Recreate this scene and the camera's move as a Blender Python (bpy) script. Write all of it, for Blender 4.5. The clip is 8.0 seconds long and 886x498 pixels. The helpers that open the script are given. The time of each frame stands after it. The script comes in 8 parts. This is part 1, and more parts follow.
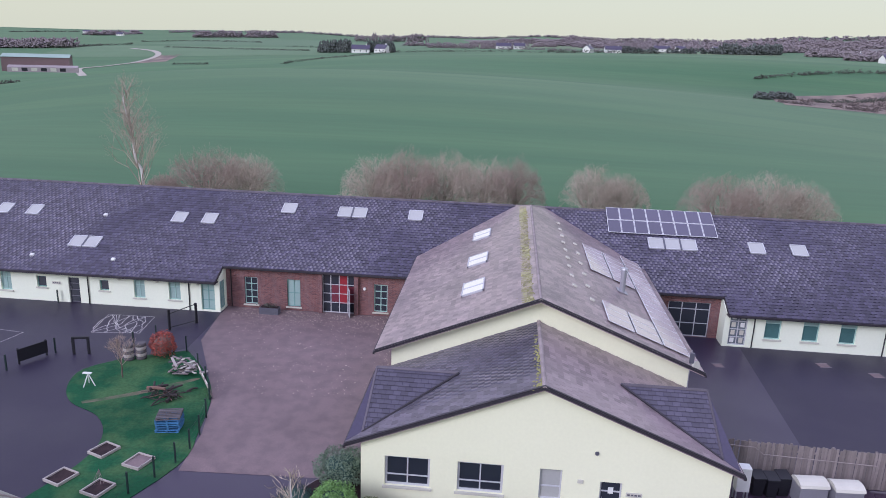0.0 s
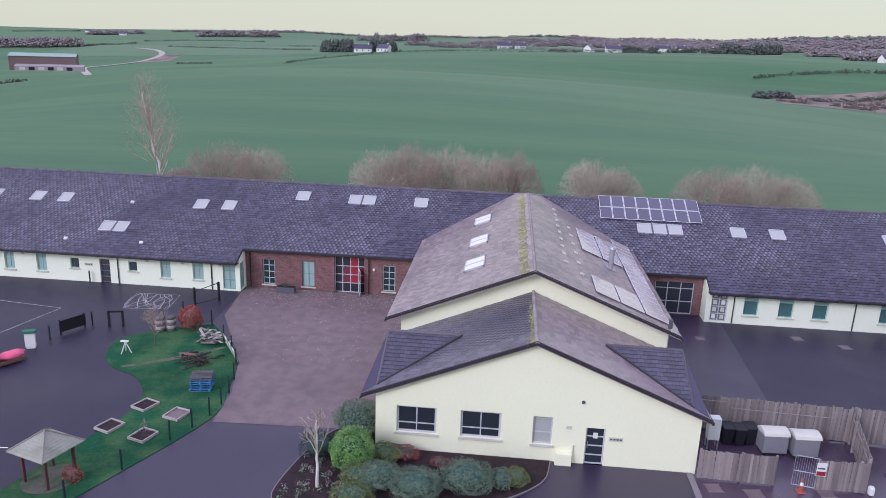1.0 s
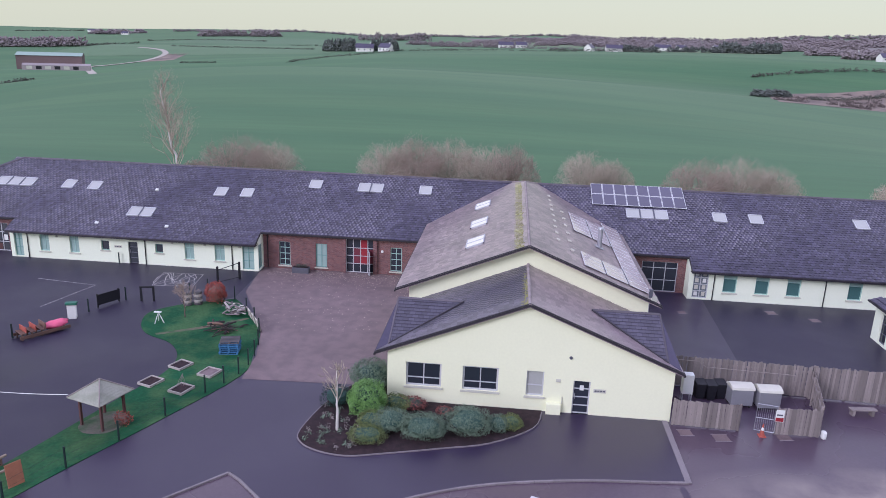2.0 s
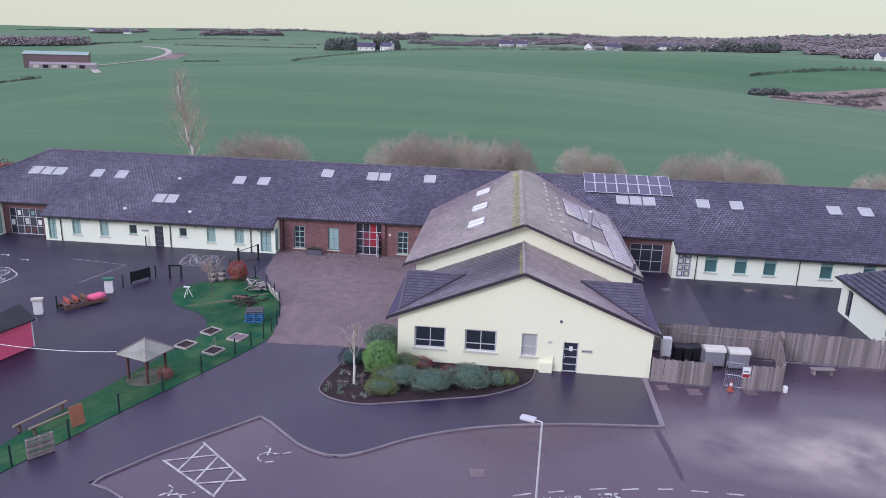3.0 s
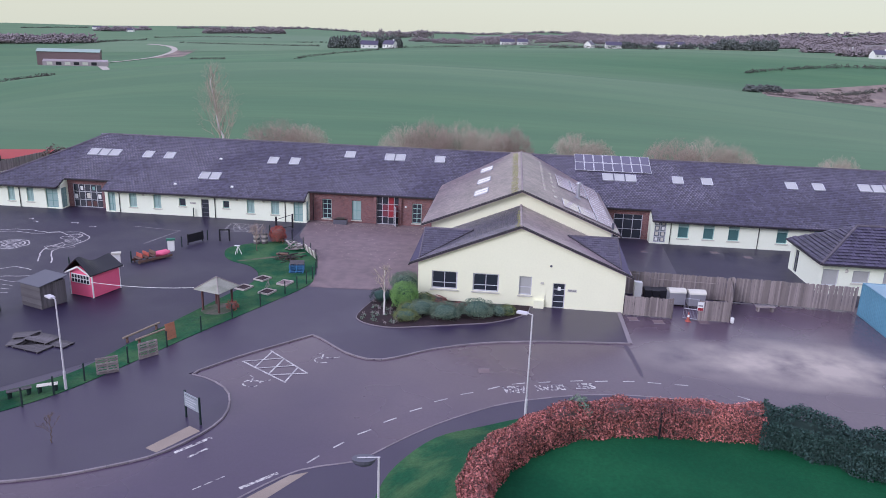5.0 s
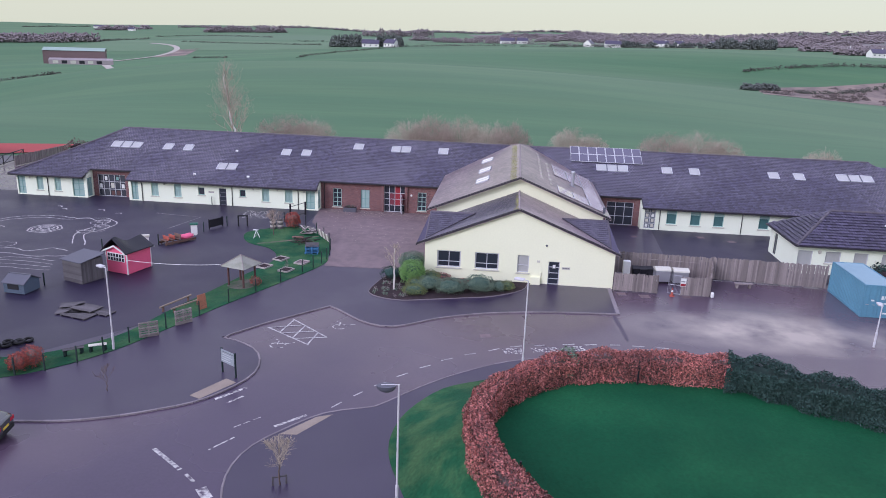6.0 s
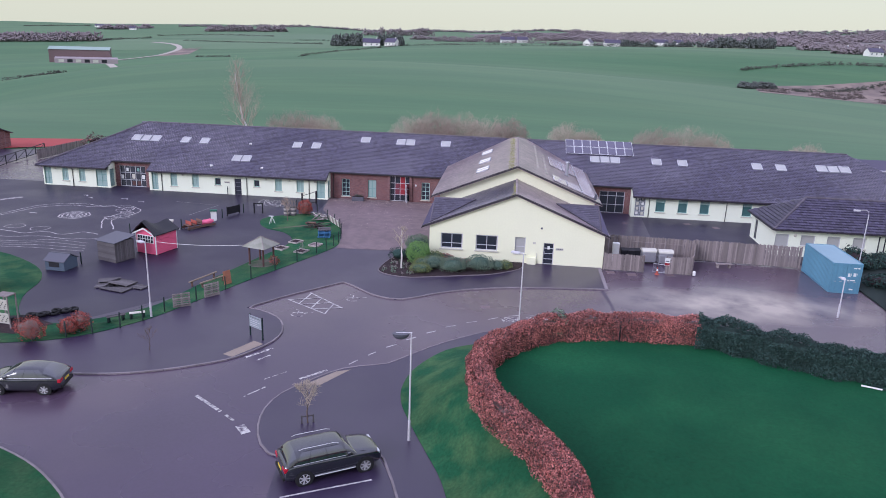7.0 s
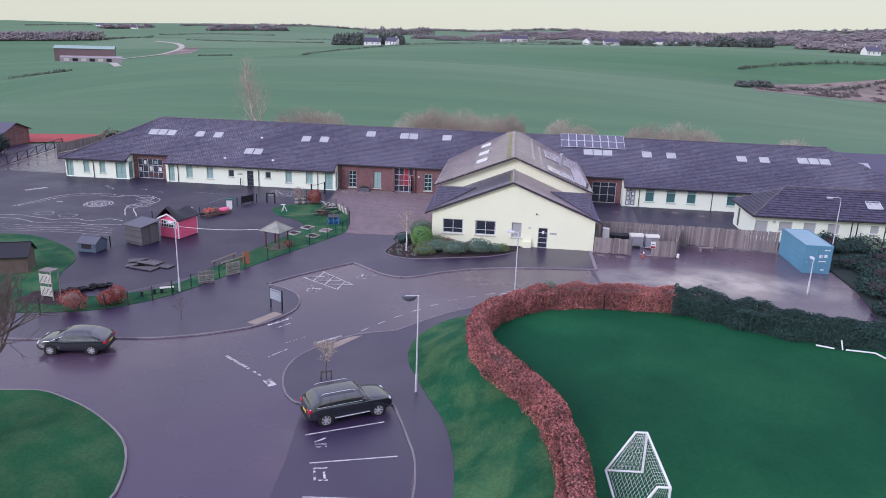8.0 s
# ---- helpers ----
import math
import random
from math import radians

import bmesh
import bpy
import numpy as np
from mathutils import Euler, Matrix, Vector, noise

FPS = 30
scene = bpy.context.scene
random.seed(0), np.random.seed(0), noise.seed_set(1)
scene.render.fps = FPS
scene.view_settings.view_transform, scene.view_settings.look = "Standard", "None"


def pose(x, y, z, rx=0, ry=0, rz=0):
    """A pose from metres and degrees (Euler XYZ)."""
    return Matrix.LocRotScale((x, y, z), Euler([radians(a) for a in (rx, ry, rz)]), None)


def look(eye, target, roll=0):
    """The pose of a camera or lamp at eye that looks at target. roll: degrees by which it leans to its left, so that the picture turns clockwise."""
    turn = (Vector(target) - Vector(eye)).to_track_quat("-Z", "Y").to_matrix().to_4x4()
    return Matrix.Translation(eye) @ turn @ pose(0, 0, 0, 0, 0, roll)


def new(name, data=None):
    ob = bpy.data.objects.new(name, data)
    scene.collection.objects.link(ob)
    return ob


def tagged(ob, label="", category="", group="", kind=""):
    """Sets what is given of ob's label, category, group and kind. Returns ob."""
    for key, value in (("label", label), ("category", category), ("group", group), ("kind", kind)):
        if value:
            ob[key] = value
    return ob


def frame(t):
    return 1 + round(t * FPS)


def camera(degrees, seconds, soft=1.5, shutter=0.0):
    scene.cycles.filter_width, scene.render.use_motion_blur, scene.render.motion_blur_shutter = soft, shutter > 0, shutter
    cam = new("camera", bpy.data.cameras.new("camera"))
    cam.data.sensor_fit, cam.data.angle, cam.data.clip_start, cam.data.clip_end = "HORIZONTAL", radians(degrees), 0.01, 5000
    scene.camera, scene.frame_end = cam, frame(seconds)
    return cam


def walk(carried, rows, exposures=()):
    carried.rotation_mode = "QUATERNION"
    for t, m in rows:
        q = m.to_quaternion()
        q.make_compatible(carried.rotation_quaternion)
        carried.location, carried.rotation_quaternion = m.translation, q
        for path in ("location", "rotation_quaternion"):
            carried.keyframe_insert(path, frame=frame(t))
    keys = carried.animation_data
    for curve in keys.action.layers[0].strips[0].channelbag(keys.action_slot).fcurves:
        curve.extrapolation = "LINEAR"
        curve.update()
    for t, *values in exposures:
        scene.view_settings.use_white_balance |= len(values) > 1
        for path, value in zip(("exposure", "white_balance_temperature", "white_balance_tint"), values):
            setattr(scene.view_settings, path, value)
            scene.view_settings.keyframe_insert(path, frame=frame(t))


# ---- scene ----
cam = camera(62.58, 8.0, soft=0.9)
# seconds, eye x y z, pitch, roll, yaw
PATH = [
    (0.0, 5.579, -27.629, 19.718, -15.846, -1.938, 5.338),
    (0.5, 5.671, -29.774, 19.697, -15.856, -1.968, 5.391),
    (1.0, 5.804, -32.056, 19.677, -15.881, -1.952, 5.452),
    (1.5, 5.950, -34.467, 19.633, -15.898, -1.942, 5.496),
    (3.0, 6.382, -42.089, 19.602, -16.001, -1.922, 5.603),
    (3.5, 6.458, -44.768, 19.551, -16.020, -1.936, 5.619),
    (4.0, 6.496, -47.474, 19.521, -16.069, -1.931, 5.627),
    (4.5, 6.520, -50.203, 19.532, -16.108, -1.941, 5.641),
    (6.0, 6.707, -58.138, 19.493, -16.220, -1.947, 5.667),
    (6.5, 6.833, -60.804, 19.472, -16.244, -1.929, 5.669),
    (7.0, 6.958, -63.492, 19.495, -16.293, -1.931, 5.679),
    (7.5, 7.122, -66.105, 19.494, -16.327, -1.936, 5.689),
    (8.0, 7.315, -68.654, 19.527, -16.361, -1.915, 5.697),
]
walk(cam, [(t, pose(x, y, z, 90 + pitch, roll, yaw)) for t, x, y, z, pitch, roll, yaw in PATH],
     [(0.0, 0.14, 5440, 25), (8.0, 0.21, 5440, 26)])

# ---- sky, sun, exposure ----
SUN_ELEV, SUN_AZ = 27.0, 220.0
world = bpy.data.worlds.new("overcast_sky")
scene.world = world
world.use_nodes = True
_wn, _wl = world.node_tree.nodes, world.node_tree.links
_wn.clear()
_sky = _wn.new("ShaderNodeTexSky")
_sky.sky_type, _sky.sun_disc = "NISHITA", False
_sky.sun_elevation, _sky.sun_rotation = radians(SUN_ELEV), radians(SUN_AZ)
_sky.air_density, _sky.dust_density, _sky.ozone_density = 1.4, 1.0, 4.0
_bg = _wn.new("ShaderNodeBackground")
_bg.inputs["Strength"].default_value = 0.014
_cloud = _wn.new("ShaderNodeBackground")
# overcast: cream haze at the horizon, brighter and cooler cloud overhead
_tc, _sx, _mr, _mc = _wn.new("ShaderNodeTexCoord"), _wn.new("ShaderNodeSeparateXYZ"), _wn.new("ShaderNodeMapRange"), _wn.new("ShaderNodeMix")
_mr.inputs["From Min"].default_value, _mr.inputs["From Max"].default_value = 0.10, 0.75
_mc.data_type = "RGBA"
_mc.inputs["A"].default_value, _mc.inputs["B"].default_value = (0.604, 0.601, 0.386, 1), (0.83, 0.81, 0.90, 1)
_wl.new(_tc.outputs["Generated"], _sx.inputs[0])
_wl.new(_sx.outputs["Z"], _mr.inputs["Value"])
_wl.new(_mr.outputs[0], _mc.inputs["Factor"])
_wl.new(_mc.outputs["Result"], _cloud.inputs["Color"])
_cloud.inputs["Strength"].default_value = 1.0
_add = _wn.new("ShaderNodeAddShader")
_out = _wn.new("ShaderNodeOutputWorld")
_wl.new(_sky.outputs[0], _bg.inputs["Color"])
_wl.new(_bg.outputs[0], _add.inputs[0])
_wl.new(_cloud.outputs[0], _add.inputs[1])
_wl.new(_add.outputs[0], _out.inputs["Surface"])
_sun = new("sun", bpy.data.lights.new("sun", "SUN"))
_sun.data.energy, _sun.data.angle, _sun.data.color = 1.65, radians(25), (1.0, 0.95, 0.86)
_az, _el = radians(SUN_AZ), radians(SUN_ELEV)
_sun.matrix_world = look((math.sin(_az) * 60 * math.cos(_el), math.cos(_az) * 60 * math.cos(_el), 60 * math.sin(_el)), (0, 0, 0))

# ---- materials ----
def mat(name, base, rough=0.8, var=0.25, scale=3.0, big=0.25, tint=None, bump=0.0, bscale=None, metal=0.0, island=0.0, obj=0.0, spec=0.5,
        trans=0.0, wet=0.0, sheen=0.0, coat=0.0, tscale=0.0, streak=None, pool=None, courses=False):
    """A surface: colour varied by fine and broad noise, by island or by object, with fine relief; wet: patches of low roughness."""
    m = bpy.data.materials.new(name)
    m.use_nodes = True
    n, l = m.node_tree.nodes, m.node_tree.links
    p = n["Principled BSDF"]
    p.inputs["Roughness"].default_value, p.inputs["Metallic"].default_value = rough, metal
    p.inputs["Specular IOR Level"].default_value = spec
    p.inputs["Transmission Weight"].default_value = trans
    p.inputs["Sheen Weight"].default_value, p.inputs["Sheen Roughness"].default_value = sheen, 0.45
    geo = n.new("ShaderNodeNewGeometry")
    pos = geo.outputs["Position"]
    if streak:
        mp = n.new("ShaderNodeMapping")
        mp.inputs["Scale"].default_value = streak
        l.new(pos, mp.inputs["Vector"])
        pos = mp.outputs[0]

    def noise_tex(s, detail=4.0):
        t = n.new("ShaderNodeTexNoise")
        t.inputs["Scale"].default_value, t.inputs["Detail"].default_value = s, detail
        l.new(pos, t.inputs["Vector"])
        return t.outputs["Fac"]

    def math_node(op, a, b=None, c=None):
        q = n.new("ShaderNodeMath")
        q.operation = op
        for i, v in enumerate((a, b, c)):
            if v is None:
                continue
            if isinstance(v, (int, float)):
                q.inputs[i].default_value = v
            else:
                l.new(v, q.inputs[i])
        return q.outputs[0]

    fine = math_node("MULTIPLY_ADD", math_node("SUBTRACT", noise_tex(scale * 7), 0.5), var * 2.2, 1.0)
    broad_raw = noise_tex(scale * big, 3.0)
    broad = math_node("MULTIPLY_ADD", math_node("SUBTRACT", broad_raw, 0.5), var * 2.2, 1.0)
    fac = math_node("MULTIPLY", fine, broad)
    if island:
        fac = math_node("MULTIPLY", fac, math_node("MULTIPLY_ADD", math_node("SUBTRACT", geo.outputs["Random Per Island"], 0.5), island * 2, 1.0))
    if obj:
        oi = n.new("ShaderNodeObjectInfo")
        fac = math_node("MULTIPLY", fac, math_node("MULTIPLY_ADD", math_node("SUBTRACT", oi.outputs["Random"], 0.5), obj * 2, 1.0))
    mul = n.new("ShaderNodeVectorMath")
    mul.operation = "SCALE"
    l.new(fac, mul.inputs["Scale"])
    if tint:
        mix = n.new("ShaderNodeMix")
        mix.data_type = "RGBA"
        mix.inputs["A"].default_value, mix.inputs["B"].default_value = (*base, 1), (*tint, 1)
        ramp = n.new("ShaderNodeMapRange")
        ramp.inputs["From Min"].default_value, ramp.inputs["From Max"].default_value = 0.42, 0.62
        l.new(noise_tex(tscale or scale * 0.6, 5.0), ramp.inputs["Value"])
        l.new(ramp.outputs[0], mix.inputs["Factor"])
        l.new(mix.outputs["Result"], mul.inputs[0])
    else:
        mul.inputs[0].default_value = base
    l.new(mul.outputs[0], p.inputs["Base Color"])
    p.inputs["Coat Weight"].default_value, p.inputs["Coat Roughness"].default_value, p.inputs["Coat IOR"].default_value = coat, rough * 0.6, 1.75
    if bump:
        b = n.new("ShaderNodeBump")
        b.inputs["Strength"].default_value, b.inputs["Distance"].default_value = bump, 0.02
        l.new(noise_tex(bscale or scale * 12), b.inputs["Height"])
        l.new(b.outputs[0], p.inputs["Normal"])
    if courses:
        sep, com = n.new("ShaderNodeSeparateXYZ"), n.new("ShaderNodeCombineXYZ")
        l.new(pos, sep.inputs[0])
        l.new(sep.outputs["X"], com.inputs["X"])
        l.new(sep.outputs["Z"], com.inputs["Y"])
        br = n.new("ShaderNodeTexBrick")
        br.inputs["Scale"].default_value = 1.0
        br.inputs["Brick Width"].default_value, br.inputs["Row Height"].default_value, br.inputs["Mortar Size"].default_value = 0.23, 0.078, 0.008
        br.inputs["Color1"].default_value, br.inputs["Color2"].default_value, br.inputs["Mortar"].default_value = (0.75, 0.7, 0.75, 1), (1.5, 1.35, 1.25, 1), (1.5, 2.2, 2.4, 1)
        l.new(com.outputs[0], br.inputs["Vector"])
        mm = n.new("ShaderNodeVectorMath")
        mm.operation = "MULTIPLY"
        l.new(mul.outputs[0], mm.inputs[0])
        l.new(br.outputs["Color"], mm.inputs[1])
        l.new(mm.outputs[0], p.inputs["Base Color"])
    if wet:
        r = n.new("ShaderNodeMapRange")
        r.inputs["From Min"].default_value, r.inputs["From Max"].default_value = 0.45, 0.62
        r.inputs["To Min"].default_value, r.inputs["To Max"].default_value = rough, wet
        l.new(noise_tex(0.11, 4.0), r.inputs["Value"])
        out = r.outputs[0]
        if pool:
            mp2, gr = n.new("ShaderNodeMapping"), n.new("ShaderNodeTexGradient")
            gr.gradient_type = "SPHERICAL"
            cx, cy, kx, ky = pool
            mp2.inputs["Location"].default_value, mp2.inputs["Scale"].default_value = (-cx * kx, -cy * ky, 0), (kx, ky, 0)
            l.new(geo.outputs["Position"], mp2.inputs["Vector"])
            l.new(mp2.outputs[0], gr.inputs["Vector"])
            ln_ = n.new("ShaderNodeMapRange")
            ln_.inputs["From Min"].default_value, ln_.inputs["From Max"].default_value = 0.0, 0.85
            l.new(math_node("MULTIPLY", gr.outputs["Fac"], math_node("MULTIPLY_ADD", noise_tex(0.34, 8.0), 3.6, -1.02)), ln_.inputs["Value"])
            out = math_node("MULTIPLY", out, math_node("MULTIPLY_ADD", ln_.outputs[0], -0.72, 1.0))
            l.new(math_node("MULTIPLY_ADD", ln_.outputs[0], 0.5, 0.5), p.inputs["Specular IOR Level"])
            # pale silt tone that also paints the sky's sheen on the wet pool
            silt_sheen = n.new("ShaderNodeMix")
            silt_sheen.data_type = "RGBA"
            silt_sheen.inputs["B"].default_value = (0.47, 0.385, 0.335, 1)
            l.new(math_node("MULTIPLY", ln_.outputs[0], 0.7), silt_sheen.inputs["Factor"])
            l.new(mul.outputs[0], silt_sheen.inputs["A"])
            l.new(silt_sheen.outputs["Result"], p.inputs["Base Color"])
        l.new(out, p.inputs["Roughness"])
    return m


ASPHALT = mat("wet_asphalt", (0.028, 0.0162, 0.049), 0.46, 0.14, 1.2, 0.12, bump=0.08, bscale=60, wet=0.34, spec=0.75, coat=0.07)
# warm tint and pale pool stand in for sky sheen on the wet road
ASPHALT_PALE = mat("worn_road_asphalt", (0.056, 0.035, 0.074), 0.30, 0.14, 1.0, 0.12, tscale=0.045, tint=(0.103, 0.070, 0.095), bump=0.04, bscale=60, wet=0.20, spec=0.95, coat=0.15, pool=(26.5, -7.4, 0.080, 0.23))
ASPHALT_DARK = mat("new_playground_asphalt", (0.0155, 0.0088, 0.034), 0.54, 0.12, 1.2, 0.15, bump=0.12, bscale=60, wet=0.44, spec=0.6, coat=0.03)
PAVER = mat("brick_pavers", (0.195, 0.140, 0.148), 0.6, 0.25, 2.0, 0.12, tint=(0.155, 0.112, 0.122), bump=0.3, bscale=30)
KERB = mat("concrete_kerb", (0.22, 0.19, 0.21), 0.85, 0.2, 4.0, bump=0.2, obj=0.14)
GRASS = mat("wet_lawn", (0.003, 0.062, 0.025), 0.9, 0.32, 1.0, 0.1, tscale=0.12, tint=(0.010, 0.088, 0.034), bump=0.6, bscale=40, spec=0.2)
# sheen pales the distant grass, standing in for haze
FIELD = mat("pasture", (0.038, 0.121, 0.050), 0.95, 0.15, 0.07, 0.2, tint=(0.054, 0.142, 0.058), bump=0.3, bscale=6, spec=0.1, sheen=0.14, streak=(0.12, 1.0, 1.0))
SOIL = mat("bark_mulch", (0.020, 0.010, 0.014), 0.95, 0.4, 6.0, tint=(0.036, 0.018, 0.022), bump=0.8, bscale=25)
RENDER_W = mat("cream_render", (0.86, 0.86, 0.645), 0.9, 0.035, 1.0, 0.3, bump=0.12, bscale=80)
# whiter copy of the gable render, with cooler light put into its colour
RENDER_WING = mat("cool_lit_render", (0.84, 0.88, 0.735), 0.9, 0.04, 1.0, 0.3, bump=0.12, bscale=80)
BRICK = mat("red_brick", (0.155, 0.074, 0.075), 0.85, 0.2, 3.0, bump=0.3, courses=True)
TILE = mat("roof_slate", (0.057, 0.048, 0.088), 0.34, 0.2, 0.9, 0.2, island=0.4, bump=0.15)
TILE_WORN = mat("worn_slate_face", (0.060, 0.054, 0.085), 0.5, 0.25, 0.5, 0.3, island=0.35, bump=0.15, tint=(0.162, 0.150, 0.185), tscale=0.13)
TILE_MAUVE = mat("weathered_hall_slate", (0.375, 0.292, 0.30), 0.28, 0.2, 0.9, 0.22, island=0.3, tint=(0.27, 0.208, 0.225), bump=0.15, spec=0.9)
TILE_MOSS = mat("mossy_slate", (0.37, 0.36, 0.165), 0.85, 0.25, 1.4, island=0.3, tint=(0.33, 0.285, 0.21), tscale=0.5, bump=0.4)
RIDGE = mat("ridge_tile", (0.11, 0.095, 0.12), 0.7, 0.2, 3.0, obj=0.2)
RIDGE_PALE = mat("pale_ridge_tile", (0.30, 0.25, 0.255), 0.7, 0.2, 3.0, obj=0.15)
MOSS = mat("yellow_moss", (0.29, 0.28, 0.12), 0.95, 0.3, 5.0, bump=0.6)
FASCIA = mat("dark_fascia", (0.035, 0.03, 0.04), 0.5, 0.1, 2.0)
SHELTER_ROOF = mat("mossy_shelter_felt", (0.33, 0.33, 0.285), 0.85, 0.2, 2.0, tint=(0.25, 0.26, 0.21), bump=0.2)
TEAL = mat("teal_joinery", (0.19, 0.35, 0.33), 0.55, 0.1, 2.0)
TEALGLASS = mat("dark_teal_glass", (0.07, 0.15, 0.155), 0.12, 0.2, 2.0)
BLIND = mat("teal_blind", (0.31, 0.43, 0.42), 0.7, 0.12, 2.0)
GREYFRAME = mat("grey_upvc_frame", (0.52, 0.52, 0.57), 0.5, 0.08, 2.0)
DARKFRAME = mat("dark_grey_frame", (0.10, 0.10, 0.13), 0.5, 0.1, 2.0)
SILL = mat("concrete_sill", (0.58, 0.56, 0.50), 0.8, 0.12, 4.0)
# near-black base paints the shade of unlit rooms and hollows
DARK = mat("interior_shade", (0.02, 0.02, 0.026), 0.9, 0.2, 2.0)
REDPAINT = mat("red_paint", (0.30, 0.020, 0.035), 0.5, 0.1, 2.0)
LINE = mat("worn_white_line", (0.52, 0.50, 0.50), 0.8, 0.3, 4.0, tint=(0.34, 0.32, 0.34))
LINE_WORN = mat("flaked_white_line", (0.55, 0.53, 0.52), 0.8, 0.3, 4.0, tscale=4.5, tint=(0.085, 0.062, 0.10))
BUFF = mat("buff_tactile_slab", (0.30, 0.245, 0.205), 0.85, 0.2, 3.0, bump=0.4)
TEALPALE = mat("pale_teal_joinery", (0.36, 0.54, 0.51), 0.55, 0.1, 2.0)
LAWN_LIGHT = mat("rough_verge_grass", (0.011, 0.078, 0.034), 0.9, 0.42, 0.9, 0.2, tint=(0.050, 0.118, 0.048), bump=0.6, bscale=40, spec=0.2)
LAWN_ISLE = mat("mossy_island_grass", (0.011, 0.072, 0.028), 0.9, 0.4, 0.8, 0.2, tint=(0.030, 0.085, 0.036), bump=0.6, bscale=40, spec=0.2)
WOOD = mat("weathered_timber", (0.25, 0.212, 0.21), 0.9, 0.3, 3.0, obj=0.27, streak=(6, 6, 0.6), bump=0.3)
WOODB = mat("brown_timber", (0.17, 0.10, 0.08), 0.85, 0.25, 3.0, obj=0.2, bump=0.3)
WOODG = mat("grey_shed_timber", (0.11, 0.10, 0.11), 0.9, 0.25, 3.0, obj=0.25, bump=0.3)
STEEL = mat("galvanised_steel", (0.45, 0.45, 0.5), 0.45, 0.1, 3.0, metal=0.6)
LAMPGREY = mat("pale_grey_lamp_paint", (0.58, 0.56, 0.60), 0.5, 0.08, 3.0)
DKGREEN = mat("dark_green_post", (0.012, 0.028, 0.028), 0.5, 0.1, 3.0)
BLACK = mat("black_paint", (0.012, 0.012, 0.018), 0.5, 0.1, 3.0)
WHITE = mat("white_paint", (0.75, 0.75, 0.75), 0.6, 0.06, 3.0)
PINK = mat("pink_cladding", (0.82, 0.135, 0.26), 0.6, 0.1, 2.0)
CONTAINER = mat("blue_container_paint", (0.115, 0.27, 0.38), 0.45, 0.15, 1.5, bump=0.05)
CARPAINT = mat("charcoal_car_paint", (0.011, 0.013, 0.020), 0.16, 0.04, 1.0, coat=1.0)
RUBBER = mat("black_rubber", (0.012, 0.012, 0.014), 0.8, 0.1, 4.0)
CHROME = mat("bright_alloy", (0.66, 0.66, 0.69), 0.3, 0.05, 3.0, metal=0.35)
TAIL = mat("red_lamp_lens", (0.45, 0.012, 0.03), 0.25, 0.05, 3.0)
PLATE = mat("yellow_plate", (0.7, 0.52, 0.05), 0.5, 0.05, 3.0)
GLASS = mat("window_glass", (0.03, 0.035, 0.05), 0.04, 0.02, 0.5, spec=0.7)
SKYGLASS = mat("rooflight_glass", (0.42, 0.42, 0.42), 0.1, 0.06, 1.0, spec=0.9)
CREAMGLASS = mat("cream_rooflight_glass", (0.80, 0.78, 0.66), 0.45, 0.06, 1.0, spec=0.4)
PVCELL = mat("solar_cell", (0.062, 0.052, 0.100), 0.2, 0.08, 1.0, obj=0.12, spec=0.8, coat=0.4)
# pale base paints the sky's reflection onto the hall's solar panels
PV_SKY_SHEEN = mat("sky_sheen_solar_glass", (0.56, 0.475, 0.475), 0.12, 0.08, 0.6, spec=0.9, coat=0.3)
ALU = mat("aluminium_rail", (0.72, 0.72, 0.76), 0.4, 0.06, 3.0, metal=0.2)
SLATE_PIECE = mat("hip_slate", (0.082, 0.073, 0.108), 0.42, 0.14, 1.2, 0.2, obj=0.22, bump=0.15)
# front roof slates: west copies painted darker, east ones lighter, for light from the east
SLATE_FRONT_SHADE = mat("shaded_slate", (0.135, 0.118, 0.148), 0.42, 0.14, 1.2, 0.2, obj=0.3, bump=0.15)
TILE_PLUM_LIT = mat("plum_slate_lit", (0.285, 0.215, 0.24), 0.30, 0.2, 0.9, 0.22, island=0.32, bump=0.15, spec=0.9)
TILE_FRONT_SHADE = mat("shaded_front_slate", (0.105, 0.092, 0.125), 0.34, 0.16, 0.9, 0.2, island=0.25, tint=(0.19, 0.165, 0.185), tscale=0.35, bump=0.15)
SLATE_MAUVE_LIT = mat("front_slate", (0.285, 0.215, 0.24), 0.30, 0.16, 0.9, 0.22, obj=0.16, bump=0.15, spec=0.9)
TWIG_PALE = mat("pale_winter_twigs", (0.42, 0.355, 0.29), 0.95, 0.15, 0.5, island=0.3)
BEECH = mat("russet_beech_leaf", (0.37, 0.128, 0.112), 0.6, 0.4, 1.2, island=0.9, tint=(0.235, 0.078, 0.072))
LAUREL = mat("dark_evergreen_leaf", (0.028, 0.060, 0.052), 0.7, 0.3, 0.6, island=0.5, spec=0.3)
SHRUB_BLUE = mat("blue_green_leaf", (0.145, 0.205, 0.145), 0.65, 0.2, 2.0, island=0.3)
SHRUB_LIME = mat("bright_green_leaf", (0.17, 0.33, 0.09), 0.5, 0.2, 2.0, island=0.4)
SHRUB_OLIVE = mat("olive_green_leaf", (0.17, 0.21, 0.075), 0.65, 0.2, 2.0, island=0.35)
TWIG = mat("bare_winter_twigs", (0.15, 0.11, 0.10), 0.95, 0.2, 1.0, island=0.3)
TWIG_PINK = mat("mauve_winter_twigs", (0.35, 0.27, 0.23), 0.95, 0.2, 0.5, island=0.3)
BARK = mat("pale_bark", (0.66, 0.62, 0.60), 0.85, 0.2, 5.0, bump=0.3)
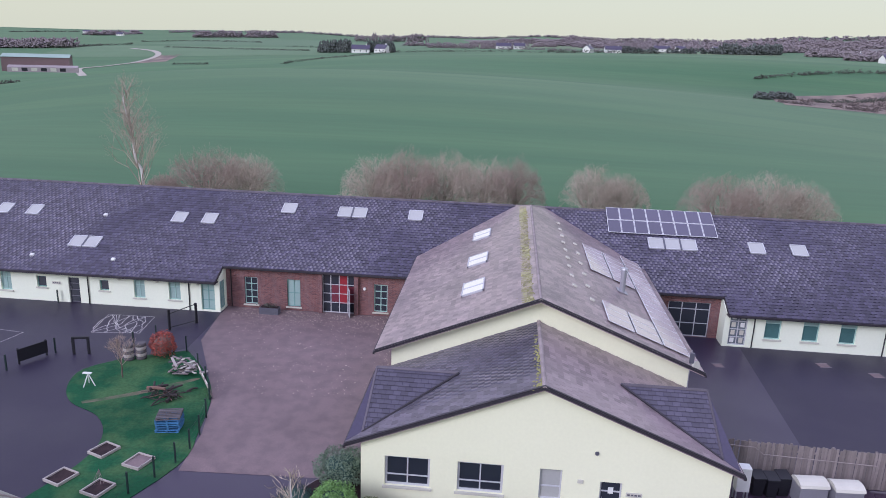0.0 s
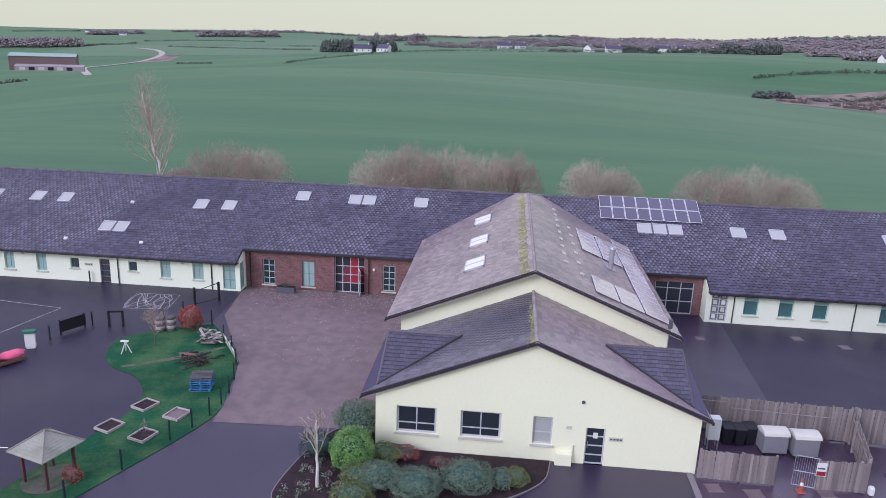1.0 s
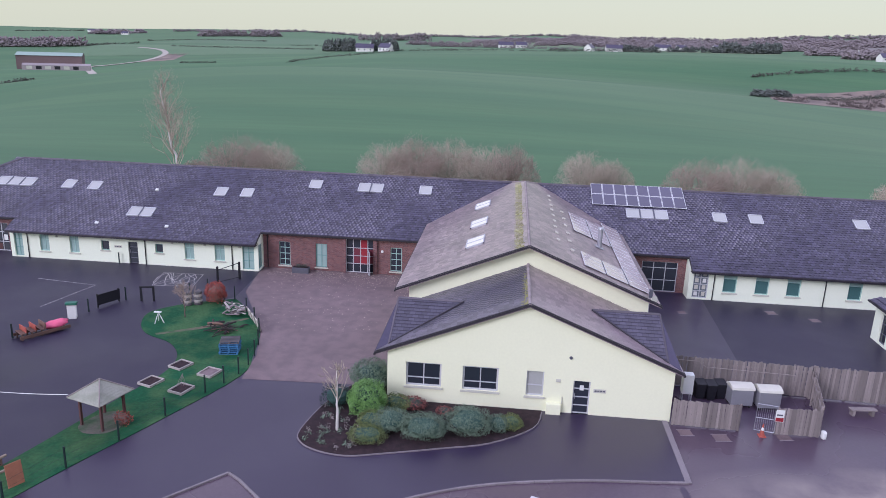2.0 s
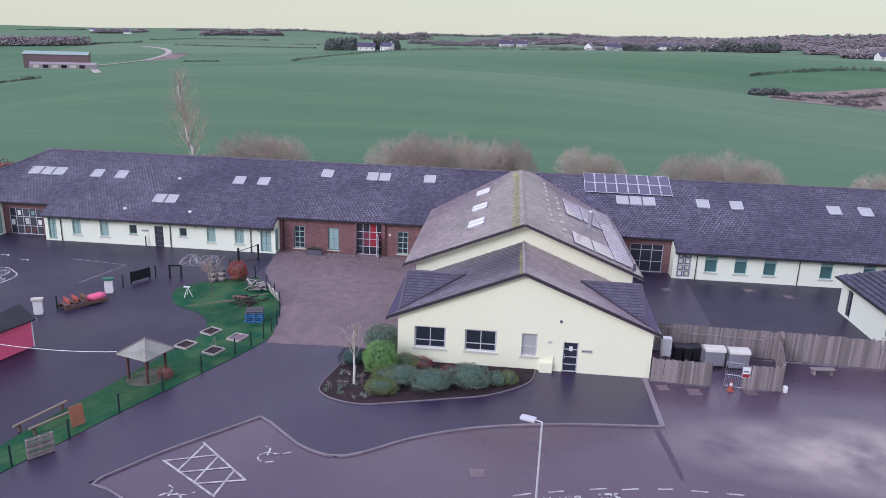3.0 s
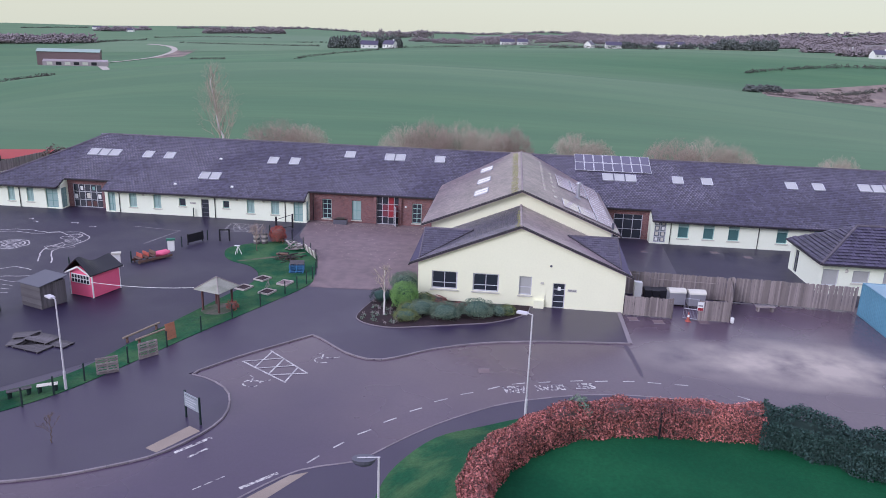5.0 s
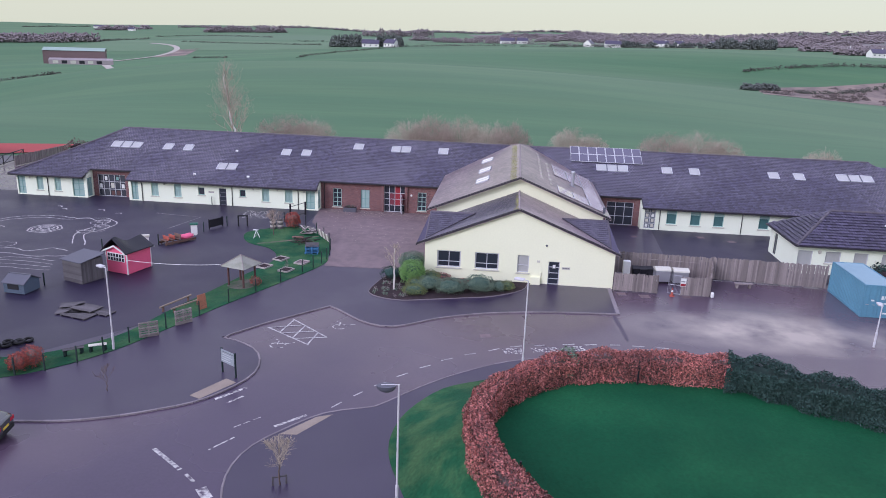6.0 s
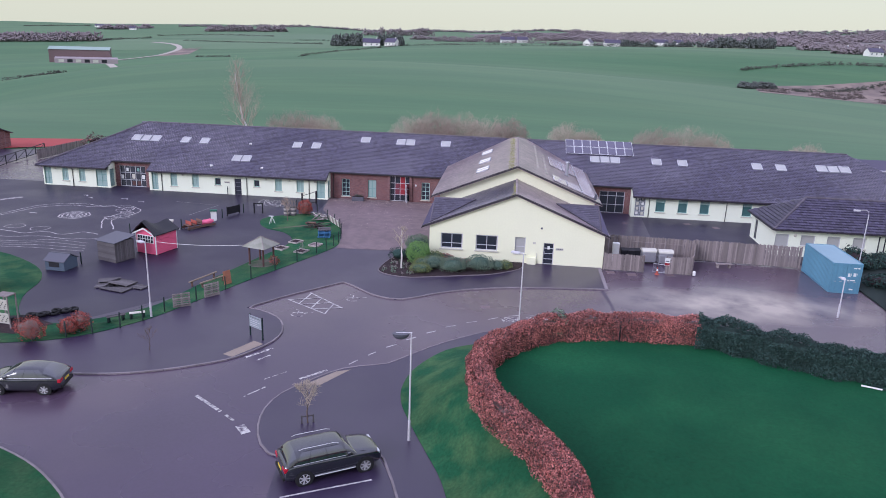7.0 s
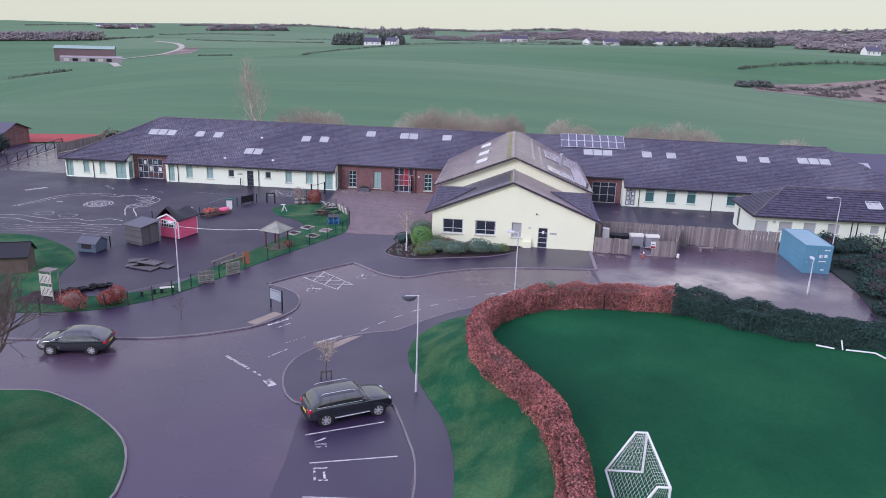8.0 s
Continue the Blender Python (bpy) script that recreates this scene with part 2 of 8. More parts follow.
BARKD = mat("brown_bark", (0.13, 0.095, 0.08), 0.9, 0.3, 5.0, bump=0.4)
HEDGEROW = mat("field_hedgerow", (0.085, 0.09, 0.075), 0.95, 0.3, 0.2, island=0.4)
REDCOURT = mat("red_synthetic_court", (0.36, 0.055, 0.055), 0.85, 0.12, 1.0, 0.3)
POSTRED = mat("dark_red_post", (0.10, 0.045, 0.045), 0.85, 0.2, 3.0)
TERRACOTTA = mat("orange_leaf", (0.34, 0.080, 0.06), 0.8, 0.3, 3.0, island=0.5)

# ---- mesh helpers ----
I4 = Matrix.Identity(4)


def mesh_of(name, verts, faces, material, smooth=False):
    me = bpy.data.meshes.new(name)
    me.from_pydata([tuple(v) for v in verts], [], [tuple(f) for f in faces])
    for mt in (material if isinstance(material, (list, tuple)) else [material]):
        me.materials.append(mt)
    if smooth:
        me.polygons.foreach_set("use_smooth", [True] * len(me.polygons))
    me.update()
    return me


def part(name, bm, material, parent, label="", smooth=False, m=None):
    """One mesh object under a thing or a part; bm is a bmesh, a mesh, or (verts, faces)."""
    if isinstance(bm, tuple):
        me = mesh_of(name, bm[0], bm[1], material, smooth)
    elif isinstance(bm, bpy.types.Mesh):
        me = bm
    else:
        bm.normal_update()
        me = bpy.data.meshes.new(name)
        bm.to_mesh(me)
        bm.free()
        for mt in (material if isinstance(material, (list, tuple)) else [material]):
            me.materials.append(mt)
        if smooth:
            me.polygons.foreach_set("use_smooth", [True] * len(me.polygons))
    ob = new(name, me)
    if m is not None:
        ob.matrix_basis = m
    if parent is not None:
        ob.parent = parent
    if label:
        tagged(ob, label)
    return ob


def thing(name, m, label, category, group="", kind=""):
    ob = new(name)
    ob.empty_display_size = 0.2
    ob.matrix_basis = m
    return tagged(ob, label, category, group, kind)


def solid(name, bm, material, label, category, group="", kind="", smooth=False, m=None):
    """A thing that is one mesh."""
    return tagged(part(name, bm, material, None, "", smooth, m), label, category, group, kind)


BOXF = [(0, 3, 2, 1), (4, 5, 6, 7), (0, 1, 5, 4), (1, 2, 6, 5), (2, 3, 7, 6), (3, 0, 4, 7)]


def box(x0, y0, z0, x1, y1, z1):
    return ([(x0, y0, z0), (x1, y0, z0), (x1, y1, z0), (x0, y1, z0), (x0, y0, z1), (x1, y0, z1), (x1, y1, z1), (x0, y1, z1)], list(BOXF))


def join(*pieces):
    V, F = [], []
    for v, f in pieces:
        k = len(V)
        V += list(v)
        F += [tuple(i + k for i in q) for q in f]
    return V, F


def moved(piece, m):
    return [tuple(m @ Vector(v)) for v in piece[0]], piece[1]


def bbox(x0, y0, z0, x1, y1, z1, r=0.01):
    """A box with bevelled edges, as a bmesh."""
    bm = bmesh.new()
    v, f = box(x0, y0, z0, x1, y1, z1)
    bv = [bm.verts.new(q) for q in v]
    for q in f:
        bm.faces.new([bv[i] for i in q])
    bmesh.ops.bevel(bm, geom=bm.edges[:], offset=r, segments=2, affect="EDGES", profile=0.6)
    return bm


def tube(points, radii, n=8, cap=True):
    """A round rod through points."""
    P = [Vector(p) for p in points]
    R = radii if isinstance(radii, (list, tuple)) else [radii] * len(P)
    V, F = [], []
    for i, p in enumerate(P):
        d = (P[min(i + 1, len(P) - 1)] - P[max(i - 1, 0)]).normalized()
        a = d.cross(Vector((0, 0, 1)) if abs(d.z) < 0.9 else Vector((1, 0, 0))).normalized()
        b = d.cross(a)
        for k in range(n):
            g = 2 * math.pi * k / n
            V.append(tuple(p + (a * math.cos(g) + b * math.sin(g)) * R[i]))
        if i:
            for k in range(n):
                F.append(((i - 1) * n + k, (i - 1) * n + (k + 1) % n, i * n + (k + 1) % n, i * n + k))
    if cap:
        F.append(tuple(range(n))[::-1])
        F.append(tuple(range((len(P) - 1) * n, len(P) * n)))
    return V, F


def sheet(outline, z, depth=0.0):
    """A flat piece of ground with an outline, with a rim of that depth."""
    bm = bmesh.new()
    top = [bm.verts.new((x, y, z)) for x, y in outline]
    f = bm.faces.new(top)
    f.normal_update()
    if f.normal.z < 0:
        f.normal_flip()
    if depth:
        low = [bm.verts.new((x, y, z - depth)) for x, y in outline]
        k = len(top)
        for i in range(k):
            bm.faces.new((top[i], top[(i + 1) % k], low[(i + 1) % k], low[i]))
    bmesh.ops.triangulate(bm, faces=[q for q in bm.faces if len(q.verts) > 4])
    return bm


def smooth_line(pts, n=6, closed=False):
    """Points on a smooth curve through pts."""
    P = [np.array(p, float) for p in pts]
    k = len(P)
    out = []
    for i in range(k if closed else k - 1):
        a, b, c, d = (P[(i + j) % k] if closed else P[min(max(i + j, 0), k - 1)] for j in (-1, 0, 1, 2))
        for s in range(n):
            t = s / n
            out.append(tuple(0.5 * (2 * b + (c - a) * t + (2 * a - 5 * b + 4 * c - d) * t * t + (3 * b - a - 3 * c + d) * t ** 3)))
    if not closed:
        out.append(tuple(P[-1]))
    return out


def ribbon(line, w, z, h=0.0, side=0.0):
    """A strip of width w along a line on the ground; h: its height, as a kerb."""
    P = [Vector((*p, 0)) for p in line]
    V, F = [], []
    for i, p in enumerate(P):
        d = (P[min(i + 1, len(P) - 1)] - P[max(i - 1, 0)]).normalized()
        s = Vector((-d.y, d.x, 0))
        a, b = p + s * (side - 0.5) * w, p + s * (side + 0.5) * w
        V += [(a.x, a.y, z), (a.x, a.y, z + h), (b.x, b.y, z + h), (b.x, b.y, z)]
        if i:
            j, k = 4 * (i - 1), 4 * i
            if h:
                F += [(j, j + 1, k + 1, k), (j + 2, j + 3, k + 3, k + 2)]
            F.append((j + 1, j + 2, k + 2, k + 1))
    if h:
        F += [(0, 3, 2, 1), (4 * len(P) - 4, 4 * len(P) - 3, 4 * len(P) - 2, 4 * len(P) - 1)]
    return V, F


def kerb_stones(line, w, z, h, parent, step=0.91, gap=0.014):
    """Kerb stones laid end to end along a line."""
    P = [Vector((x, y, 0)) for x, y in line]
    run = [0.0]
    for a, b in zip(P[:-1], P[1:]):
        run.append(run[-1] + (b - a).length)
    n = max(1, int(run[-1] / step))
    for k in range(n):
        ends = []
        for u in (run[-1] * k / n + gap / 2, run[-1] * (k + 1) / n - gap / 2):
            i = max(0, min(len(P) - 2, sum(1 for r in run if r <= u) - 1))
            ends.append(P[i].lerp(P[i + 1], (u - run[i]) / max(1e-6, run[i + 1] - run[i])))
        a, b = ends
        d = (b - a).normalized()
        s = Vector((-d.y, d.x, 0)) * w / 2
        t = s * 0.72
        lo, mid, hi = Vector((0, 0, z)), Vector((0, 0, z + h * 0.8)), Vector((0, 0, z + h))
        V = []
        for q in (a, b):
            V += [q - s + lo, q - s + mid, q - t + hi, q + t + hi, q + s + mid, q + s + lo]
        F = [(i, i + 1, i + 7, i + 6) for i in range(5)] + [(5, 4, 3, 2, 1, 0), (6, 7, 8, 9, 10, 11)]
        part("kerb_stone", ([tuple(v) for v in V], F), KERB, parent)


# ---- ground, reaching the horizon ----
def ease(t):
    t = max(0.0, min(1.0, t))
    return t * t * (3 - 2 * t)


def land(x, y):
    """Height of the country: level round the school, a broad pasture hill behind it, a dip, then rolling land up to the skyline."""
    s = max(-0.9, min(0.65, (x - 7.3) / max(150.0, y + 68.8)))
    crest = 6.4 - 12.2 * s - 32 * s * s + 21 * s ** 3
    far = 12.6 + 23 * s - 36 * s * s - 22 * s ** 3
    mid = 13.6 + 12 * s - 11 * s * s
    top = 40 + 33 * s + 62 * s * s + 131 * s ** 3 + 41 * s ** 4 + 5 * math.sin(17 * s + 1) + 3 * math.sin(41 * s)
    if y < 275:
        z = crest * math.sin(ease((y - 62) / 213) * math.pi / 2) if y > 62 else 0.0
        side = ease((abs(x + 5) - 75) / 120)
        if y < 62:
            z = -3.0 * side * ease((y + 150) / 200)
    elif y < 390:
        z = crest + (min(crest, far) - 4.5 - crest) * ease((y - 275) / 115)
    elif y < 520:
        low = min(crest, far) - 4.5
        z = low + (far - low) * ease((y - 390) / 130)
    elif y < 700:
        z = far + (mid - far) * ease((y - 520) / 180)
    else:
        z = mid + (top - mid) * max(0.0, min(1.0, (y - 700) / 1700)) ** 1.15
    return -0.12 + z + 0.25 * noise.noise((x / 60, y / 60, 0.3)) * ease((y - 70) / 100)


xs = sorted(set([round(s * v, 1) for s in (-1, 1) for v in (0, 15, 30, 45, 60, 75, 90, 110, 130, 150, 175, 200, 230, 260, 300, 340, 390, 440, 500, 570, 650, 740, 850, 980, 1150, 1400, 1700, 2100, 2600, 3300)]))
ys = [-1800, -900, -500, -300, -200, -140, -100, -60, -20, 20, 45, 55, 65, 75, 85, 95, 108, 121, 135, 150, 165, 180, 197, 214, 232, 250, 268, 286, 304, 322, 340, 358, 378, 400, 425, 450, 480,
      510, 540, 570, 600, 640, 680, 720, 770, 820, 880, 950, 1030, 1120, 1220, 1340, 1480, 1640, 1820, 2050, 2300, 2600, 3000, 3600]
gv = [(x, y, land(x, y)) for y in ys for x in xs]
gf = []
for j in range(len(ys) - 1):
    for i in range(len(xs) - 1):
        k = j * len(xs) + i
        gf += [(k, k + 1, k + len(xs) + 1), (k, k + len(xs) + 1, k + len(xs))]


def ground_z(x, y):
    """Height of the ground sheet itself at a place."""
    i = min(max(sum(1 for q in xs if q <= x) - 1, 0), len(xs) - 2)
    j = min(max(sum(1 for q in ys if q <= y) - 1, 0), len(ys) - 2)
    u, v = (x - xs[i]) / (xs[i + 1] - xs[i]), (y - ys[j]) / (ys[j + 1] - ys[j])
    k = j * len(xs) + i
    a, b, c, d = gv[k][2], gv[k + 1][2], gv[k + len(xs) + 1][2], gv[k + len(xs)][2]
    return a + (b - a) * u + (c - b) * v if u > v else a + (d - a) * v + (c - d) * u



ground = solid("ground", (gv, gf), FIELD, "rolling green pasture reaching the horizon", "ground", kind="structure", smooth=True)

solid("road", sheet([(-60, -62), (38.5, -62), (38.5, 3.9), (31.5, 8), (31.5, 22), (-52, 22), (-62, 45), (-66, 45), (-66, -62)], -0.06), ASPHALT_PALE,
      "wet worn asphalt car park and drive", "road", kind="structure")
# darker sheet paints the cars' shade and reflection onto the bays
solid("parking_bays", sheet([(-3.1, -34.3), (-1.2, -33.3), (1.1, -32.4), (2.2, -34.3), (3.5, -37.9), (3.8, -41.3), (3.8, -47), (3.5, -62), (-2.4, -62), (-2.0, -46), (-2.5, -39)], -0.0575), ASPHALT, "asphalt of the parking bays darkened for the shade round the cars", "parking bay", kind="structure")
KERB_LINE = smooth_line([(-66, -29.6), (-40, -29.4), (-24.6, -28.5), (-20, -27.6), (-17.7, -27.2), (-15.3, -26.8), (-13.1, -26.0), (-11.3, -25.0), (-9.4, -23.6), (-8.0, -21.2), (-7.7, -19.2),
                         (-8.5, -17.0), (-10.1, -15.7), (-11.6, -15.2)], 5) + [(-9.5, -12.2), (-6.0, -8.2)] + \
    smooth_line([(-5.9, -8.2), (-4.5, -9.5), (-3.0, -10.8), (-1.3, -11.4), (0.1, -10.8), (2.3, -9.1), (5.7, -7.5), (10.0, -6.5), (13.5, -6.1), (15.4, -5.9)], 5)
solid("pavement", sheet(KERB_LINE + [(15.4, 1.0), (15.4, 22.6), (-66, 22.6)], 0.0, 0.07), ASPHALT, "dark asphalt forecourt raised behind a kerb", "pavement", kind="structure")
kerb = thing("kerb", I4, "worn grey concrete kerb along the forecourt", "kerb", kind="structure")
kerb_stones([p for p in KERB_LINE if p[0] > -36], 0.12, -0.065, 0.10, kerb)
part("side_edging", ribbon([(15.4, 0.0), (15.4, -5.9)], 0.3, -0.05, 0.066), KERB, kerb)
solid("playground", sheet([(-66, 22.8), (-66, -24.6), (-36, -24.0), (-24, -22.5), (-17.5, -14), (-15, -4), (-13.3, 2), (-13.4, 4.6), (-17.5, 7), (-18.5, 10.5), (-14.4, 14.6), (-14.7, 22.8)], 0.005),
      ASPHALT_DARK, "dark new asphalt playground", "playground", kind="structure")
solid("courtyard", sheet([(16, 4.4), (33.4, 4.4), (46, 9), (46, 22.8), (16, 22.8)], -0.012), ASPHALT_DARK, "dark asphalt rear yard between the wings", "yard", kind="structure")
solid("courtyard_strip", sheet([(16, 4.5), (21.6, 4.5), (22.5, 22.7), (16, 22.7)], -0.007), ASPHALT, "older greyer asphalt beside the hall", "yard", kind="structure")
solid("paved_court", sheet([(-14.7, 22.6), (-14.7, 21.0), (-14.1, 16.0), (-11.6, 11.2), (-10.2, 8.4), (-9.2, 4.6), (-8.9, 1.15), (0.05, 1.6), (0.05, 22.6)], 0.010), PAVER,
      "reddish block paved entrance court", "paving", kind="structure")
LAWN_OUT = smooth_line([(-14.2, 14.2), (-11.9, 11.4), (-10.3, 8.5), (-9.4, 4.6), (-9.1, 1.5), (-11.2, -3.9), (-13.6, -9.4), (-15.6, -14.5), (-17.5, -18.8), (-20.4, -22.2), (-24.2, -23.9), (-31, -24.9), (-42, -25.2)], 4)
LAWN_IN = smooth_line([(-42, -6.3), (-37.3, -6.2), (-31.9, -9.2), (-29.3, -12.4), (-28.3, -16.0), (-26.0, -19.6), (-23.0, -20.4), (-21.1, -19.4), (-19.2, -17.6), (-17.9, -15.4), (-17, -11.3), (-15.8, -6.8), (-14.6, -2.2), (-13.7, 1.0), (-13.9, 3.4), (-15.3, 5.4),
                       (-17.5, 6.6), (-18.8, 8.4), (-19.1, 10.6), (-17.2, 12.7)], 4)
solid("play_lawn", sheet(LAWN_OUT + LAWN_IN, 0.03, 0.03), LAWN_LIGHT, "narrow green lawn along the playground fence", "lawn", kind="structure")
ISLE = smooth_line([(-36, -36.6), (-24, -35.4), (-19.9, -34.9), (-17.8, -34.6), (-16.2, -35.1), (-14.1, -36.1), (-12.1, -37.5), (-10.7, -38.8), (-9.8, -40.2), (-9.2, -41.7), (-8.9, -43.4), (-9.4, -47), (-12, -51)], 5)
solid("grass_island", sheet(ISLE + [(-30, -58), (-50, -58), (-50, -37.5)], 0.03, 0.1), LAWN_ISLE, "grass traffic island with a kerb", "lawn", kind="structure")
ISLE2 = smooth_line([(20.5, -14.2), (17.9, -13.8), (14.5, -13.7), (12, -14.0), (10, -14.6), (7, -15.9), (4.4, -17.9), (2.7, -19.6), (1.3, -21.3), (0.1, -22.8), (-1.2, -23.3), (-2.6, -24.1), (-4.1, -26.0), (-5.1, -27.7), (-5.4, -29.5), (-5.1, -31.3),
                     (-4.3, -33.0), (-3.0, -33.9), (-1.2, -33.3), (1.1, -32.4), (2.2, -34.3), (2.9, -36.2), (3.5, -37.9), (3.8, -39.7), (3.9, -41.3), (3.8, -47), (3.5, -62)], 4)
solid("footpath", sheet(ISLE2 + [(12, -62), (12, -30), (22, -17)], 0.0, 0.07), ASPHALT, "dark asphalt footpath round the car park island", "pavement", kind="structure")
kerb = thing("kerb", I4, "low concrete kerb round the island", "kerb", kind="structure")
kerb_stones(ISLE2, 0.11, -0.065, 0.09, kerb)
kerb = thing("kerb", I4, "mossy concrete kerb round the grass island", "kerb", kind="structure")
kerb_stones(ISLE, 0.12, -0.065, 0.11, kerb)
# the pitch lies on a bank: foot of the bank and its crest, pair by pair
PITCH_Z = 2.5
BANK = [((60, -24), (60, -31)), ((45, -21.5), (43, -28)), ((36, -19.5), (33, -26.5)), ((28, -17), (27.4, -25.7)), ((23, -15.9), (22.5, -23.9)), ((18.6, -15.2), (18.6, -22.0)), ((14.5, -15.1), (15.0, -22.1)),
        ((11, -15.9), (12.0, -22.4)), ((8.3, -17.2), (10.0, -23.1)), ((5.9, -18.6), (8.4, -24.3)), ((3.6, -20.1), (7.2, -25.7)), ((2.0, -22.9), (6.35, -27.2)), ((1.5, -25.4), (6.0, -28.8)), ((1.7, -27.5), (6.1, -30.6)),
        ((2.5, -29.7), (6.75, -32.8)), ((3.6, -32.2), (7.7, -34.6)), ((4.6, -34.5), (8.8, -36.3)), ((5.2, -36.8), (9.75, -38.3)), ((5.6, -40), (10.3, -41)), ((5.7, -48), (10.5, -47)), ((5.7, -62), (10.5, -62))]
VERGE, CREST = smooth_line([a for a, b in BANK], 4), smooth_line([b for a, b in BANK], 4)
solid("sports_lawn", sheet(CREST + [(60, -62)], PITCH_Z, 2.6), GRASS, "green sports pitch on a raised bank behind the hedge", "lawn", kind="structure")
BED = smooth_line([(8.7, -0.15), (8.2, -2.0), (6, -3.85), (3.5, -4.75), (0.7, -5.65), (-1, -6.1), (-2.5, -5.85), (-3.5, -5.2), (-3.85, -4.1), (-3.3, -1.0), (-2.4, 1.2), (-1.0, 2.6)], 4)
solid("planting_bed", sheet(BED + [(-0.02, 2.6), (-0.02, -0.02), (8.7, -0.02)], 0.06, 0.06), SOIL, "planting bed of dark bark mulch against the gable", "planting bed", kind="structure")
kerb = thing("kerb", I4, "thin concrete edging of the planting bed", "kerb", kind="structure")
part("kerb_edge", ribbon(BED, 0.05, 0.0, 0.065), KERB, kerb)
solid("red_court", sheet([(-110, 36), (-74, 45), (-64.9, 50.5), (-66.6, 58.5), (-80.3, 54.8), (-110, 50)], 0.02), REDCOURT, "red synthetic court beyond the railings", "sports court", kind="structure")

V, F = [], []
for i, (a, b) in enumerate(zip(VERGE, CREST)):
    for k in range(9):
        t = k / 8
        x, y = a[0] + (b[0] - a[0]) * t, a[1] + (b[1] - a[1]) * t
        V.append((x, y, 0.02 + (PITCH_Z - 0.01) * (0.35 * t + 0.65 * ease(t)) + 0.09 * noise.noise((x * 0.5, y * 0.5, 2.0)) * math.sin(math.pi * t)))
    if i:
        F += [((i - 1) * 9 + k, (i - 1) * 9 + k + 1, i * 9 + k + 1, i * 9 + k) for k in range(8)]
solid("verge", (V, F), LAWN_LIGHT, "rough grass bank outside the hedge", "verge", kind="structure", smooth=True)

# ---- the school building ----
SL, SM = 0.402, 0.46            # slopes of the gabled blocks and of the long wing
CX = 7.66                       # middle line of the gabled blocks
school = thing("school_building", I4, "single-storey cream rendered school with dark slate roofs", "school building")


def wall(name, p, q, z0, top, openings, material, parent, thick=0.3, label=""):
    """A wall from p to q seen from its right-hand side, with openings (u0, u1, z0, z1) that go through it; top: height or function of u."""
    p, q = Vector((*p, 0)), Vector((*q, 0))
    d = (q - p).normalized()
    back = Vector((-d.y, d.x, 0)) * thick
    L = (q - p).length
    tf = top if callable(top) else (lambda u: top)
    us = sorted(set([0, L] + [u for o in openings for u in o[:2]] + ([L * k / 8 for k in range(1, 8)] + [L / 2] if callable(top) else [])))
    pieces = []
    for a, b in zip(us[:-1], us[1:]):
        cuts = sorted([(o[2], o[3]) for o in openings if o[0] < (a + b) / 2 < o[1]])
        spans, low = [], z0
        for c0, c1 in cuts:
            if c0 > low:
                spans.append((low, c0, c0))
            low = c1
        spans.append((low, tf(a), tf(b)))
        for s0, ta, tb in spans:
            A, B = p + d * a, p + d * b
            v = [(A.x, A.y, s0), (B.x, B.y, s0), (B.x + back.x, B.y + back.y, s0), (A.x + back.x, A.y + back.y, s0),
                 (A.x, A.y, ta), (B.x, B.y, tb), (B.x + back.x, B.y + back.y, tb), (A.x + back.x, A.y + back.y, ta)]
            pieces.append((v, list(BOXF)))
    bm = bmesh.new()
    V, F = join(*pieces)
    bv = [bm.verts.new(v) for v in V]
    for f in F:
        bm.faces.new([bv[i] for i in f])
    bmesh.ops.remove_doubles(bm, verts=bm.verts[:], dist=0.0005)
    return part(name, bm, material, parent, label)


def window(parent, m, w, h, cols, rows, frame_mat, pane_mat, sill=True, name="window", label="", fw=0.07, depth=0.12, rails=None, blind=None):
    """A window in its opening: m is at the lower left corner on the outer wall face, x along the wall, y into it."""
    win = part(name, join(box(0, depth, 0, fw, depth + 0.07, h), box(w - fw, depth, 0, w, depth + 0.07, h), box(fw, depth, 0, w - fw, depth + 0.07, fw), box(fw, depth, h - fw, w - fw, depth + 0.07, h)),
               frame_mat, parent, label, m=m)
    xs_ = [w * i / cols for i in range(cols + 1)]
    zs_ = rails or [h * i / rows for i in range(rows + 1)]
    for i in range(1, cols):
        part("mullion", box(xs_[i] - 0.03, depth - 0.005, fw, xs_[i] + 0.03, depth + 0.06, h - fw), frame_mat, win)
    for j in range(1, len(zs_) - 1):
        part("glazing_bar", box(fw, depth - 0.002, zs_[j] - 0.028, w - fw, depth + 0.058, zs_[j] + 0.028), frame_mat, win)
    for i in range(cols):
        for j in range(len(zs_) - 1):
            part("pane", box(xs_[i] + 0.02, depth + 0.03, zs_[j] + 0.02, xs_[i + 1] - 0.02, depth + 0.038, zs_[j + 1] - 0.02), pane_mat[(i + j) % len(pane_mat)] if isinstance(pane_mat, list) else pane_mat, win)
    if sill:
        part("sill", box(-0.1, -0.09, -0.1, w + 0.1, depth, -0.002), SILL, win)
    return win


def south(x, y, z):
    return pose(x, y, z)


def facing(x, y, z, turn):
    return pose(x, y, z, 0, 0, turn)


# long wing: front walls at y 21.15, recesses at y 22.5
YW, YR = 21.15, 22.5
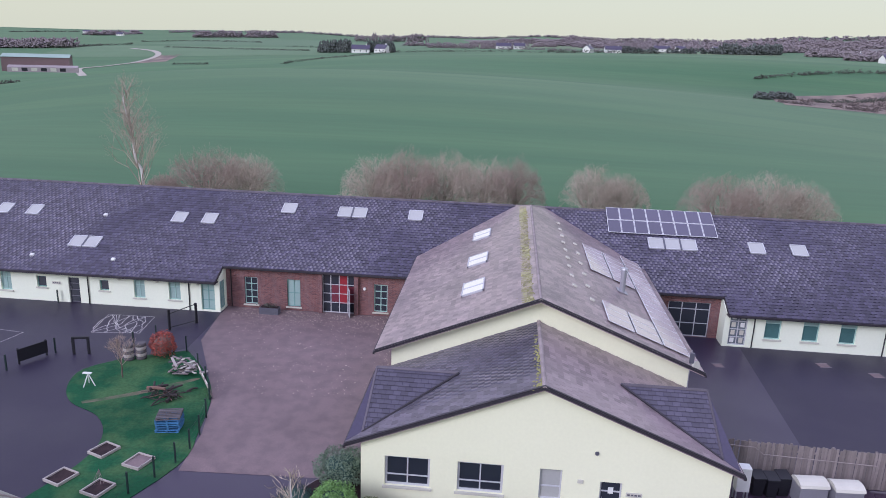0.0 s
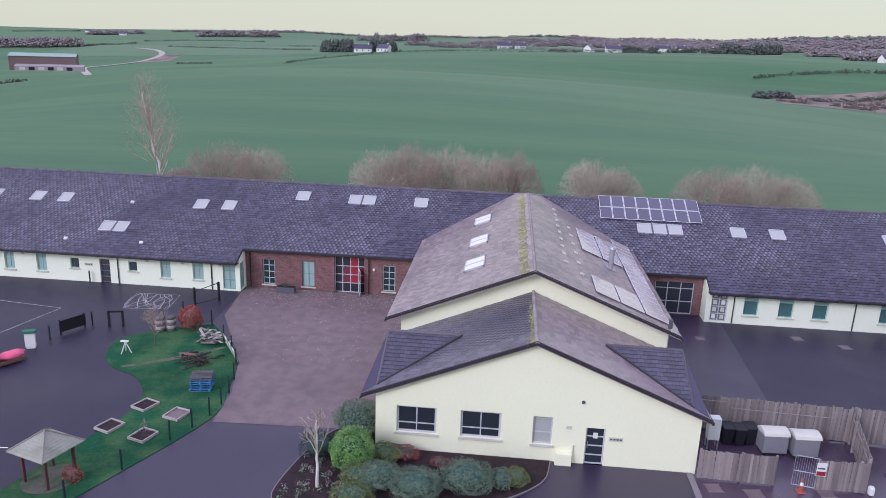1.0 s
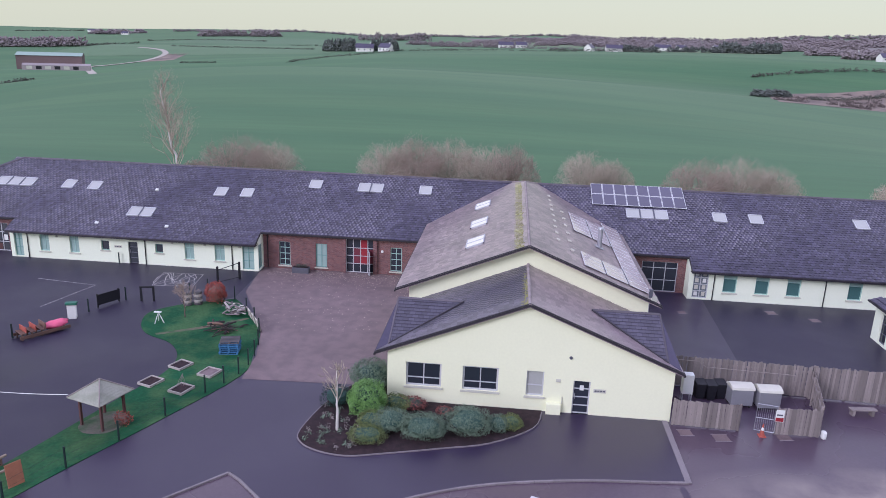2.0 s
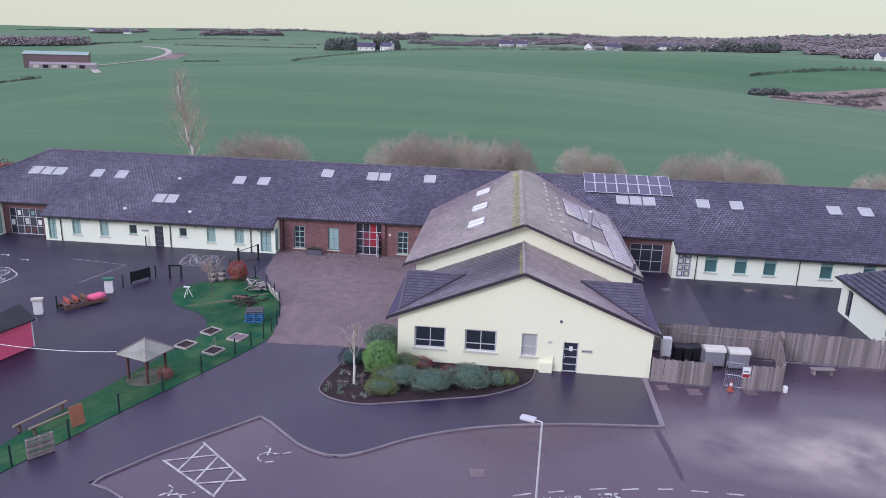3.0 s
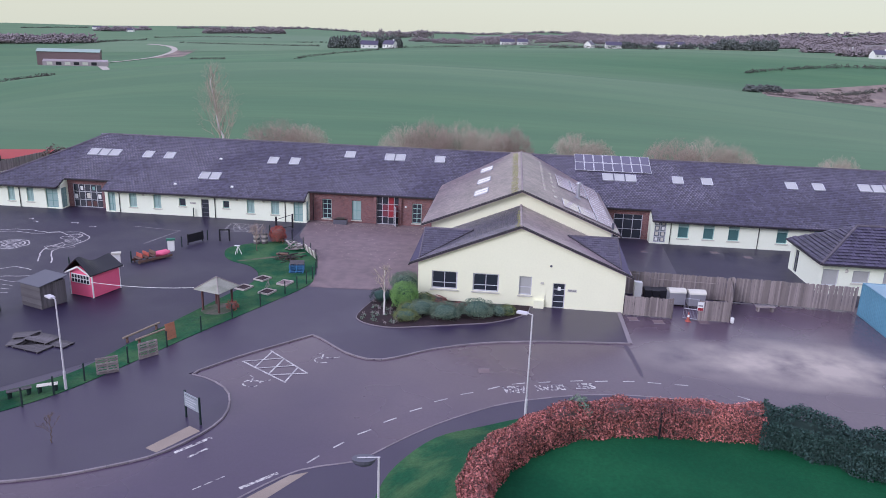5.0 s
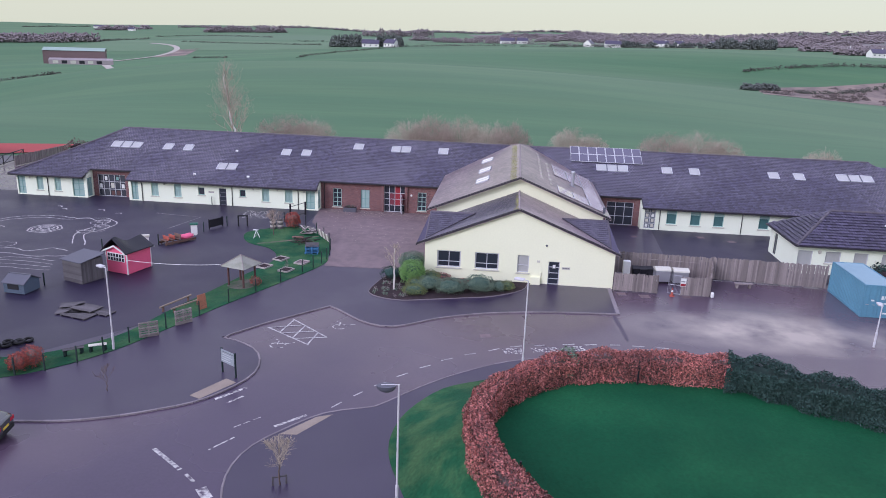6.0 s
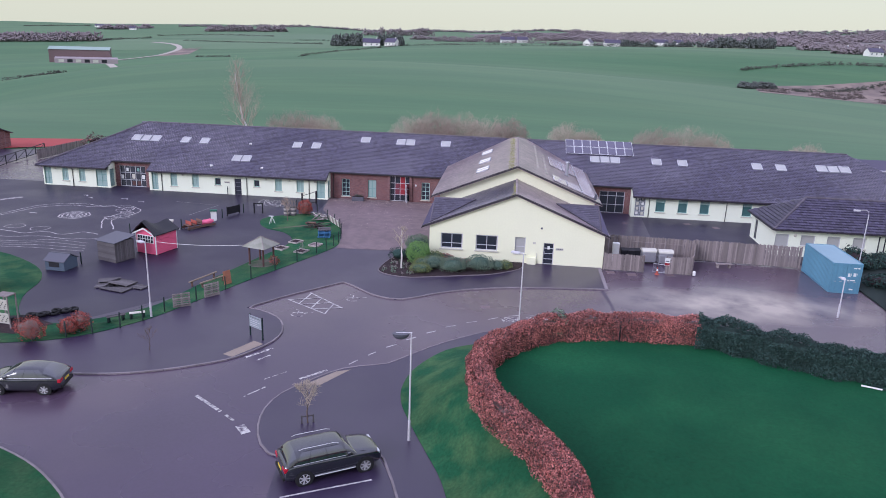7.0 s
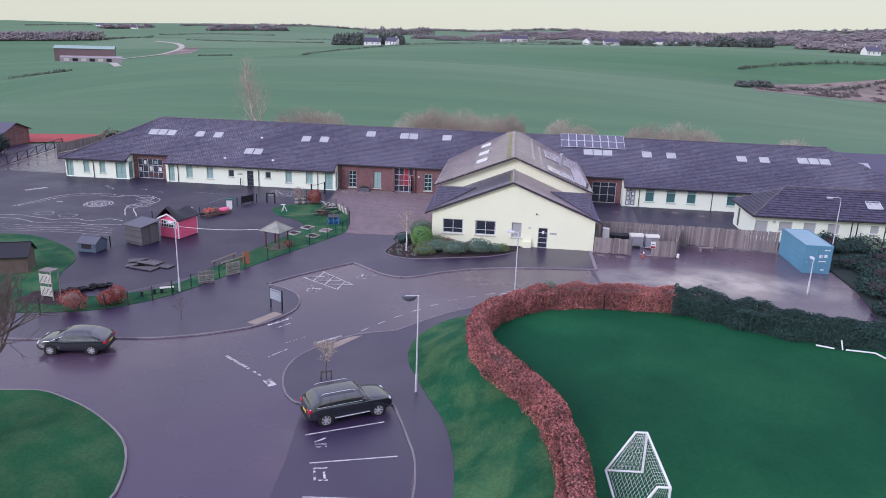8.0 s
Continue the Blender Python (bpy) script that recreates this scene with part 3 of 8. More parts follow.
LW = [(-48.5, -47.7, 0.65, 2.33, "w"), (-46.3, -45.5, 0.65, 2.33, "w"), (-34.5, -33.65, 0.68, 2.32, "w"), (-31.75, -30.9, 0.68, 2.32, "w"), (-28.87, -28.13, 1.08, 1.95, "s"),
      (-26.4, -25.55, 0.0, 1.98, "d"), (-23.97, -23.27, 1.12, 1.93, "s"), (-21.33, -20.49, 0.72, 2.34, "w"), (-18.66, -17.77, 0.74, 2.34, "w")]
RW = [(x, x + 1.08, 0.70, 2.55, "w") for x in (23.95, 26.48, 28.95, 33.7, 37.25, 40.25, 45.0)]
CORN = [(-50.85, -49.9), (-44.1, -42.68), (-36.9, -36.1), (-16.2, -15.18)]
EAVE = 2.62
for n, (a, b) in enumerate([(-51.0, -42.58), (-36.97, -15.08)]):
    ops = [(o[0] - a, o[1] - a, o[2], o[3]) for o in LW if a < o[0] < b] + [(c[0] - a, c[1] - a, 0.12, 2.32) for c in CORN if a - 0.1 < c[0] < b]
    wall("wall", (a, YW), (b, YW), -0.1, EAVE, ops, RENDER_WING, school)
ops = [(o[0] - 21.48, o[1] - 21.48, o[2], o[3]) for o in RW] + [(0.1, 1.3, 0.1, 2.42)]
wall("wall", (21.48, YW), (62, YW), -0.1, EAVE + 0.05, ops, RENDER_WING, school)
for o in LW + RW:
    w, h = o[1] - o[0], o[3] - o[2]
    if o[4] == "w":
        window(school, south(o[0], YW, o[2]), w, h, 2 if o[0] < 0 else 1, 1, TEALPALE, BLIND if o[0] < 0 else [TEALGLASS, BLIND], rails=[0, h * 0.62, h], label="teal framed window with a drawn blind" if o[0] < 0 else "teal window with dark glass below a blind")
    elif o[4] == "s":
        window(school, south(o[0], YW, o[2]), w, h, 1, 1, TEAL, GLASS, label="small dark teal framed window")
    else:
        dr = window(school, south(o[0], YW, 0.02), w, h - 0.02, 1, 4, DARKFRAME, GLASS, sill=False, name="door", label="dark glazed door with four panes")
        part("handle", box(0.1, 0.06, 0.95, 0.13, 0.12, 1.25), STEEL, dr)
for c in CORN:
    window(school, south(c[0], YW, 0.12), c[1] - c[0], 2.2, 2, 1, TEAL, BLIND, rails=[0, 0.75, 1.5, 2.2], sill=False, label="full-height teal corner window")
dr = window(school, south(21.58, YW, 0.1), 1.2, 2.32, 2, 4, GREYFRAME, mat("grey_door_glass", (0.16, 0.18, 0.21), 0.1, 0.1, 1.0), sill=False, name="door", label="glazed double door papered with pale notices")
for i in range(2):
    for j in range(4):
        part("notice", bbox(0.16 + i * 0.6, 0.125, 0.16 + j * 0.57, 0.44 + i * 0.6, 0.15, 0.50 + j * 0.57, 0.01), SILL if (i + j) % 3 else WHITE, dr, "pale notice behind the glass")
# returns of the recesses, with glazed corners
for x, s in ((-42.3, 1), (-14.8, 1)):
    wall("wall", (x - 0.3, YW + 0.3), (x - 0.3, YR + 0.0), -0.1, 2.9, [], RENDER_WING, school, 0.02)
    wall("wall", (x, YW), (x, YR), -0.1, lambda u: 2.62 + 0.46 * u, [(0.08, 1.15, 0.12, 2.3)], RENDER_WING, school, 0.28)
    window(school, facing(x, YW + 0.08, 0.12, 90), 1.07, 2.18, 2, 1, TEAL, BLIND, rails=[0, 0.75, 1.5, 2.18], sill=False, label="full-height teal corner window")
for x in (-37.25, 21.2):
    wall("wall", (x, YR), (x, YW), -0.1, lambda u: 2.62 + 0.46 * (1.35 - u), [], RENDER_WING, school, 0.28)
# brick recess walls
wall("brick_wall", (-42.3, YR), (-37.25, YR), -0.1, 3.35, [(0.55, 3.95, 0.0, 2.62)], BRICK, school, label="red brick recess wall")
part_door = window(school, south(-41.75, YR, 0.0), 3.4, 2.62, 5, 1, GREYFRAME, GLASS, rails=[0, 0.85, 1.75, 2.62], sill=False, name="glazed_entrance", label="grey framed glazed entrance screen")
for i, (u, z, w_, h_, mt) in enumerate([(0.12, 0.95, 0.35, 0.5, WHITE), (0.85, 1.9, 0.3, 0.45, WHITE), (1.55, 1.0, 0.4, 0.6, SILL), (2.2, 0.15, 0.42, 0.55, POSTRED), (1.52, 0.15, 0.4, 0.5, POSTRED), (2.85, 1.0, 0.35, 0.5, WHITE), (2.25, 1.95, 0.3, 0.4, TEAL)]):
    part("notice", box(u, 0.125, z, u + w_, 0.145, z + h_), mt, part_door, "paper notice taped behind the glass")
BRK = [(-13.4, -12.4, 0.3, 2.42), (-10.15, -9.15, 0.3, 2.42), (-7.5, -4.95, 0.0, 3.05), (-3.6, -2.6, 0.3, 2.45)]
wall("brick_wall", (-14.8, YR), (0.2, YR), -0.1, 3.35, [(o[0] + 14.8, o[1] + 14.8, o[2], o[3]) for o in BRK], BRICK, school, label="red brick recess wall")
wall("brick_wall", (15.6, YR), (21.2, YR), -0.1, 3.35, [(2.0, 4.95, 0.0, 2.6)], BRICK, school, label="red brick recess wall")
for i in (0, 3):
    o = BRK[i]
    window(school, south(o[0], YR, o[2]), 1.0, 2.12, 2, 4, TEALPALE, GLASS, label="pale teal window with small panes")
window(school, south(BRK[1][0], YR, BRK[1][2]), 1.0, 2.12, 2, 2, TEAL, BLIND, label="closed teal shuttered window")
ent = window(school, south(-7.5, YR, 0.0), 2.55, 3.05, 4, 1, GREYFRAME, GLASS, rails=[0, 0.8, 1.5, 2.2, 3.05], sill=False, name="glazed_entrance", label="grey framed glazed main entrance")
part("red_door", box(1.30, 0.125, 0.75, 1.86, 0.148, 2.2), REDPAINT, ent, "bright red entrance door")
part("red_panel", box(1.30, 0.125, 2.24, 1.86, 0.148, 2.95), REDPAINT, ent, "red panel over the door")
MAROON = mat("maroon_reflection", (0.16, 0.03, 0.05), 0.4, 0.2, 2.0)
# maroon panels paint the red reflections seen in the entrance glass
for u, z0, z1 in ((0.70, 0.85, 1.45), (0.70, 1.55, 2.15), (1.93, 0.85, 2.1)):
    part("inner_board", box(u, 0.125, z0, u + 0.52, 0.148, z1), MAROON, ent, "dark red panel standing for a reflection in the glass")
leaf = part("open_door", join(box(0, 0, 0.03, 0.07, 0.05, 2.1), box(0.78, 0, 0.03, 0.85, 0.05, 2.1), box(0.07, 0, 0.03, 0.78, 0.05, 0.13), box(0.07, 0, 2.0, 0.78, 0.05, 2.1), box(0.07, 0, 1.0, 0.78, 0.05, 1.07)), GREYFRAME, school, "grey glazed door leaf standing open", m=pose(-5.55, YR - 0.02, 0, 0, 0, -72))
part("pane", box(0.07, 0.02, 0.13, 0.78, 0.03, 2.0), GLASS, leaf)
for x in (-7.62, -4.9):
    part("brick_pier", box(x - 0.16, YR - 0.22, -0.05, x + 0.16, YR - 0.003, 3.2), BRICK, school)
ent2 = window(school, south(17.6, YR, 0.0), 2.95, 2.6, 3, 1, GREYFRAME, GLASS, rails=[0, 1.0, 2.05, 2.6], sill=False, name="glazed_entrance", label="dark glazed rear entrance")
# closing walls, painted near-black for the shade of the unlit rooms
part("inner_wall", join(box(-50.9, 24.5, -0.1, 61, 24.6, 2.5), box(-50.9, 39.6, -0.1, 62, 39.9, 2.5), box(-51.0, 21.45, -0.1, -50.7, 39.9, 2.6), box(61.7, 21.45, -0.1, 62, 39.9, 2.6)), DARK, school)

# front block and hall: gables
def prof(x, ridge, d):
    return ridge - SL * abs(x - CX) - d


GW = [(1.05, 3.03, 0.98, 2.42), (4.22, 6.2, 0.97, 2.42), (7.75, 8.7, 0.9, 2.4), (10.32, 11.25, 0.0, 2.0)]
wall("gable_wall", (0, 0), (15.67, 0), -0.1, lambda u: prof(u, 6.3, 0.12), GW, RENDER_W, school)
for o in GW[:2]:
    window(school, south(o[0], 0, o[2]), 1.98, 1.45, 2, 1, GREYFRAME, GLASS, fw=0.10, rails=[0, 0.5, 1.45], label="grey four-light window with dark glass")
window(school, south(7.75, 0, 0.9), 0.95, 1.5, 1, 1, GREYFRAME, SKYGLASS, rails=[0, 0.62, 1.5], label="grey sash window with frosted glass")
gd = window(school, south(10.32, 0, 0.0), 0.93, 2.0, 1, 4, GREYFRAME, GLASS, sill=False, name="door", label="grey framed glazed side door")
part("notice", box(0.36, 0.1, 1.4, 0.58, 0.118, 1.7), WHITE, gd, "small white paper notice")
part("handle", box(0.1, 0.05, 0.9, 0.13, 0.12, 1.2), STEEL, gd)
part("plinth", box(0.0, -0.006, -0.05, 10.3, -0.002, 0.03), KERB, school)
wall("gable_wall", (0.15, 7.2), (15.35, 7.2), 1.0, lambda u: prof(u + 0.15, 7.62, 0.12), [], RENDER_W, school)
for x0, x1 in ((-0.0, 0.3), (15.37, 15.67)):
    part("side_wall", box(x0, 0.3, -0.1, x1, 7.2, 3.0), RENDER_W, school)
for x0, x1 in ((0.15, 0.45), (15.05, 15.35)):
    part("side_wall", box(x0, 7.5, -0.1, x1, YR, 4.5), RENDER_W, school)
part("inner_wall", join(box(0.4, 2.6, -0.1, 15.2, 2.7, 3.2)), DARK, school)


def slab(poly, t=0.12):
    """A roof plane as a slab under the tiles."""
    k = len(poly)
    v = [tuple(p) for p in poly] + [(p[0], p[1], p[2] - t) for p in poly]
    f = [tuple(range(k)), tuple(range(k, 2 * k))[::-1]] + [(i, k + i, k + (i + 1) % k, (i + 1) % k) for i in range(k)]
    return v, f


def tiled(name, poly, tile_w, tile_h, material, parent, lift=0.035, label="", seed=1, worn=None, singles=0):
    """Overlapping slates over a planar polygon whose first edge is the eave: each slate a thin wedge, courses half a slate apart."""
    P = [Vector(p) for p in poly]
    u = (P[1] - P[0]).normalized()
    nrm = u.cross(P[-1] - P[0]).normalized()
    if nrm.z < 0:
        nrm = -nrm
    v = nrm.cross(u)
    if v.z < 0:
        v = -v
    Q = np.array([((p - P[0]).dot(u), (p - P[0]).dot(v)) for p in P])
    umin, umax, vmax = Q[:, 0].min(), Q[:, 0].max(), Q[:, 1].max()
    rng = np.random.RandomState(seed)
    nr, nc = int(vmax / tile_h) + 1, int((umax - umin) / tile_w) + 2
    jj, ii = np.meshgrid(np.arange(nr), np.arange(nc), indexing="ij")
    cu = umin + (ii + 0.5 * (jj % 2)) * tile_w
    cv = (jj + 0.5) * tile_h
    inside = np.zeros(cu.shape, bool)
    k = len(Q)
    for i in range(k):
        (x1, y1), (x2, y2) = Q[i], Q[(i + 1) % k]
        if y1 == y2:
            continue
        cross = ((y1 > cv) != (y2 > cv)) & (cu < (x2 - x1) * (cv - y1) / (y2 - y1) + x1)
        inside ^= cross
    cu, cv = cu[inside], cv[inside]
    if singles:
        # the slates next to the front verge are laid one by one
        wy = P[0].y + cu * u.y + cv * v.y
        order = np.argsort(wy)
        near, rest = order[:singles], order[singles:]
        a, b, t = tile_w * 0.475, tile_h * 0.5, lift + 0.008
        me1 = mesh_of("slate", [(-a, -b, t), (a, -b, t), (a, b, 0.012), (-a, b, 0.012), (-a, -b, 0), (a, -b, 0)], [(0, 1, 2, 3), (4, 5, 1, 0), (1, 5, 2), (0, 3, 4)], SLATE_MAUVE_LIT if material is TILE_PLUM_LIT else SLATE_FRONT_SHADE)
        for k in near:
            c0 = min(max(cu[k], umin + a), umax - a)
            p = P[0] + u * c0 + v * cv[k]
            part("slate", me1, material, parent, m=Matrix(((u.x, v.x, nrm.x, p.x), (u.y, v.y, nrm.y, p.y), (u.z, v.z, nrm.z, p.z), (0, 0, 0, 1))))
        cu, cv = cu[rest], cv[rest]
    n = len(cu)
    hw, hh = tile_w * 0.485, tile_h * 0.5
    a = rng.uniform(-0.006, 0.006, (n, 2))
    o, U, Vv, N = (np.array(q) for q in (P[0], u, v, nrm))
    lo = lift * rng.uniform(0.75, 1.25, n)

    def pt(du, dv, dn):
        return o + np.outer(np.clip(cu + du + a[:, 0], umin, umax), U) + np.outer(cv + dv + a[:, 1], Vv) + np.outer(dn, N)
    k1 = hw * 0.1
    z0_ = lo * 0
    hi = lo + lift * 0.5
    verts = np.stack([pt(-hw, -hh, lo), pt(k1, -hh, lo), pt(k1, hh, z0_ + 0.006), pt(-hw, hh, z0_ + 0.006), pt(-hw, -hh, z0_), pt(hw, -hh, z0_),
                      pt(k1, -hh, hi), pt(hw, -hh, hi), pt(hw, hh, z0_ + 0.02), pt(k1, hh, z0_ + 0.02)], 1).reshape(-1, 3)
    base = np.arange(n)[:, None] * 10
    faces = np.concatenate([base + np.array([[0, 1, 2, 3]]), base + np.array([[4, 5, 1, 0]]), base + np.array([[6, 7, 8, 9]]), base + np.array([[1, 5, 7, 6]])], 1).reshape(-1, 4)
    me = bpy.data.meshes.new(name)
    me.from_pydata(verts.tolist(), [], faces.tolist())
    me.materials.append(material)
    if worn:
        me.materials.append(worn)
        idx_ = np.zeros(n * 4, np.int32)
        idx_[2::4] = 1
        me.polygons.foreach_set("material_index", idx_)
    ob = part(name, me, material, parent, label)
    tagged(ob, kind="stuff")
    return ob


ZE, YE, YRI, ZR = 2.55, 20.5, 30.5, 7.15
zrec = ZE + SM * 1.6


def zs(y):
    return ZE + SM * (y - YE)


XL, XR = -51.5, 58.0
roof = part("roof", join(
    slab([(-37.2, YE, ZE), (-14.85, YE, ZE), (-14.85, YRI, ZR), (-37.2, YRI, ZR)])), TILE, school, "long dark slate roof with hipped ends")
for name_, poly in (("end_roof", [(XL, YE, ZE), (-42.4, YE, ZE), (-42.4, YRI, ZR), (XL + 10, YRI, ZR)]), ("recess_roof", [(-42.4, YE + 1.6, zrec), (-37.2, YE + 1.6, zrec), (-37.2, YRI, ZR), (-42.4, YRI, ZR)]),
                    ("recess_roof", [(-14.85, YE + 1.6, zrec), (21.25, YE + 1.6, zrec), (21.25, YRI, ZR), (-14.85, YRI, ZR)]), ("wing_roof", [(21.25, YE, ZE), (XR, YE, ZE), (XR - 10, YRI, ZR), (21.25, YRI, ZR)]),
                    ("rear_roof", [(XR - 10, YRI, ZR), (XR, 40.5, ZE), (XL, 40.5, ZE), (XL + 10, YRI, ZR)]), ("hip_roof", [(XL, 40.5, ZE), (XL, YE, ZE), (XL + 10, YRI, ZR)]), ("hip_roof", [(XR, YE, ZE), (XR, 40.5, ZE), (XR - 10, YRI, ZR)])):
    part(name_, slab(poly), TILE, school)
for k, poly in enumerate([[(XL, YE, ZE), (-42.4, YE, ZE), (-42.4, YRI, ZR), (XL + 10, YRI, ZR)], [(-42.4, YE + 1.6, zrec), (-37.2, YE + 1.6, zrec), (-37.2, YRI, ZR), (-42.4, YRI, ZR)],
                          [(-37.2, YE, ZE), (-14.85, YE, ZE), (-14.85, YRI, ZR), (-37.2, YRI, ZR)], [(21.25, YE, ZE), (XR, YE, ZE), (XR - 10, YRI, ZR), (21.25, YRI, ZR)],
                          [(-14.85, YE + 1.6, zrec), (-0.7, YE + 1.6, zrec), (-0.7, 24.2, zs(24.2)), (6.4, YRI, ZR), (-14.85, YRI, ZR)],
                          [(16.05, YE + 1.6, zrec), (21.25, YE + 1.6, zrec), (21.25, YRI, ZR), (8.9, YRI, ZR), (16.05, 24.2, zs(24.2))],
                          [(XL, YE, ZE), (XL + 10, YRI, ZR), (XL, 40.5, ZE)]]):
    tiled("slate_field", poly, 0.33, 0.30, TILE, roof, 0.028, seed=k, worn=TILE_WORN)


def front_z(x):
    return 6.3 - SL * abs(x - CX)


def hall_z(x):
    return 7.62 - SL * abs(x - CX)


HX0, HX1, HY0 = -0.68, 16.02, 6.6
VY = YE + (hall_z(HX0) - ZE) / SM
VYR = 28.7
hall_polys = [[(HX0, VY, hall_z(HX0)), (HX0, HY0, hall_z(HX0)), (CX, HY0, 7.62), (CX, VYR, 7.62), (CX - 1.17, YRI, ZR)],
              [(HX1, HY0, hall_z(HX1)), (HX1, VY, hall_z(HX1)), (CX + 1.17, YRI, ZR), (CX, VYR, 7.62), (CX, HY0, 7.62)]]
hall = part("hall_roof", join(*[slab(p) for p in hall_polys], slab([(CX, VYR, 7.62), (CX - 1.17, YRI, ZR), (CX + 1.17, YRI, ZR)], 0.06)), TILE_MAUVE, school, "weathered mauve slate hall roof")
FX0, FX1, FY0 = -0.68, 16.1, -0.3
front_polys = [[(FX0, 7.2, front_z(FX0)), (FX0, FY0, front_z(FX0)), (CX, FY0, 6.3), (CX, 7.2, 6.3)], [(FX1, FY0, front_z(FX1)), (FX1, 7.2, front_z(FX1)), (CX, 7.2, 6.3), (CX, FY0, 6.3)]]
froof = part("front_roof", join(*[slab(p) for p in front_polys]), TILE_PLUM_LIT, school, "mauve slate roof of the front block")
yv = lambda x: min(YE + (hall_z(x) - ZE) / SM, VYR + (CX - x) * (YRI - VYR) / 1.17)
for k, (x0, x1, mt) in enumerate([(HX0, CX - 0.92, TILE_MAUVE), (CX - 0.92, CX - 0.26, TILE_MOSS), (CX - 0.26, CX, TILE_MAUVE)]):
    tiled("slate_field", [(x0, yv(x0), hall_z(x0)), (x0, HY0, hall_z(x0)), (x1, HY0, hall_z(x1)), (x1, yv(x1), hall_z(x1))], 0.33, 0.30, mt, hall, 0.012, seed=20 + k)
tiled("slate_field", [(HX1, HY0, hall_z(HX1)), (HX1, VY, hall_z(HX1)), (CX + 1.17, YRI, ZR), (CX, VYR, 7.62), (CX, HY0, 7.62)], 0.33, 0.30, TILE_MAUVE, hall, 0.012, seed=25)
# west slope takes the shaded copy, east slope the lit one
tiled("slate_field", front_polys[0], 0.33, 0.30, TILE_FRONT_SHADE, froof, 0.018, seed=26, worn=TILE_WORN, singles=150)
tiled("slate_field", front_polys[1], 0.33, 0.30, TILE_PLUM_LIT, froof, 0.010, seed=27, singles=150)
# raised side hips of the front block
for s in (1, -1):
    mx = lambda x: x if s > 0 else 2 * CX - x
    A, Bp, C = (mx(-0.02), 0.45, 3.2), (mx(0.03), 3.65, 4.82), (mx(3.92), 3.65, 4.82)
    E0, E1, H = (mx(FX0), 0.0, front_z(FX0) + 0.05), (mx(FX0), 7.1, front_z(FX0) + 0.05), (mx(-0.1), 7.1, 3.0)
    hip = part("side_hip", ([A, Bp, C, E0, E1, H, (mx(3.0), 7.1, 3.3)], [(0, 2, 1), (3, 0, 1, 4), (1, 2, 6, 5), (4, 1, 5)]), TILE, froof)
    # slates in level courses up the south-facing triangle
    pieces = []
    rows = 14
    for r in range(rows):
        f0, f1 = r / rows, (r + 1) / rows
        xl0, xr0 = A[0] + (Bp[0] - A[0]) * f0, A[0] + (C[0] - A[0]) * min(1, f0 + 0.05)
        width = abs(xr0 - xl0)
        nn = max(1, int(width / 0.34))
        for q in range(nn + 1):
            a0 = max(0, (q - 0.5 * (r % 2)) * 0.34)
            a1 = min(width, (q + 1 - 0.5 * (r % 2)) * 0.34 - 0.022)
            if a1 - a0 < 0.05:
                continue
            y0, y1 = A[1] + (Bp[1] - A[1]) * f0, A[1] + (Bp[1] - A[1]) * f1
            z0, z1 = A[2] + (Bp[2] - A[2]) * f0, A[2] + (Bp[2] - A[2]) * f1
            X0, X1 = xl0 + s * a0, xl0 + s * a1
            pieces.append(([(X0, y0, z0 + 0.05), (X1, y0, z0 + 0.05), (X1, y1, z1 + 0.012), (X0, y1, z1 + 0.012), (X0, y0, z0), (X1, y0, z0)], [(0, 1, 2, 3), (4, 5, 1, 0)]))
    for i_, pc in enumerate(pieces):
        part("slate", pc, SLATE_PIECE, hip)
    part("hip_cap", tube([A, Bp], 0.07, 6), RIDGE, hip)
    part("hip_cap", tube([Bp, C], 0.09, 6), RIDGE, hip)
    part("valley_gutter", tube([(A[0], A[1], A[2] + 0.04), (C[0], C[1] - 0.1, C[2] + 0.06)], 0.055, 5), FASCIA, hip)


def ridge_run(p, q, parent, material=RIDGE, r=0.13, step=0.45):
    """Half-round ridge tiles laid end to end."""
    p, q = Vector(p), Vector(q)
    n = max(1, int((q - p).length / step))
    me = None
    d = (q - p) / n
    for i in range(n):
        if me is None:
            v, f = tube([(0, 0, 0), d * 1.02], r, 8)
            me = mesh_of("ridge_tile", v, f, material)
        part("ridge_tile", me, material, parent, m=Matrix.Translation(p + d * i))


ridge_run((CX, HY0, 7.6), (CX, VYR, 7.6), hall, RIDGE_PALE, 0.10)
for s in (-1, 1):
    ridge_run((CX, VYR, 7.6), (CX + s * 1.17, YRI, ZR + 0.01), hall, RIDGE_PALE, 0.08)
ridge_run((CX, FY0, 6.28), (CX, 7.2, 6.28), froof, RIDGE_PALE, 0.11)
ridge_run((XL + 10, YRI, ZR - 0.02), (CX - 1.2, YRI, ZR - 0.02), roof)
ridge_run((CX + 1.2, YRI, ZR - 0.02), (XR - 10, YRI, ZR - 0.02), roof)
ridge_run((XL, YE, ZE + 0.02), (XL + 10, YRI, ZR), roof)
# verges, fascias, gutters
def beam(name, p, q, w, h, parent, material=FASCIA):
    p, q = Vector(p), Vector(q)
    d = (q - p).normalized()
    s = d.cross(Vector((0, 0, 1))).normalized() * (w / 2)
    up = Vector((0, 0, h))
    v = [p - s - up, q - s - up, q + s - up, p + s - up, p - s, q - s, q + s, p + s]
    return part(name, ([tuple(a) for a in v], list(BOXF)), material, parent)


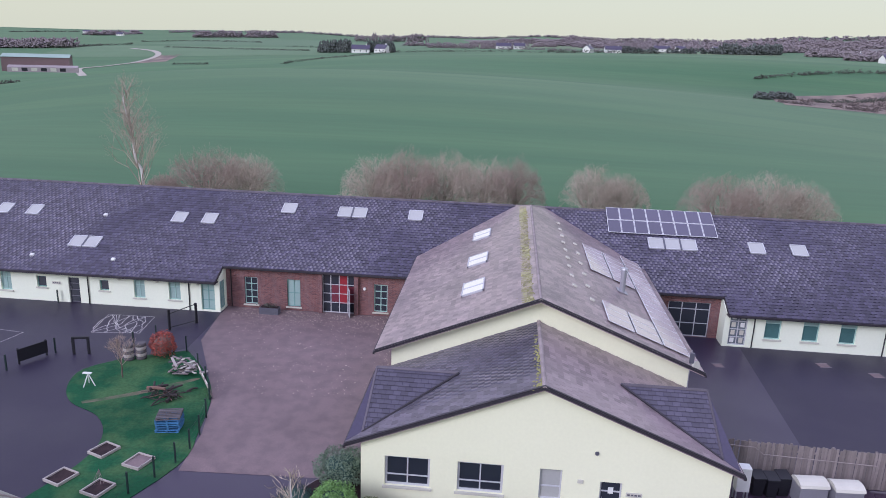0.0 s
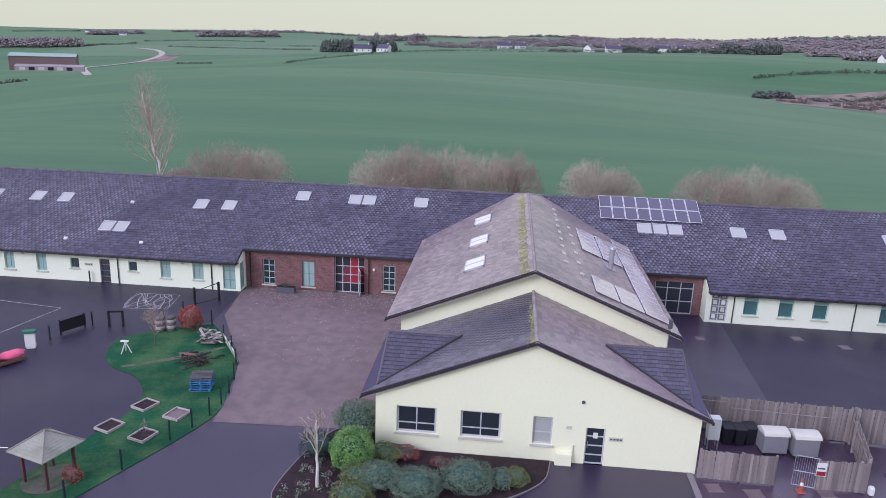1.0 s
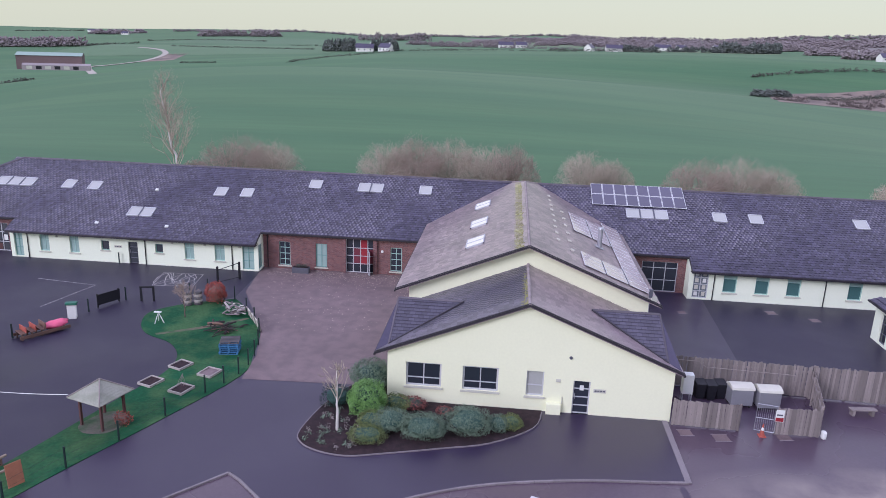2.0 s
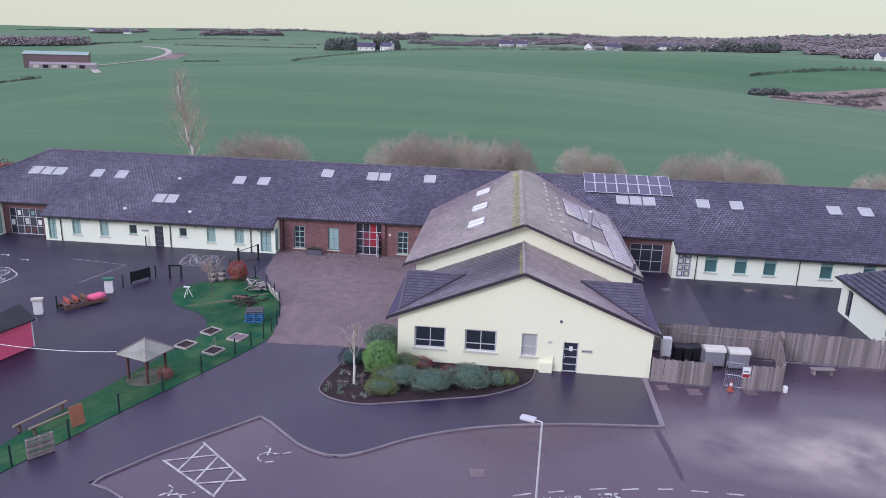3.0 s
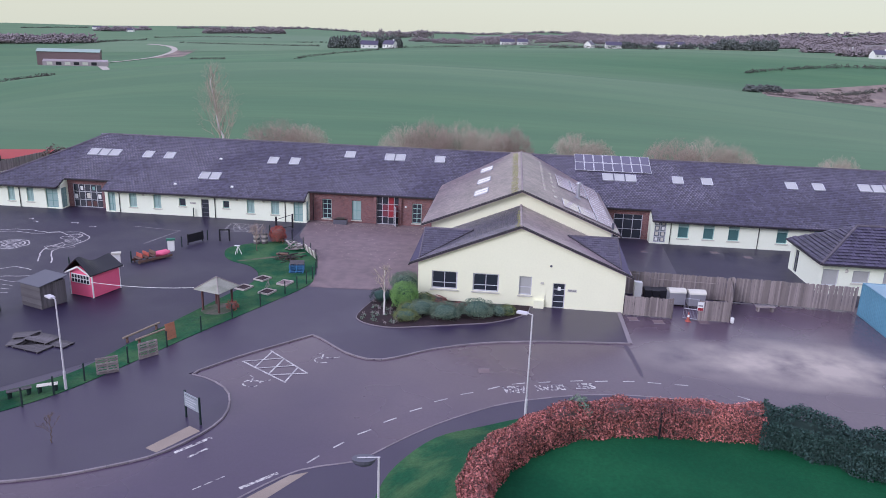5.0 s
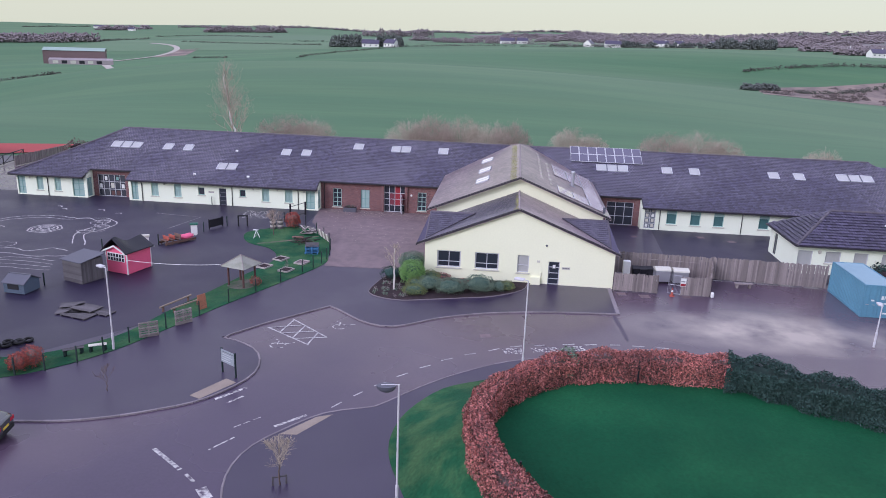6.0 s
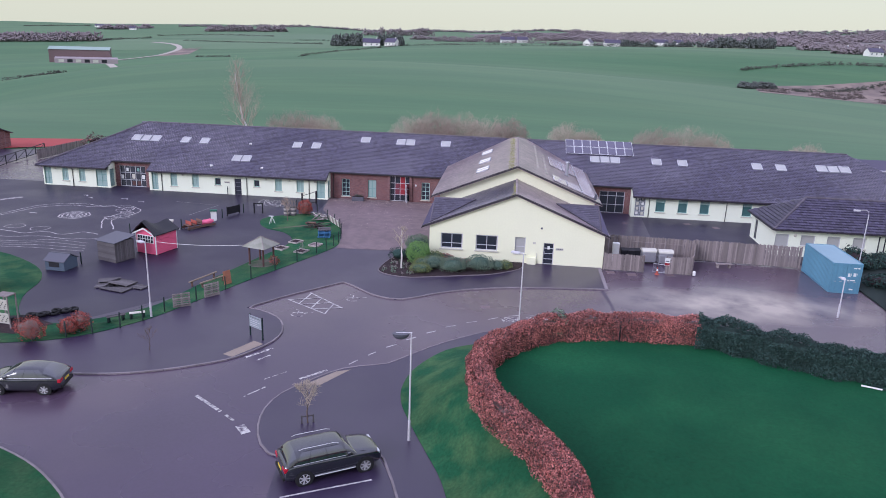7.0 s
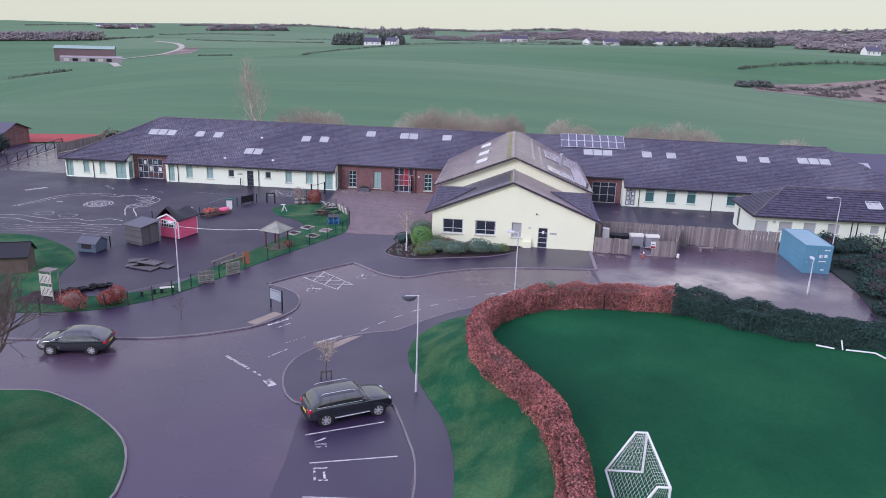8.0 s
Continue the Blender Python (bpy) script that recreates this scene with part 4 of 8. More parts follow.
for poly_y, rz, x0, x1, y1 in ((FY0, 6.3, FX0, FX1, 7.2), (HY0, 7.62, HX0, HX1, VY)):
    zf = (lambda x: rz - SL * abs(x - CX))
    for x in (x0, x1):
        beam("bargeboard", (x, poly_y, zf(x) + 0.04), (CX, poly_y, rz + 0.04), 0.05, 0.11, school)
        beam("verge_cap", (x, poly_y + 0.06, zf(x) + 0.10), (CX, poly_y + 0.06, rz + 0.10), 0.11, 0.05, school)
        beam("gutter", (x, poly_y, zf(x) - 0.02), (x, y1 if x == x0 else y1, zf(x) - 0.02), 0.12, 0.11, school)
for a, b, y, z in ((XL, -42.4, YE, ZE), (-42.4, -37.2, YE + 1.6, zrec), (-37.2, -14.85, YE, ZE), (-14.85, 0, YE + 1.6, zrec), (16, 21.25, YE + 1.6, zrec), (21.25, XR, YE, ZE)):
    beam("gutter", (a, y - 0.04, z - 0.01), (b, y - 0.04, z - 0.01), 0.12, 0.12, school)
    part("soffit", box(a, y, z - 0.2, b, y + 0.9, z - 0.16), FASCIA, school)
for x in (-42.4, -37.2, -14.85, 21.25):
    beam("bargeboard", (x, YE, ZE + 0.03), (x, YE + 1.6, zrec + 0.03), 0.05, 0.2, school)
for x, z in ((-24.85, 2.4), (-17.1, 2.4), (-47.1, 2.4), (-35.6, 2.4), (31.9, 2.5), (23.2, 2.5)):
    part("downpipe", tube([(x, YE + 0.05, z), (x, YW - 0.06, z - 0.25), (x, YW - 0.06, 0.02)], 0.04, 6), BLACK, school)
part("downpipe", tube([(-14.4, YR - 0.06, 3.2), (-14.4, YR - 0.06, 0.02)], 0.04, 6), BLACK, school)


def rooflight(x, y, w, h, slope_fn, parent, lights=1, axis="y", glass=None):
    """A rooflight lying on a roof slope: grey frame, pale glass."""
    g = math.degrees(math.atan(SM if axis == "y" else SL))
    rot = {"y": pose(0, 0, 0, g, 0, 0), "x-": pose(0, 0, 0, 0, 0, -90) @ pose(0, 0, 0, g, 0, 0), "x+": pose(0, 0, 0, 0, 0, 90) @ pose(0, 0, 0, g, 0, 0)}[axis]
    m = Matrix.Translation((x, y, slope_fn)) @ rot
    fr = part("rooflight", join(box(-w / 2, -h / 2, 0.0, w / 2, -h / 2 + 0.07, 0.12), box(-w / 2, h / 2 - 0.07, 0, w / 2, h / 2, 0.12), box(-w / 2, -h / 2, 0, -w / 2 + 0.06, h / 2, 0.12), box(w / 2 - 0.06, -h / 2, 0, w / 2, h / 2, 0.12)),
              GREYFRAME, parent, "rooflight with pale reflecting glass", m=m)
    for i in range(lights):
        a, b = -w / 2 + w * i / lights, -w / 2 + w * (i + 1) / lights
        part("pane", box(a + 0.05, -h / 2 + 0.06, 0.07, b - 0.05, h / 2 - 0.06, 0.09), glass or SKYGLASS, fr)
        if i:
            part("mullion", box(a - 0.06, -h / 2, 0.0, a + 0.06, h / 2, 0.125), GREYFRAME if glass else DARKFRAME, fr)
    return fr


for x, y, w, n in ((-34.84, 26.9, 1.1, 1), (-32.3, 26.9, 1.1, 1), (-26.3, 23.7, 2.3, 2), (-20.16, 26.95, 1.1, 1), (-17.7, 27, 1.1, 1), (-11.7, 28.7, 1.15, 1), (-6.5, 28.6, 2.3, 2), (-1.4, 28.65, 1.15, 1),
                   (18.4, 27.0, 3.6, 3), (24.62, 27.06, 1.15, 1), (27.7, 27.07, 1.15, 1), (36.5, 27.1, 1.15, 1), (39.3, 27.1, 1.15, 1), (-40.1, 26.9, 3.7, 3), (45.4, 27.3, 3.9, 3)):
    rooflight(x, y, w, 1.25, zs(y), school, n)
for y in (24.1, 17.7, 12.1):
    rooflight(4.1, y, 2.2, 1.35, hall_z(4.1), school, 2, "x-", CREAMGLASS)
for x, y in ((-26.2, 26.7), (-29.55, 21.97), (-23.2, 22.0)):
    part("roof_vent", moved(box(-0.13, -0.12, 0, 0.13, 0.12, 0.16), pose(x, y, zs(y), 24.7)), WHITE, school)
# solar array on the long wing: two rows of eight panels
def pv_panel(m, w, h, parent, cell=None):
    pv = part("solar_panel", box(-w / 2 + 0.012, -h / 2 + 0.012, 0, w / 2 - 0.012, h / 2 - 0.012, 0.035), ALU, parent, m=m)
    part("cell_sheet", box(-w / 2 + 0.05, -h / 2 + 0.05, 0.036, w / 2 - 0.05, h / 2 - 0.05, 0.04), cell or PVCELL, pv)


for i in range(8):
    for j in range(2):
        y = 28.55 + j * 1.45
        pv_panel(pose(14.2 + i * 1.035, y, zs(y) + 0.13, 24.7), 1.03, 1.58, school)
# east annexe wing beyond the long roof
east = part("east_roof", join(slab([(57, 23.0, 2.5), (90, 23.0, 2.5), (90, 31.5, 6.5), (48.5, 31.5, 6.5)]), slab([(48.5, 31.5, 6.5), (90, 31.5, 6.5), (90, 40, 2.5), (57, 40, 2.5)])), TILE, school, "lower slate roof of the east wing")
rooflight(52.2, 28.65, 1.2, 1.2, 5.22, school)
part("wall", box(62, 23.8, -0.1, 90, 24.1, 2.4), RENDER_W, school)

# ---- annexe beside the yard ----
annexe = thing("annexe_building", I4, "low cream rendered annexe with a hipped tile roof", "annexe building")
AX0, AY0, AY1, AZ, ARY, ARZ = 32.5, 7.2, 15.4, 2.75, 11.3, 5.2
AW = [(32.95, 34.25, 0.75, 2.17), (35.35, 36.7, 1.1, 2.17), (37.8, 39.05, 1.1, 2.18), (40.2, 41.4, 1.1, 2.18), (44.4, 45.3, 1.35, 2.22), (48, 49, 1.3, 2.2)]
wall("wall", (32.9, 7.75), (62, 7.75), -0.1, AZ, [(a - 32.9, b - 32.9, c, d) for a, b, c, d in AW], RENDER_WING, annexe)
wall("wall", (32.9, 15.0), (32.9, 8.05), -0.1, AZ, [(1.0, 2.0, 0.1, 2.2)], RENDER_WING, annexe)
for a, b, c, d in AW:
    window(annexe, south(a, 7.75, c), b - a, d - c, 1, 1, GREYFRAME, [SKYGLASS], rails=[0, (d - c)], label="grey framed window with a pale blind")
window(annexe, facing(32.9, 14.0, 0.1, -90), 1.0, 2.1, 1, 3, DARKFRAME, GLASS, sill=False, name="door", label="dark side door")
ar = part("roof", join(slab([(AX0, AY0, AZ), (62, AY0, AZ), (62, ARY, ARZ), (36.6, ARY, ARZ)]), slab([(AX0, AY1, AZ), (AX0, AY0, AZ), (36.6, ARY, ARZ)]), slab([(36.6, ARY, ARZ), (62, ARY, ARZ), (62, AY1, AZ), (AX0, AY1, AZ)])), TILE, annexe, "dark interlocking tile roof")
tiled("slate_field", [(AX0, AY0, AZ), (62, AY0, AZ), (62, ARY, ARZ), (36.6, ARY, ARZ)], 0.33, 0.36, TILE, ar, 0.06, seed=40)
tiled("slate_field", [(AX0, AY1, AZ), (AX0, AY0, AZ), (36.6, ARY, ARZ)], 0.33, 0.36, TILE, ar, 0.06, seed=41)
ridge_run((AX0, AY0, AZ + 0.03), (36.6, ARY, ARZ), ar)
ridge_run((36.6, ARY, ARZ), (62, ARY, ARZ), ar)
beam("gutter", (AX0, AY0 - 0.03, AZ), (62, AY0 - 0.03, AZ), 0.12, 0.12, annexe)
beam("gutter", (AX0 - 0.03, AY0, AZ), (AX0 - 0.03, AY1, AZ), 0.12, 0.12, annexe)
rooflight(45.0, 9.3, 1.5, 1.3, AZ + 0.598 * 2.1, annexe)
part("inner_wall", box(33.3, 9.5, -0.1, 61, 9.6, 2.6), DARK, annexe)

for x in (42.2, 42.75, 45.5):
    part("canopy_post", tube([(x, 7.0, 0.0), (x, 7.0, 2.62)], 0.06, 8), BLACK, annexe)
hr = thing("handrail", I4, "black steel handrail by the annexe steps", "handrail")
for x, h in ((42.9, 1.75), (43.5, 1.45), (44.1, 1.15), (45.2, 1.15)):
    part("post", tube([(x, 6.4, 0.0), (x, 6.4, h)], 0.035, 6), BLACK, hr)
for dz in (0.0, -0.45):
    part("rail", tube([(42.9, 6.4, 1.75 + dz), (44.1, 6.4, 1.15 + dz), (45.2, 6.4, 1.15 + dz)], 0.03, 6), BLACK, hr)

# ---- things on the roofs ----
def east_slope(x, y, lift=0.0):
    g = math.degrees(math.atan(SL))
    return Matrix.Translation((x, y, hall_z(x) + lift)) @ pose(0, 0, 0, 0, g, 0)


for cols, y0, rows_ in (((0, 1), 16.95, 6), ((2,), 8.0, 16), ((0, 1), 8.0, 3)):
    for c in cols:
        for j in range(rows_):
            pv_panel(east_slope(11.2 + 1.47 * c + 0.735, y0 + 0.52 + j * 1.04, 0.09), 1.50, 1.03, school, PV_SKY_SHEEN)
flue = part("flue", tube([(13.0, 15.2, 5.3), (13.0, 15.2, 6.9)], 0.17, 12), STEEL, school, "short steel flue")
part("cowl", tube([(13.0, 15.2, 6.9), (13.0, 15.2, 7.0)], [0.24, 0.2], 12), STEEL, flue)
part("flashing", moved(box(-0.35, -0.35, 0, 0.35, 0.35, 0.03), east_slope(13.0, 15.2, 0.045)), STEEL, flue)
for k in range(9):
    part("roof_vent", moved(box(-0.12, -0.14, 0, 0.12, 0.14, 0.09), east_slope(9.7 + 0.02 * (k % 3), 26.5 - k * 1.85, 0.03)), SILL, school)
for k in range(6):
    part("roof_vent", moved(box(-0.12, -0.14, 0, 0.12, 0.14, 0.09), east_slope(10.6 + 0.03 * (k % 2), 22.0 - k * 2.3, 0.03)), SILL, school)
mast = part("aerial_mast", tube([(15.3, 6.95, 2.9), (15.3, 6.95, 5.4)], 0.025, 6), STEEL, school, "thin steel aerial mast")
part("antenna", bbox(15.2, 6.75, 4.75, 15.42, 6.9, 5.3, 0.03), DARKFRAME, mast)
part("dish", tube([(15.5, 6.9, 4.6), (15.58, 6.8, 4.62)], [0.22, 0.26], 12), SILL, mast)
def moss(parent, fn, y0, y1, reach, n, seed, label, gap=0.1):
    """Low tufts of moss strewn on the slates beside a ridge, thinning down the slope and along it."""
    rng = np.random.RandomState(seed)
    V, F = [], []
    for _ in range(n):
        y = y0 + (y1 - y0) * rng.uniform() ** 1.4
        x = CX - gap - abs(rng.normal()) * reach * (1 - 0.45 * (y - y0) / (y1 - y0))
        r = rng.uniform(0.02, 0.075)
        k = len(V)
        for q in range(6):
            a, e = 1.047 * q, rng.uniform(0.6, 1.3)
            px_, py_ = x + r * e * math.cos(a), y + r * 1.3 * e * math.sin(a)
            V.append((px_, py_, fn(px_) + 0.035))
        V.append((x, y, fn(x) + 0.075))
        F += [(k + q, k + (q + 1) % 6, k + 6) for q in range(6)]
    tagged(part("moss", (V, F), MOSS, parent, label), kind="stuff")


moss(froof, front_z, FY0 + 0.05, 5.5, 0.17, 110, 5, "yellow moss on the slates")
moss(hall, hall_z, HY0 + 0.1, 27.5, 0.35, 160, 6, "yellow moss along the hall ridge", 0.3)
# fittings on the gable and wing walls
part("meter_box", bbox(8.9, -0.32, 0.0, 9.7, -0.003, 0.62, 0.02), RENDER_W, school, "cream metal service cabinet")
part("pipe", tube([(9.75, -0.05, 0.6), (9.75, -0.05, 1.0)], 0.03, 6), SILL, school)
part("vent", bbox(9.35, -0.05, 1.86, 9.6, -0.002, 2.04, 0.01), SILL, school, "small wall vent")
part("vent", tube([(10.06, -0.05, 3.34), (10.06, 0.0, 3.34)], 0.09, 10), DARKFRAME, school, "round dark wall vent")
for x, y in ((11.42, 0), (-27.65, YW)):
    sg = part("wall_sign", bbox(x, y - 0.035, 1.38, x + 0.68, y - 0.003, 1.6, 0.008), SILL, school, "small grey wall sign")
    for k in range(4):
        part("letter_bar", box(x + 0.06 + k * 0.15, y - 0.04, 1.45, x + 0.17 + k * 0.15, y - 0.0355, 1.53), DARKFRAME, sg)
for x in (-32.9, -22.4, -16.4, -49.3, -19.5):
    part("wall_lamp", tube([(x, YW - 0.12, 2.1), (x, YW - 0.003, 2.1)], [0.08, 0.11], 10), SILL, school, "small round wall lamp")
part("wall_lamp", tube([(-4.3, YR - 0.13, 2.05), (-4.3, YR - 0.003, 2.05)], [0.09, 0.13], 10), WHITE, school, "round white wall lamp")
part("wall_lamp", tube([(34.8, 7.62, 2.1), (34.8, 7.747, 2.1)], [0.1, 0.17], 10), SILL, annexe, "round wall lamp")
planter = thing("planter", pose(-11.2, 21.55, 0.01), "dark timber planter with wintry plants against the brick wall", "planter")
for k in range(4):
    part("board", bbox(-0.72, -0.28, k * 0.125, 0.72, 0.28, k * 0.125 + 0.118, 0.01), DARKFRAME, planter)
part("soil", box(-0.66, -0.22, 0.5, 0.66, 0.22, 0.515), SOIL, planter)

# ---- planting ----
def leafy(name, centre, radii, count, size, material, label, category, lump=0.25, core=None, seed=0, group="", flat=0.5):
    """A shrub: a dark inner body and a shell of small leaves with an uneven outline; centre at its foot."""
    rng = np.random.RandomState(seed)
    sh = thing(name, Matrix.Translation(centre), label, category, group)
    rx, ry, rz = radii
    d = rng.normal(size=(count, 3))
    d[:, 2] = np.abs(d[:, 2]) - flat
    d /= np.linalg.norm(d, axis=1)[:, None]
    bump_ = np.array([1 + lump * noise.noise((q[0] * 2.2 + seed, q[1] * 2.2, q[2] * 2.2)) for q in d])
    r = bump_ * rng.uniform(0.86, 1.05, count)
    P = d * r[:, None] * np.array([rx, ry, rz * 0.55]) + np.array([0, 0, rz * 0.45])
    P[:, 2] = np.maximum(P[:, 2], 0.02)
    leaf_mesh(P, d, size, material, sh, rng)
    bm = bmesh.new()
    bmesh.ops.create_icosphere(bm, subdivisions=2, radius=1.0)
    for v in bm.verts:
        k = 0.72 * (1 + lump * noise.noise((v.co.x * 2.2 + seed, v.co.y * 2.2, v.co.z * 2.2)))
        v.co = Vector((v.co.x * rx * k, v.co.y * ry * k, max(0.0, v.co.z * rz * 0.55 * k + rz * 0.45)))
    part("inner_mass", bm, core or SOIL, sh)
    return sh


def leaf_mesh(P, N, size, material, parent, rng, name="foliage"):
    n = len(P)
    t = rng.normal(size=(n, 3))
    nn = N + 0.7 * rng.normal(size=(n, 3))
    nn /= np.linalg.norm(nn, axis=1)[:, None]
    a = np.cross(nn, t)
    a /= np.linalg.norm(a, axis=1)[:, None]
    b = np.cross(nn, a)
    s = size * rng.uniform(0.6, 1.3, n)[:, None]
    a, b = a * s, b * s * 0.6
    V = np.stack([P - a, P - b * 0.9, P + a, P + b], 1).reshape(-1, 3)
    F = (np.arange(n)[:, None] * 4 + np.arange(4)).tolist()
    me = bpy.data.meshes.new(name)
    me.from_pydata(V.tolist(), [], F)
    me.materials.append(material)
    ob = part(name, me, material, parent)
    return tagged(ob, kind="stuff")


rngp = np.random.RandomState(12)
Pq = rngp.normal(size=(420, 3)) * np.array([0.32, 0.1, 0.1]) + np.array([0, 0, 0.6])
leaf_mesh(Pq, np.tile([0, 0, 1.0], (len(Pq), 1)), 0.05, HEDGEROW, planter, rngp)


def hedge_run(name, line, w, h, per, size, material, label, seed, core, loose=1.0, z0=0.0):
    """A clipped hedge along a line: a dark twiggy core and a coat of leaves."""
    rng = np.random.RandomState(seed)
    hd = thing(name, Matrix.Translation((0, 0, z0)), label, "hedge")
    L = smooth_line(line, 6)
    part("twig_core", ribbon(L, w * 0.6, 0.0, h * 0.78), core, hd)
    P, N = [], []
    for (x0, y0), (x1, y1) in zip(L[:-1], L[1:]):
        ln = math.hypot(x1 - x0, y1 - y0)
        sx, sy = -(y1 - y0) / ln, (x1 - x0) / ln
        n = int(per * ln)
        t = rng.uniform(0, 1, n)
        g = rng.uniform(0, 1, n) * (2 * h + w)
        up = np.where(g < h, g, np.where(g < h + w, h, 2 * h + w - g))
        off = np.where(g < h, -w / 2, np.where(g < h + w, g - h - w / 2, w / 2))
        top = (g >= h) & (g < h + w)
        wob = np.array([0.16 * loose * noise.noise(((x0 + (x1 - x0) * q) * 0.9, (y0 + (y1 - y0) * q) * 0.9, u * 1.1)) for q, u in zip(t, up)])
        rnd = rng.uniform(-0.13, 0.06 * loose, n) + wob
        edge = np.clip((up - (h - 0.3)) / 0.3, 0, 1) * (np.abs(off) / (w / 2)) * 0.12
        off2 = off + np.where(top, 0, np.sign(off) * rnd) - np.sign(off) * edge
        up2 = np.maximum(0.02, up + np.where(top, rnd, 0) - edge + rng.uniform(-0.05, 0.05, n))
        P.append(np.stack([x0 + (x1 - x0) * t + sx * off2, y0 + (y1 - y0) * t + sy * off2, up2], 1))
        N.append(np.stack([np.where(top, 0, np.sign(off) * sx), np.where(top, 0, np.sign(off) * sy), np.where(top, 1.0, 0.3)], 1))
    leaf_mesh(np.concatenate(P), np.concatenate(N), size, material, hd, rng)
    return hd


hedge_run("beech_hedge", [b for a, b in BANK[5:-1]] + [(10.5, -52.5)], 1.1, 1.5, 2300, 0.052, BEECH, "russet clipped beech hedge with dry winter leaves", 3, TWIG, 1.7, PITCH_Z - 0.03)
hedge_run("evergreen_hedge", [(18.5, -22.1), (20.4, -22.7), (22.5, -23.9), (25.2, -25.1), (27.4, -25.7), (33, -26.5), (43, -28)], 1.5, 1.5, 2600, 0.06, LAUREL, "dark overgrown evergreen hedge round the pitch", 4, LAUREL, 3.4, PITCH_Z - 0.03)
leafy("ivy_clump", (10.3, -22.75, PITCH_Z - 0.03), (0.6, 0.65, 1.75), 1500, 0.06, SHRUB_BLUE, "dark green ivy clump in the beech hedge", "shrub", seed=5)
for k, (x, y) in enumerate([(8.7, -24.75), (13.9, -22.85), (7.75, -33.1)]):
    solid("fence_post", box(x, y, PITCH_Z - 0.02, x + 0.08, y + 0.08, PITCH_Z + 1.3), BLACK, "dark timber post in the hedge", "post", "hedge posts")

# shrubs of the bed by the gable
for k, (x, y, rx, ry, rz, n, sz, mt, lab) in enumerate([
        (-0.8, -1.9, 1.0, 0.95, 1.9, 2600, 0.085, SHRUB_LIME, "rounded bright green laurel shrub"),
        (-1.1, 1.2, 1.2, 1.1, 1.7, 1900, 0.08, SHRUB_BLUE, "dark green shrub beside the wall"),
        (0.75, -3.3, 0.98, 0.85, 1.1, 1800, 0.06, SHRUB_BLUE, "rounded blue-green hebe shrub"),
        (2.55, -3.75, 1.18, 0.95, 1.2, 2200, 0.06, SHRUB_BLUE, "rounded blue-green hebe shrub"),
        (4.75, -2.95, 1.25, 1.0, 1.35, 2400, 0.06, SHRUB_BLUE, "large blue-green hebe shrub"),
        (6.3, -2.55, 0.6, 0.55, 0.85, 700, 0.06, SHRUB_BLUE, "small blue-green shrub in mulch"),
        (7.0, -2.25, 0.6, 0.55, 0.8, 700, 0.06, SHRUB_OLIVE, "small yellow-green shrub in mulch"),
        (-0.25, -4.6, 0.95, 0.7, 0.8, 1200, 0.05, SHRUB_OLIVE, "low olive-green mounded shrub"),
        (-0.2, -3.2, 0.8, 0.7, 0.9, 900, 0.06, SHRUB_OLIVE, "loose olive-green shrub in mulch"),
        (0.7, -1.2, 0.8, 0.6, 0.95, 700, 0.07, SHRUB_OLIVE, "loose mottled shrub under the window"),
        (1.5, -0.9, 0.9, 0.5, 0.7, 500, 0.07, BEECH, "sparse reddish shrub under the window"),
        (-2.6, -1.0, 0.9, 0.9, 1.0, 500, 0.07, LAUREL, "sparse dark shrub in the mulch"),
        (3.4, -1.2, 0.5, 0.4, 0.4, 200, 0.06, BEECH, "low reddish ground shrub")]):
    leafy("shrub", (x, y, 0.05), (rx, ry, rz), int(n * 3.4), sz * 0.52, mt, lab, "shrub", 0.3, core=LAUREL, seed=30 + k, group="shrubs of the gable bed")
rng = np.random.RandomState(8)
for k in range(44):
    a, b = rng.uniform(-3.5, -0.6), rng.uniform(-5.7, -1.2)
    if a < -1.9 - (b + 5.7) * 0.35 - 1.3 and b < -4.6:
        continue
    P = rng.normal(size=(26, 3)) * np.array([0.08, 0.08, 0.07]) + np.array([0, 0, 0.12])
    tuft = thing("plant_tuft", Matrix.Translation((a, b, 0.05)), "small grey-leaved tuft in the mulch", "plant", "tufts in the bed")
    leaf_mesh(P, P / np.linalg.norm(P, axis=1)[:, None], 0.05, WOOD if k % 2 else SHRUB_BLUE, tuft, rng)


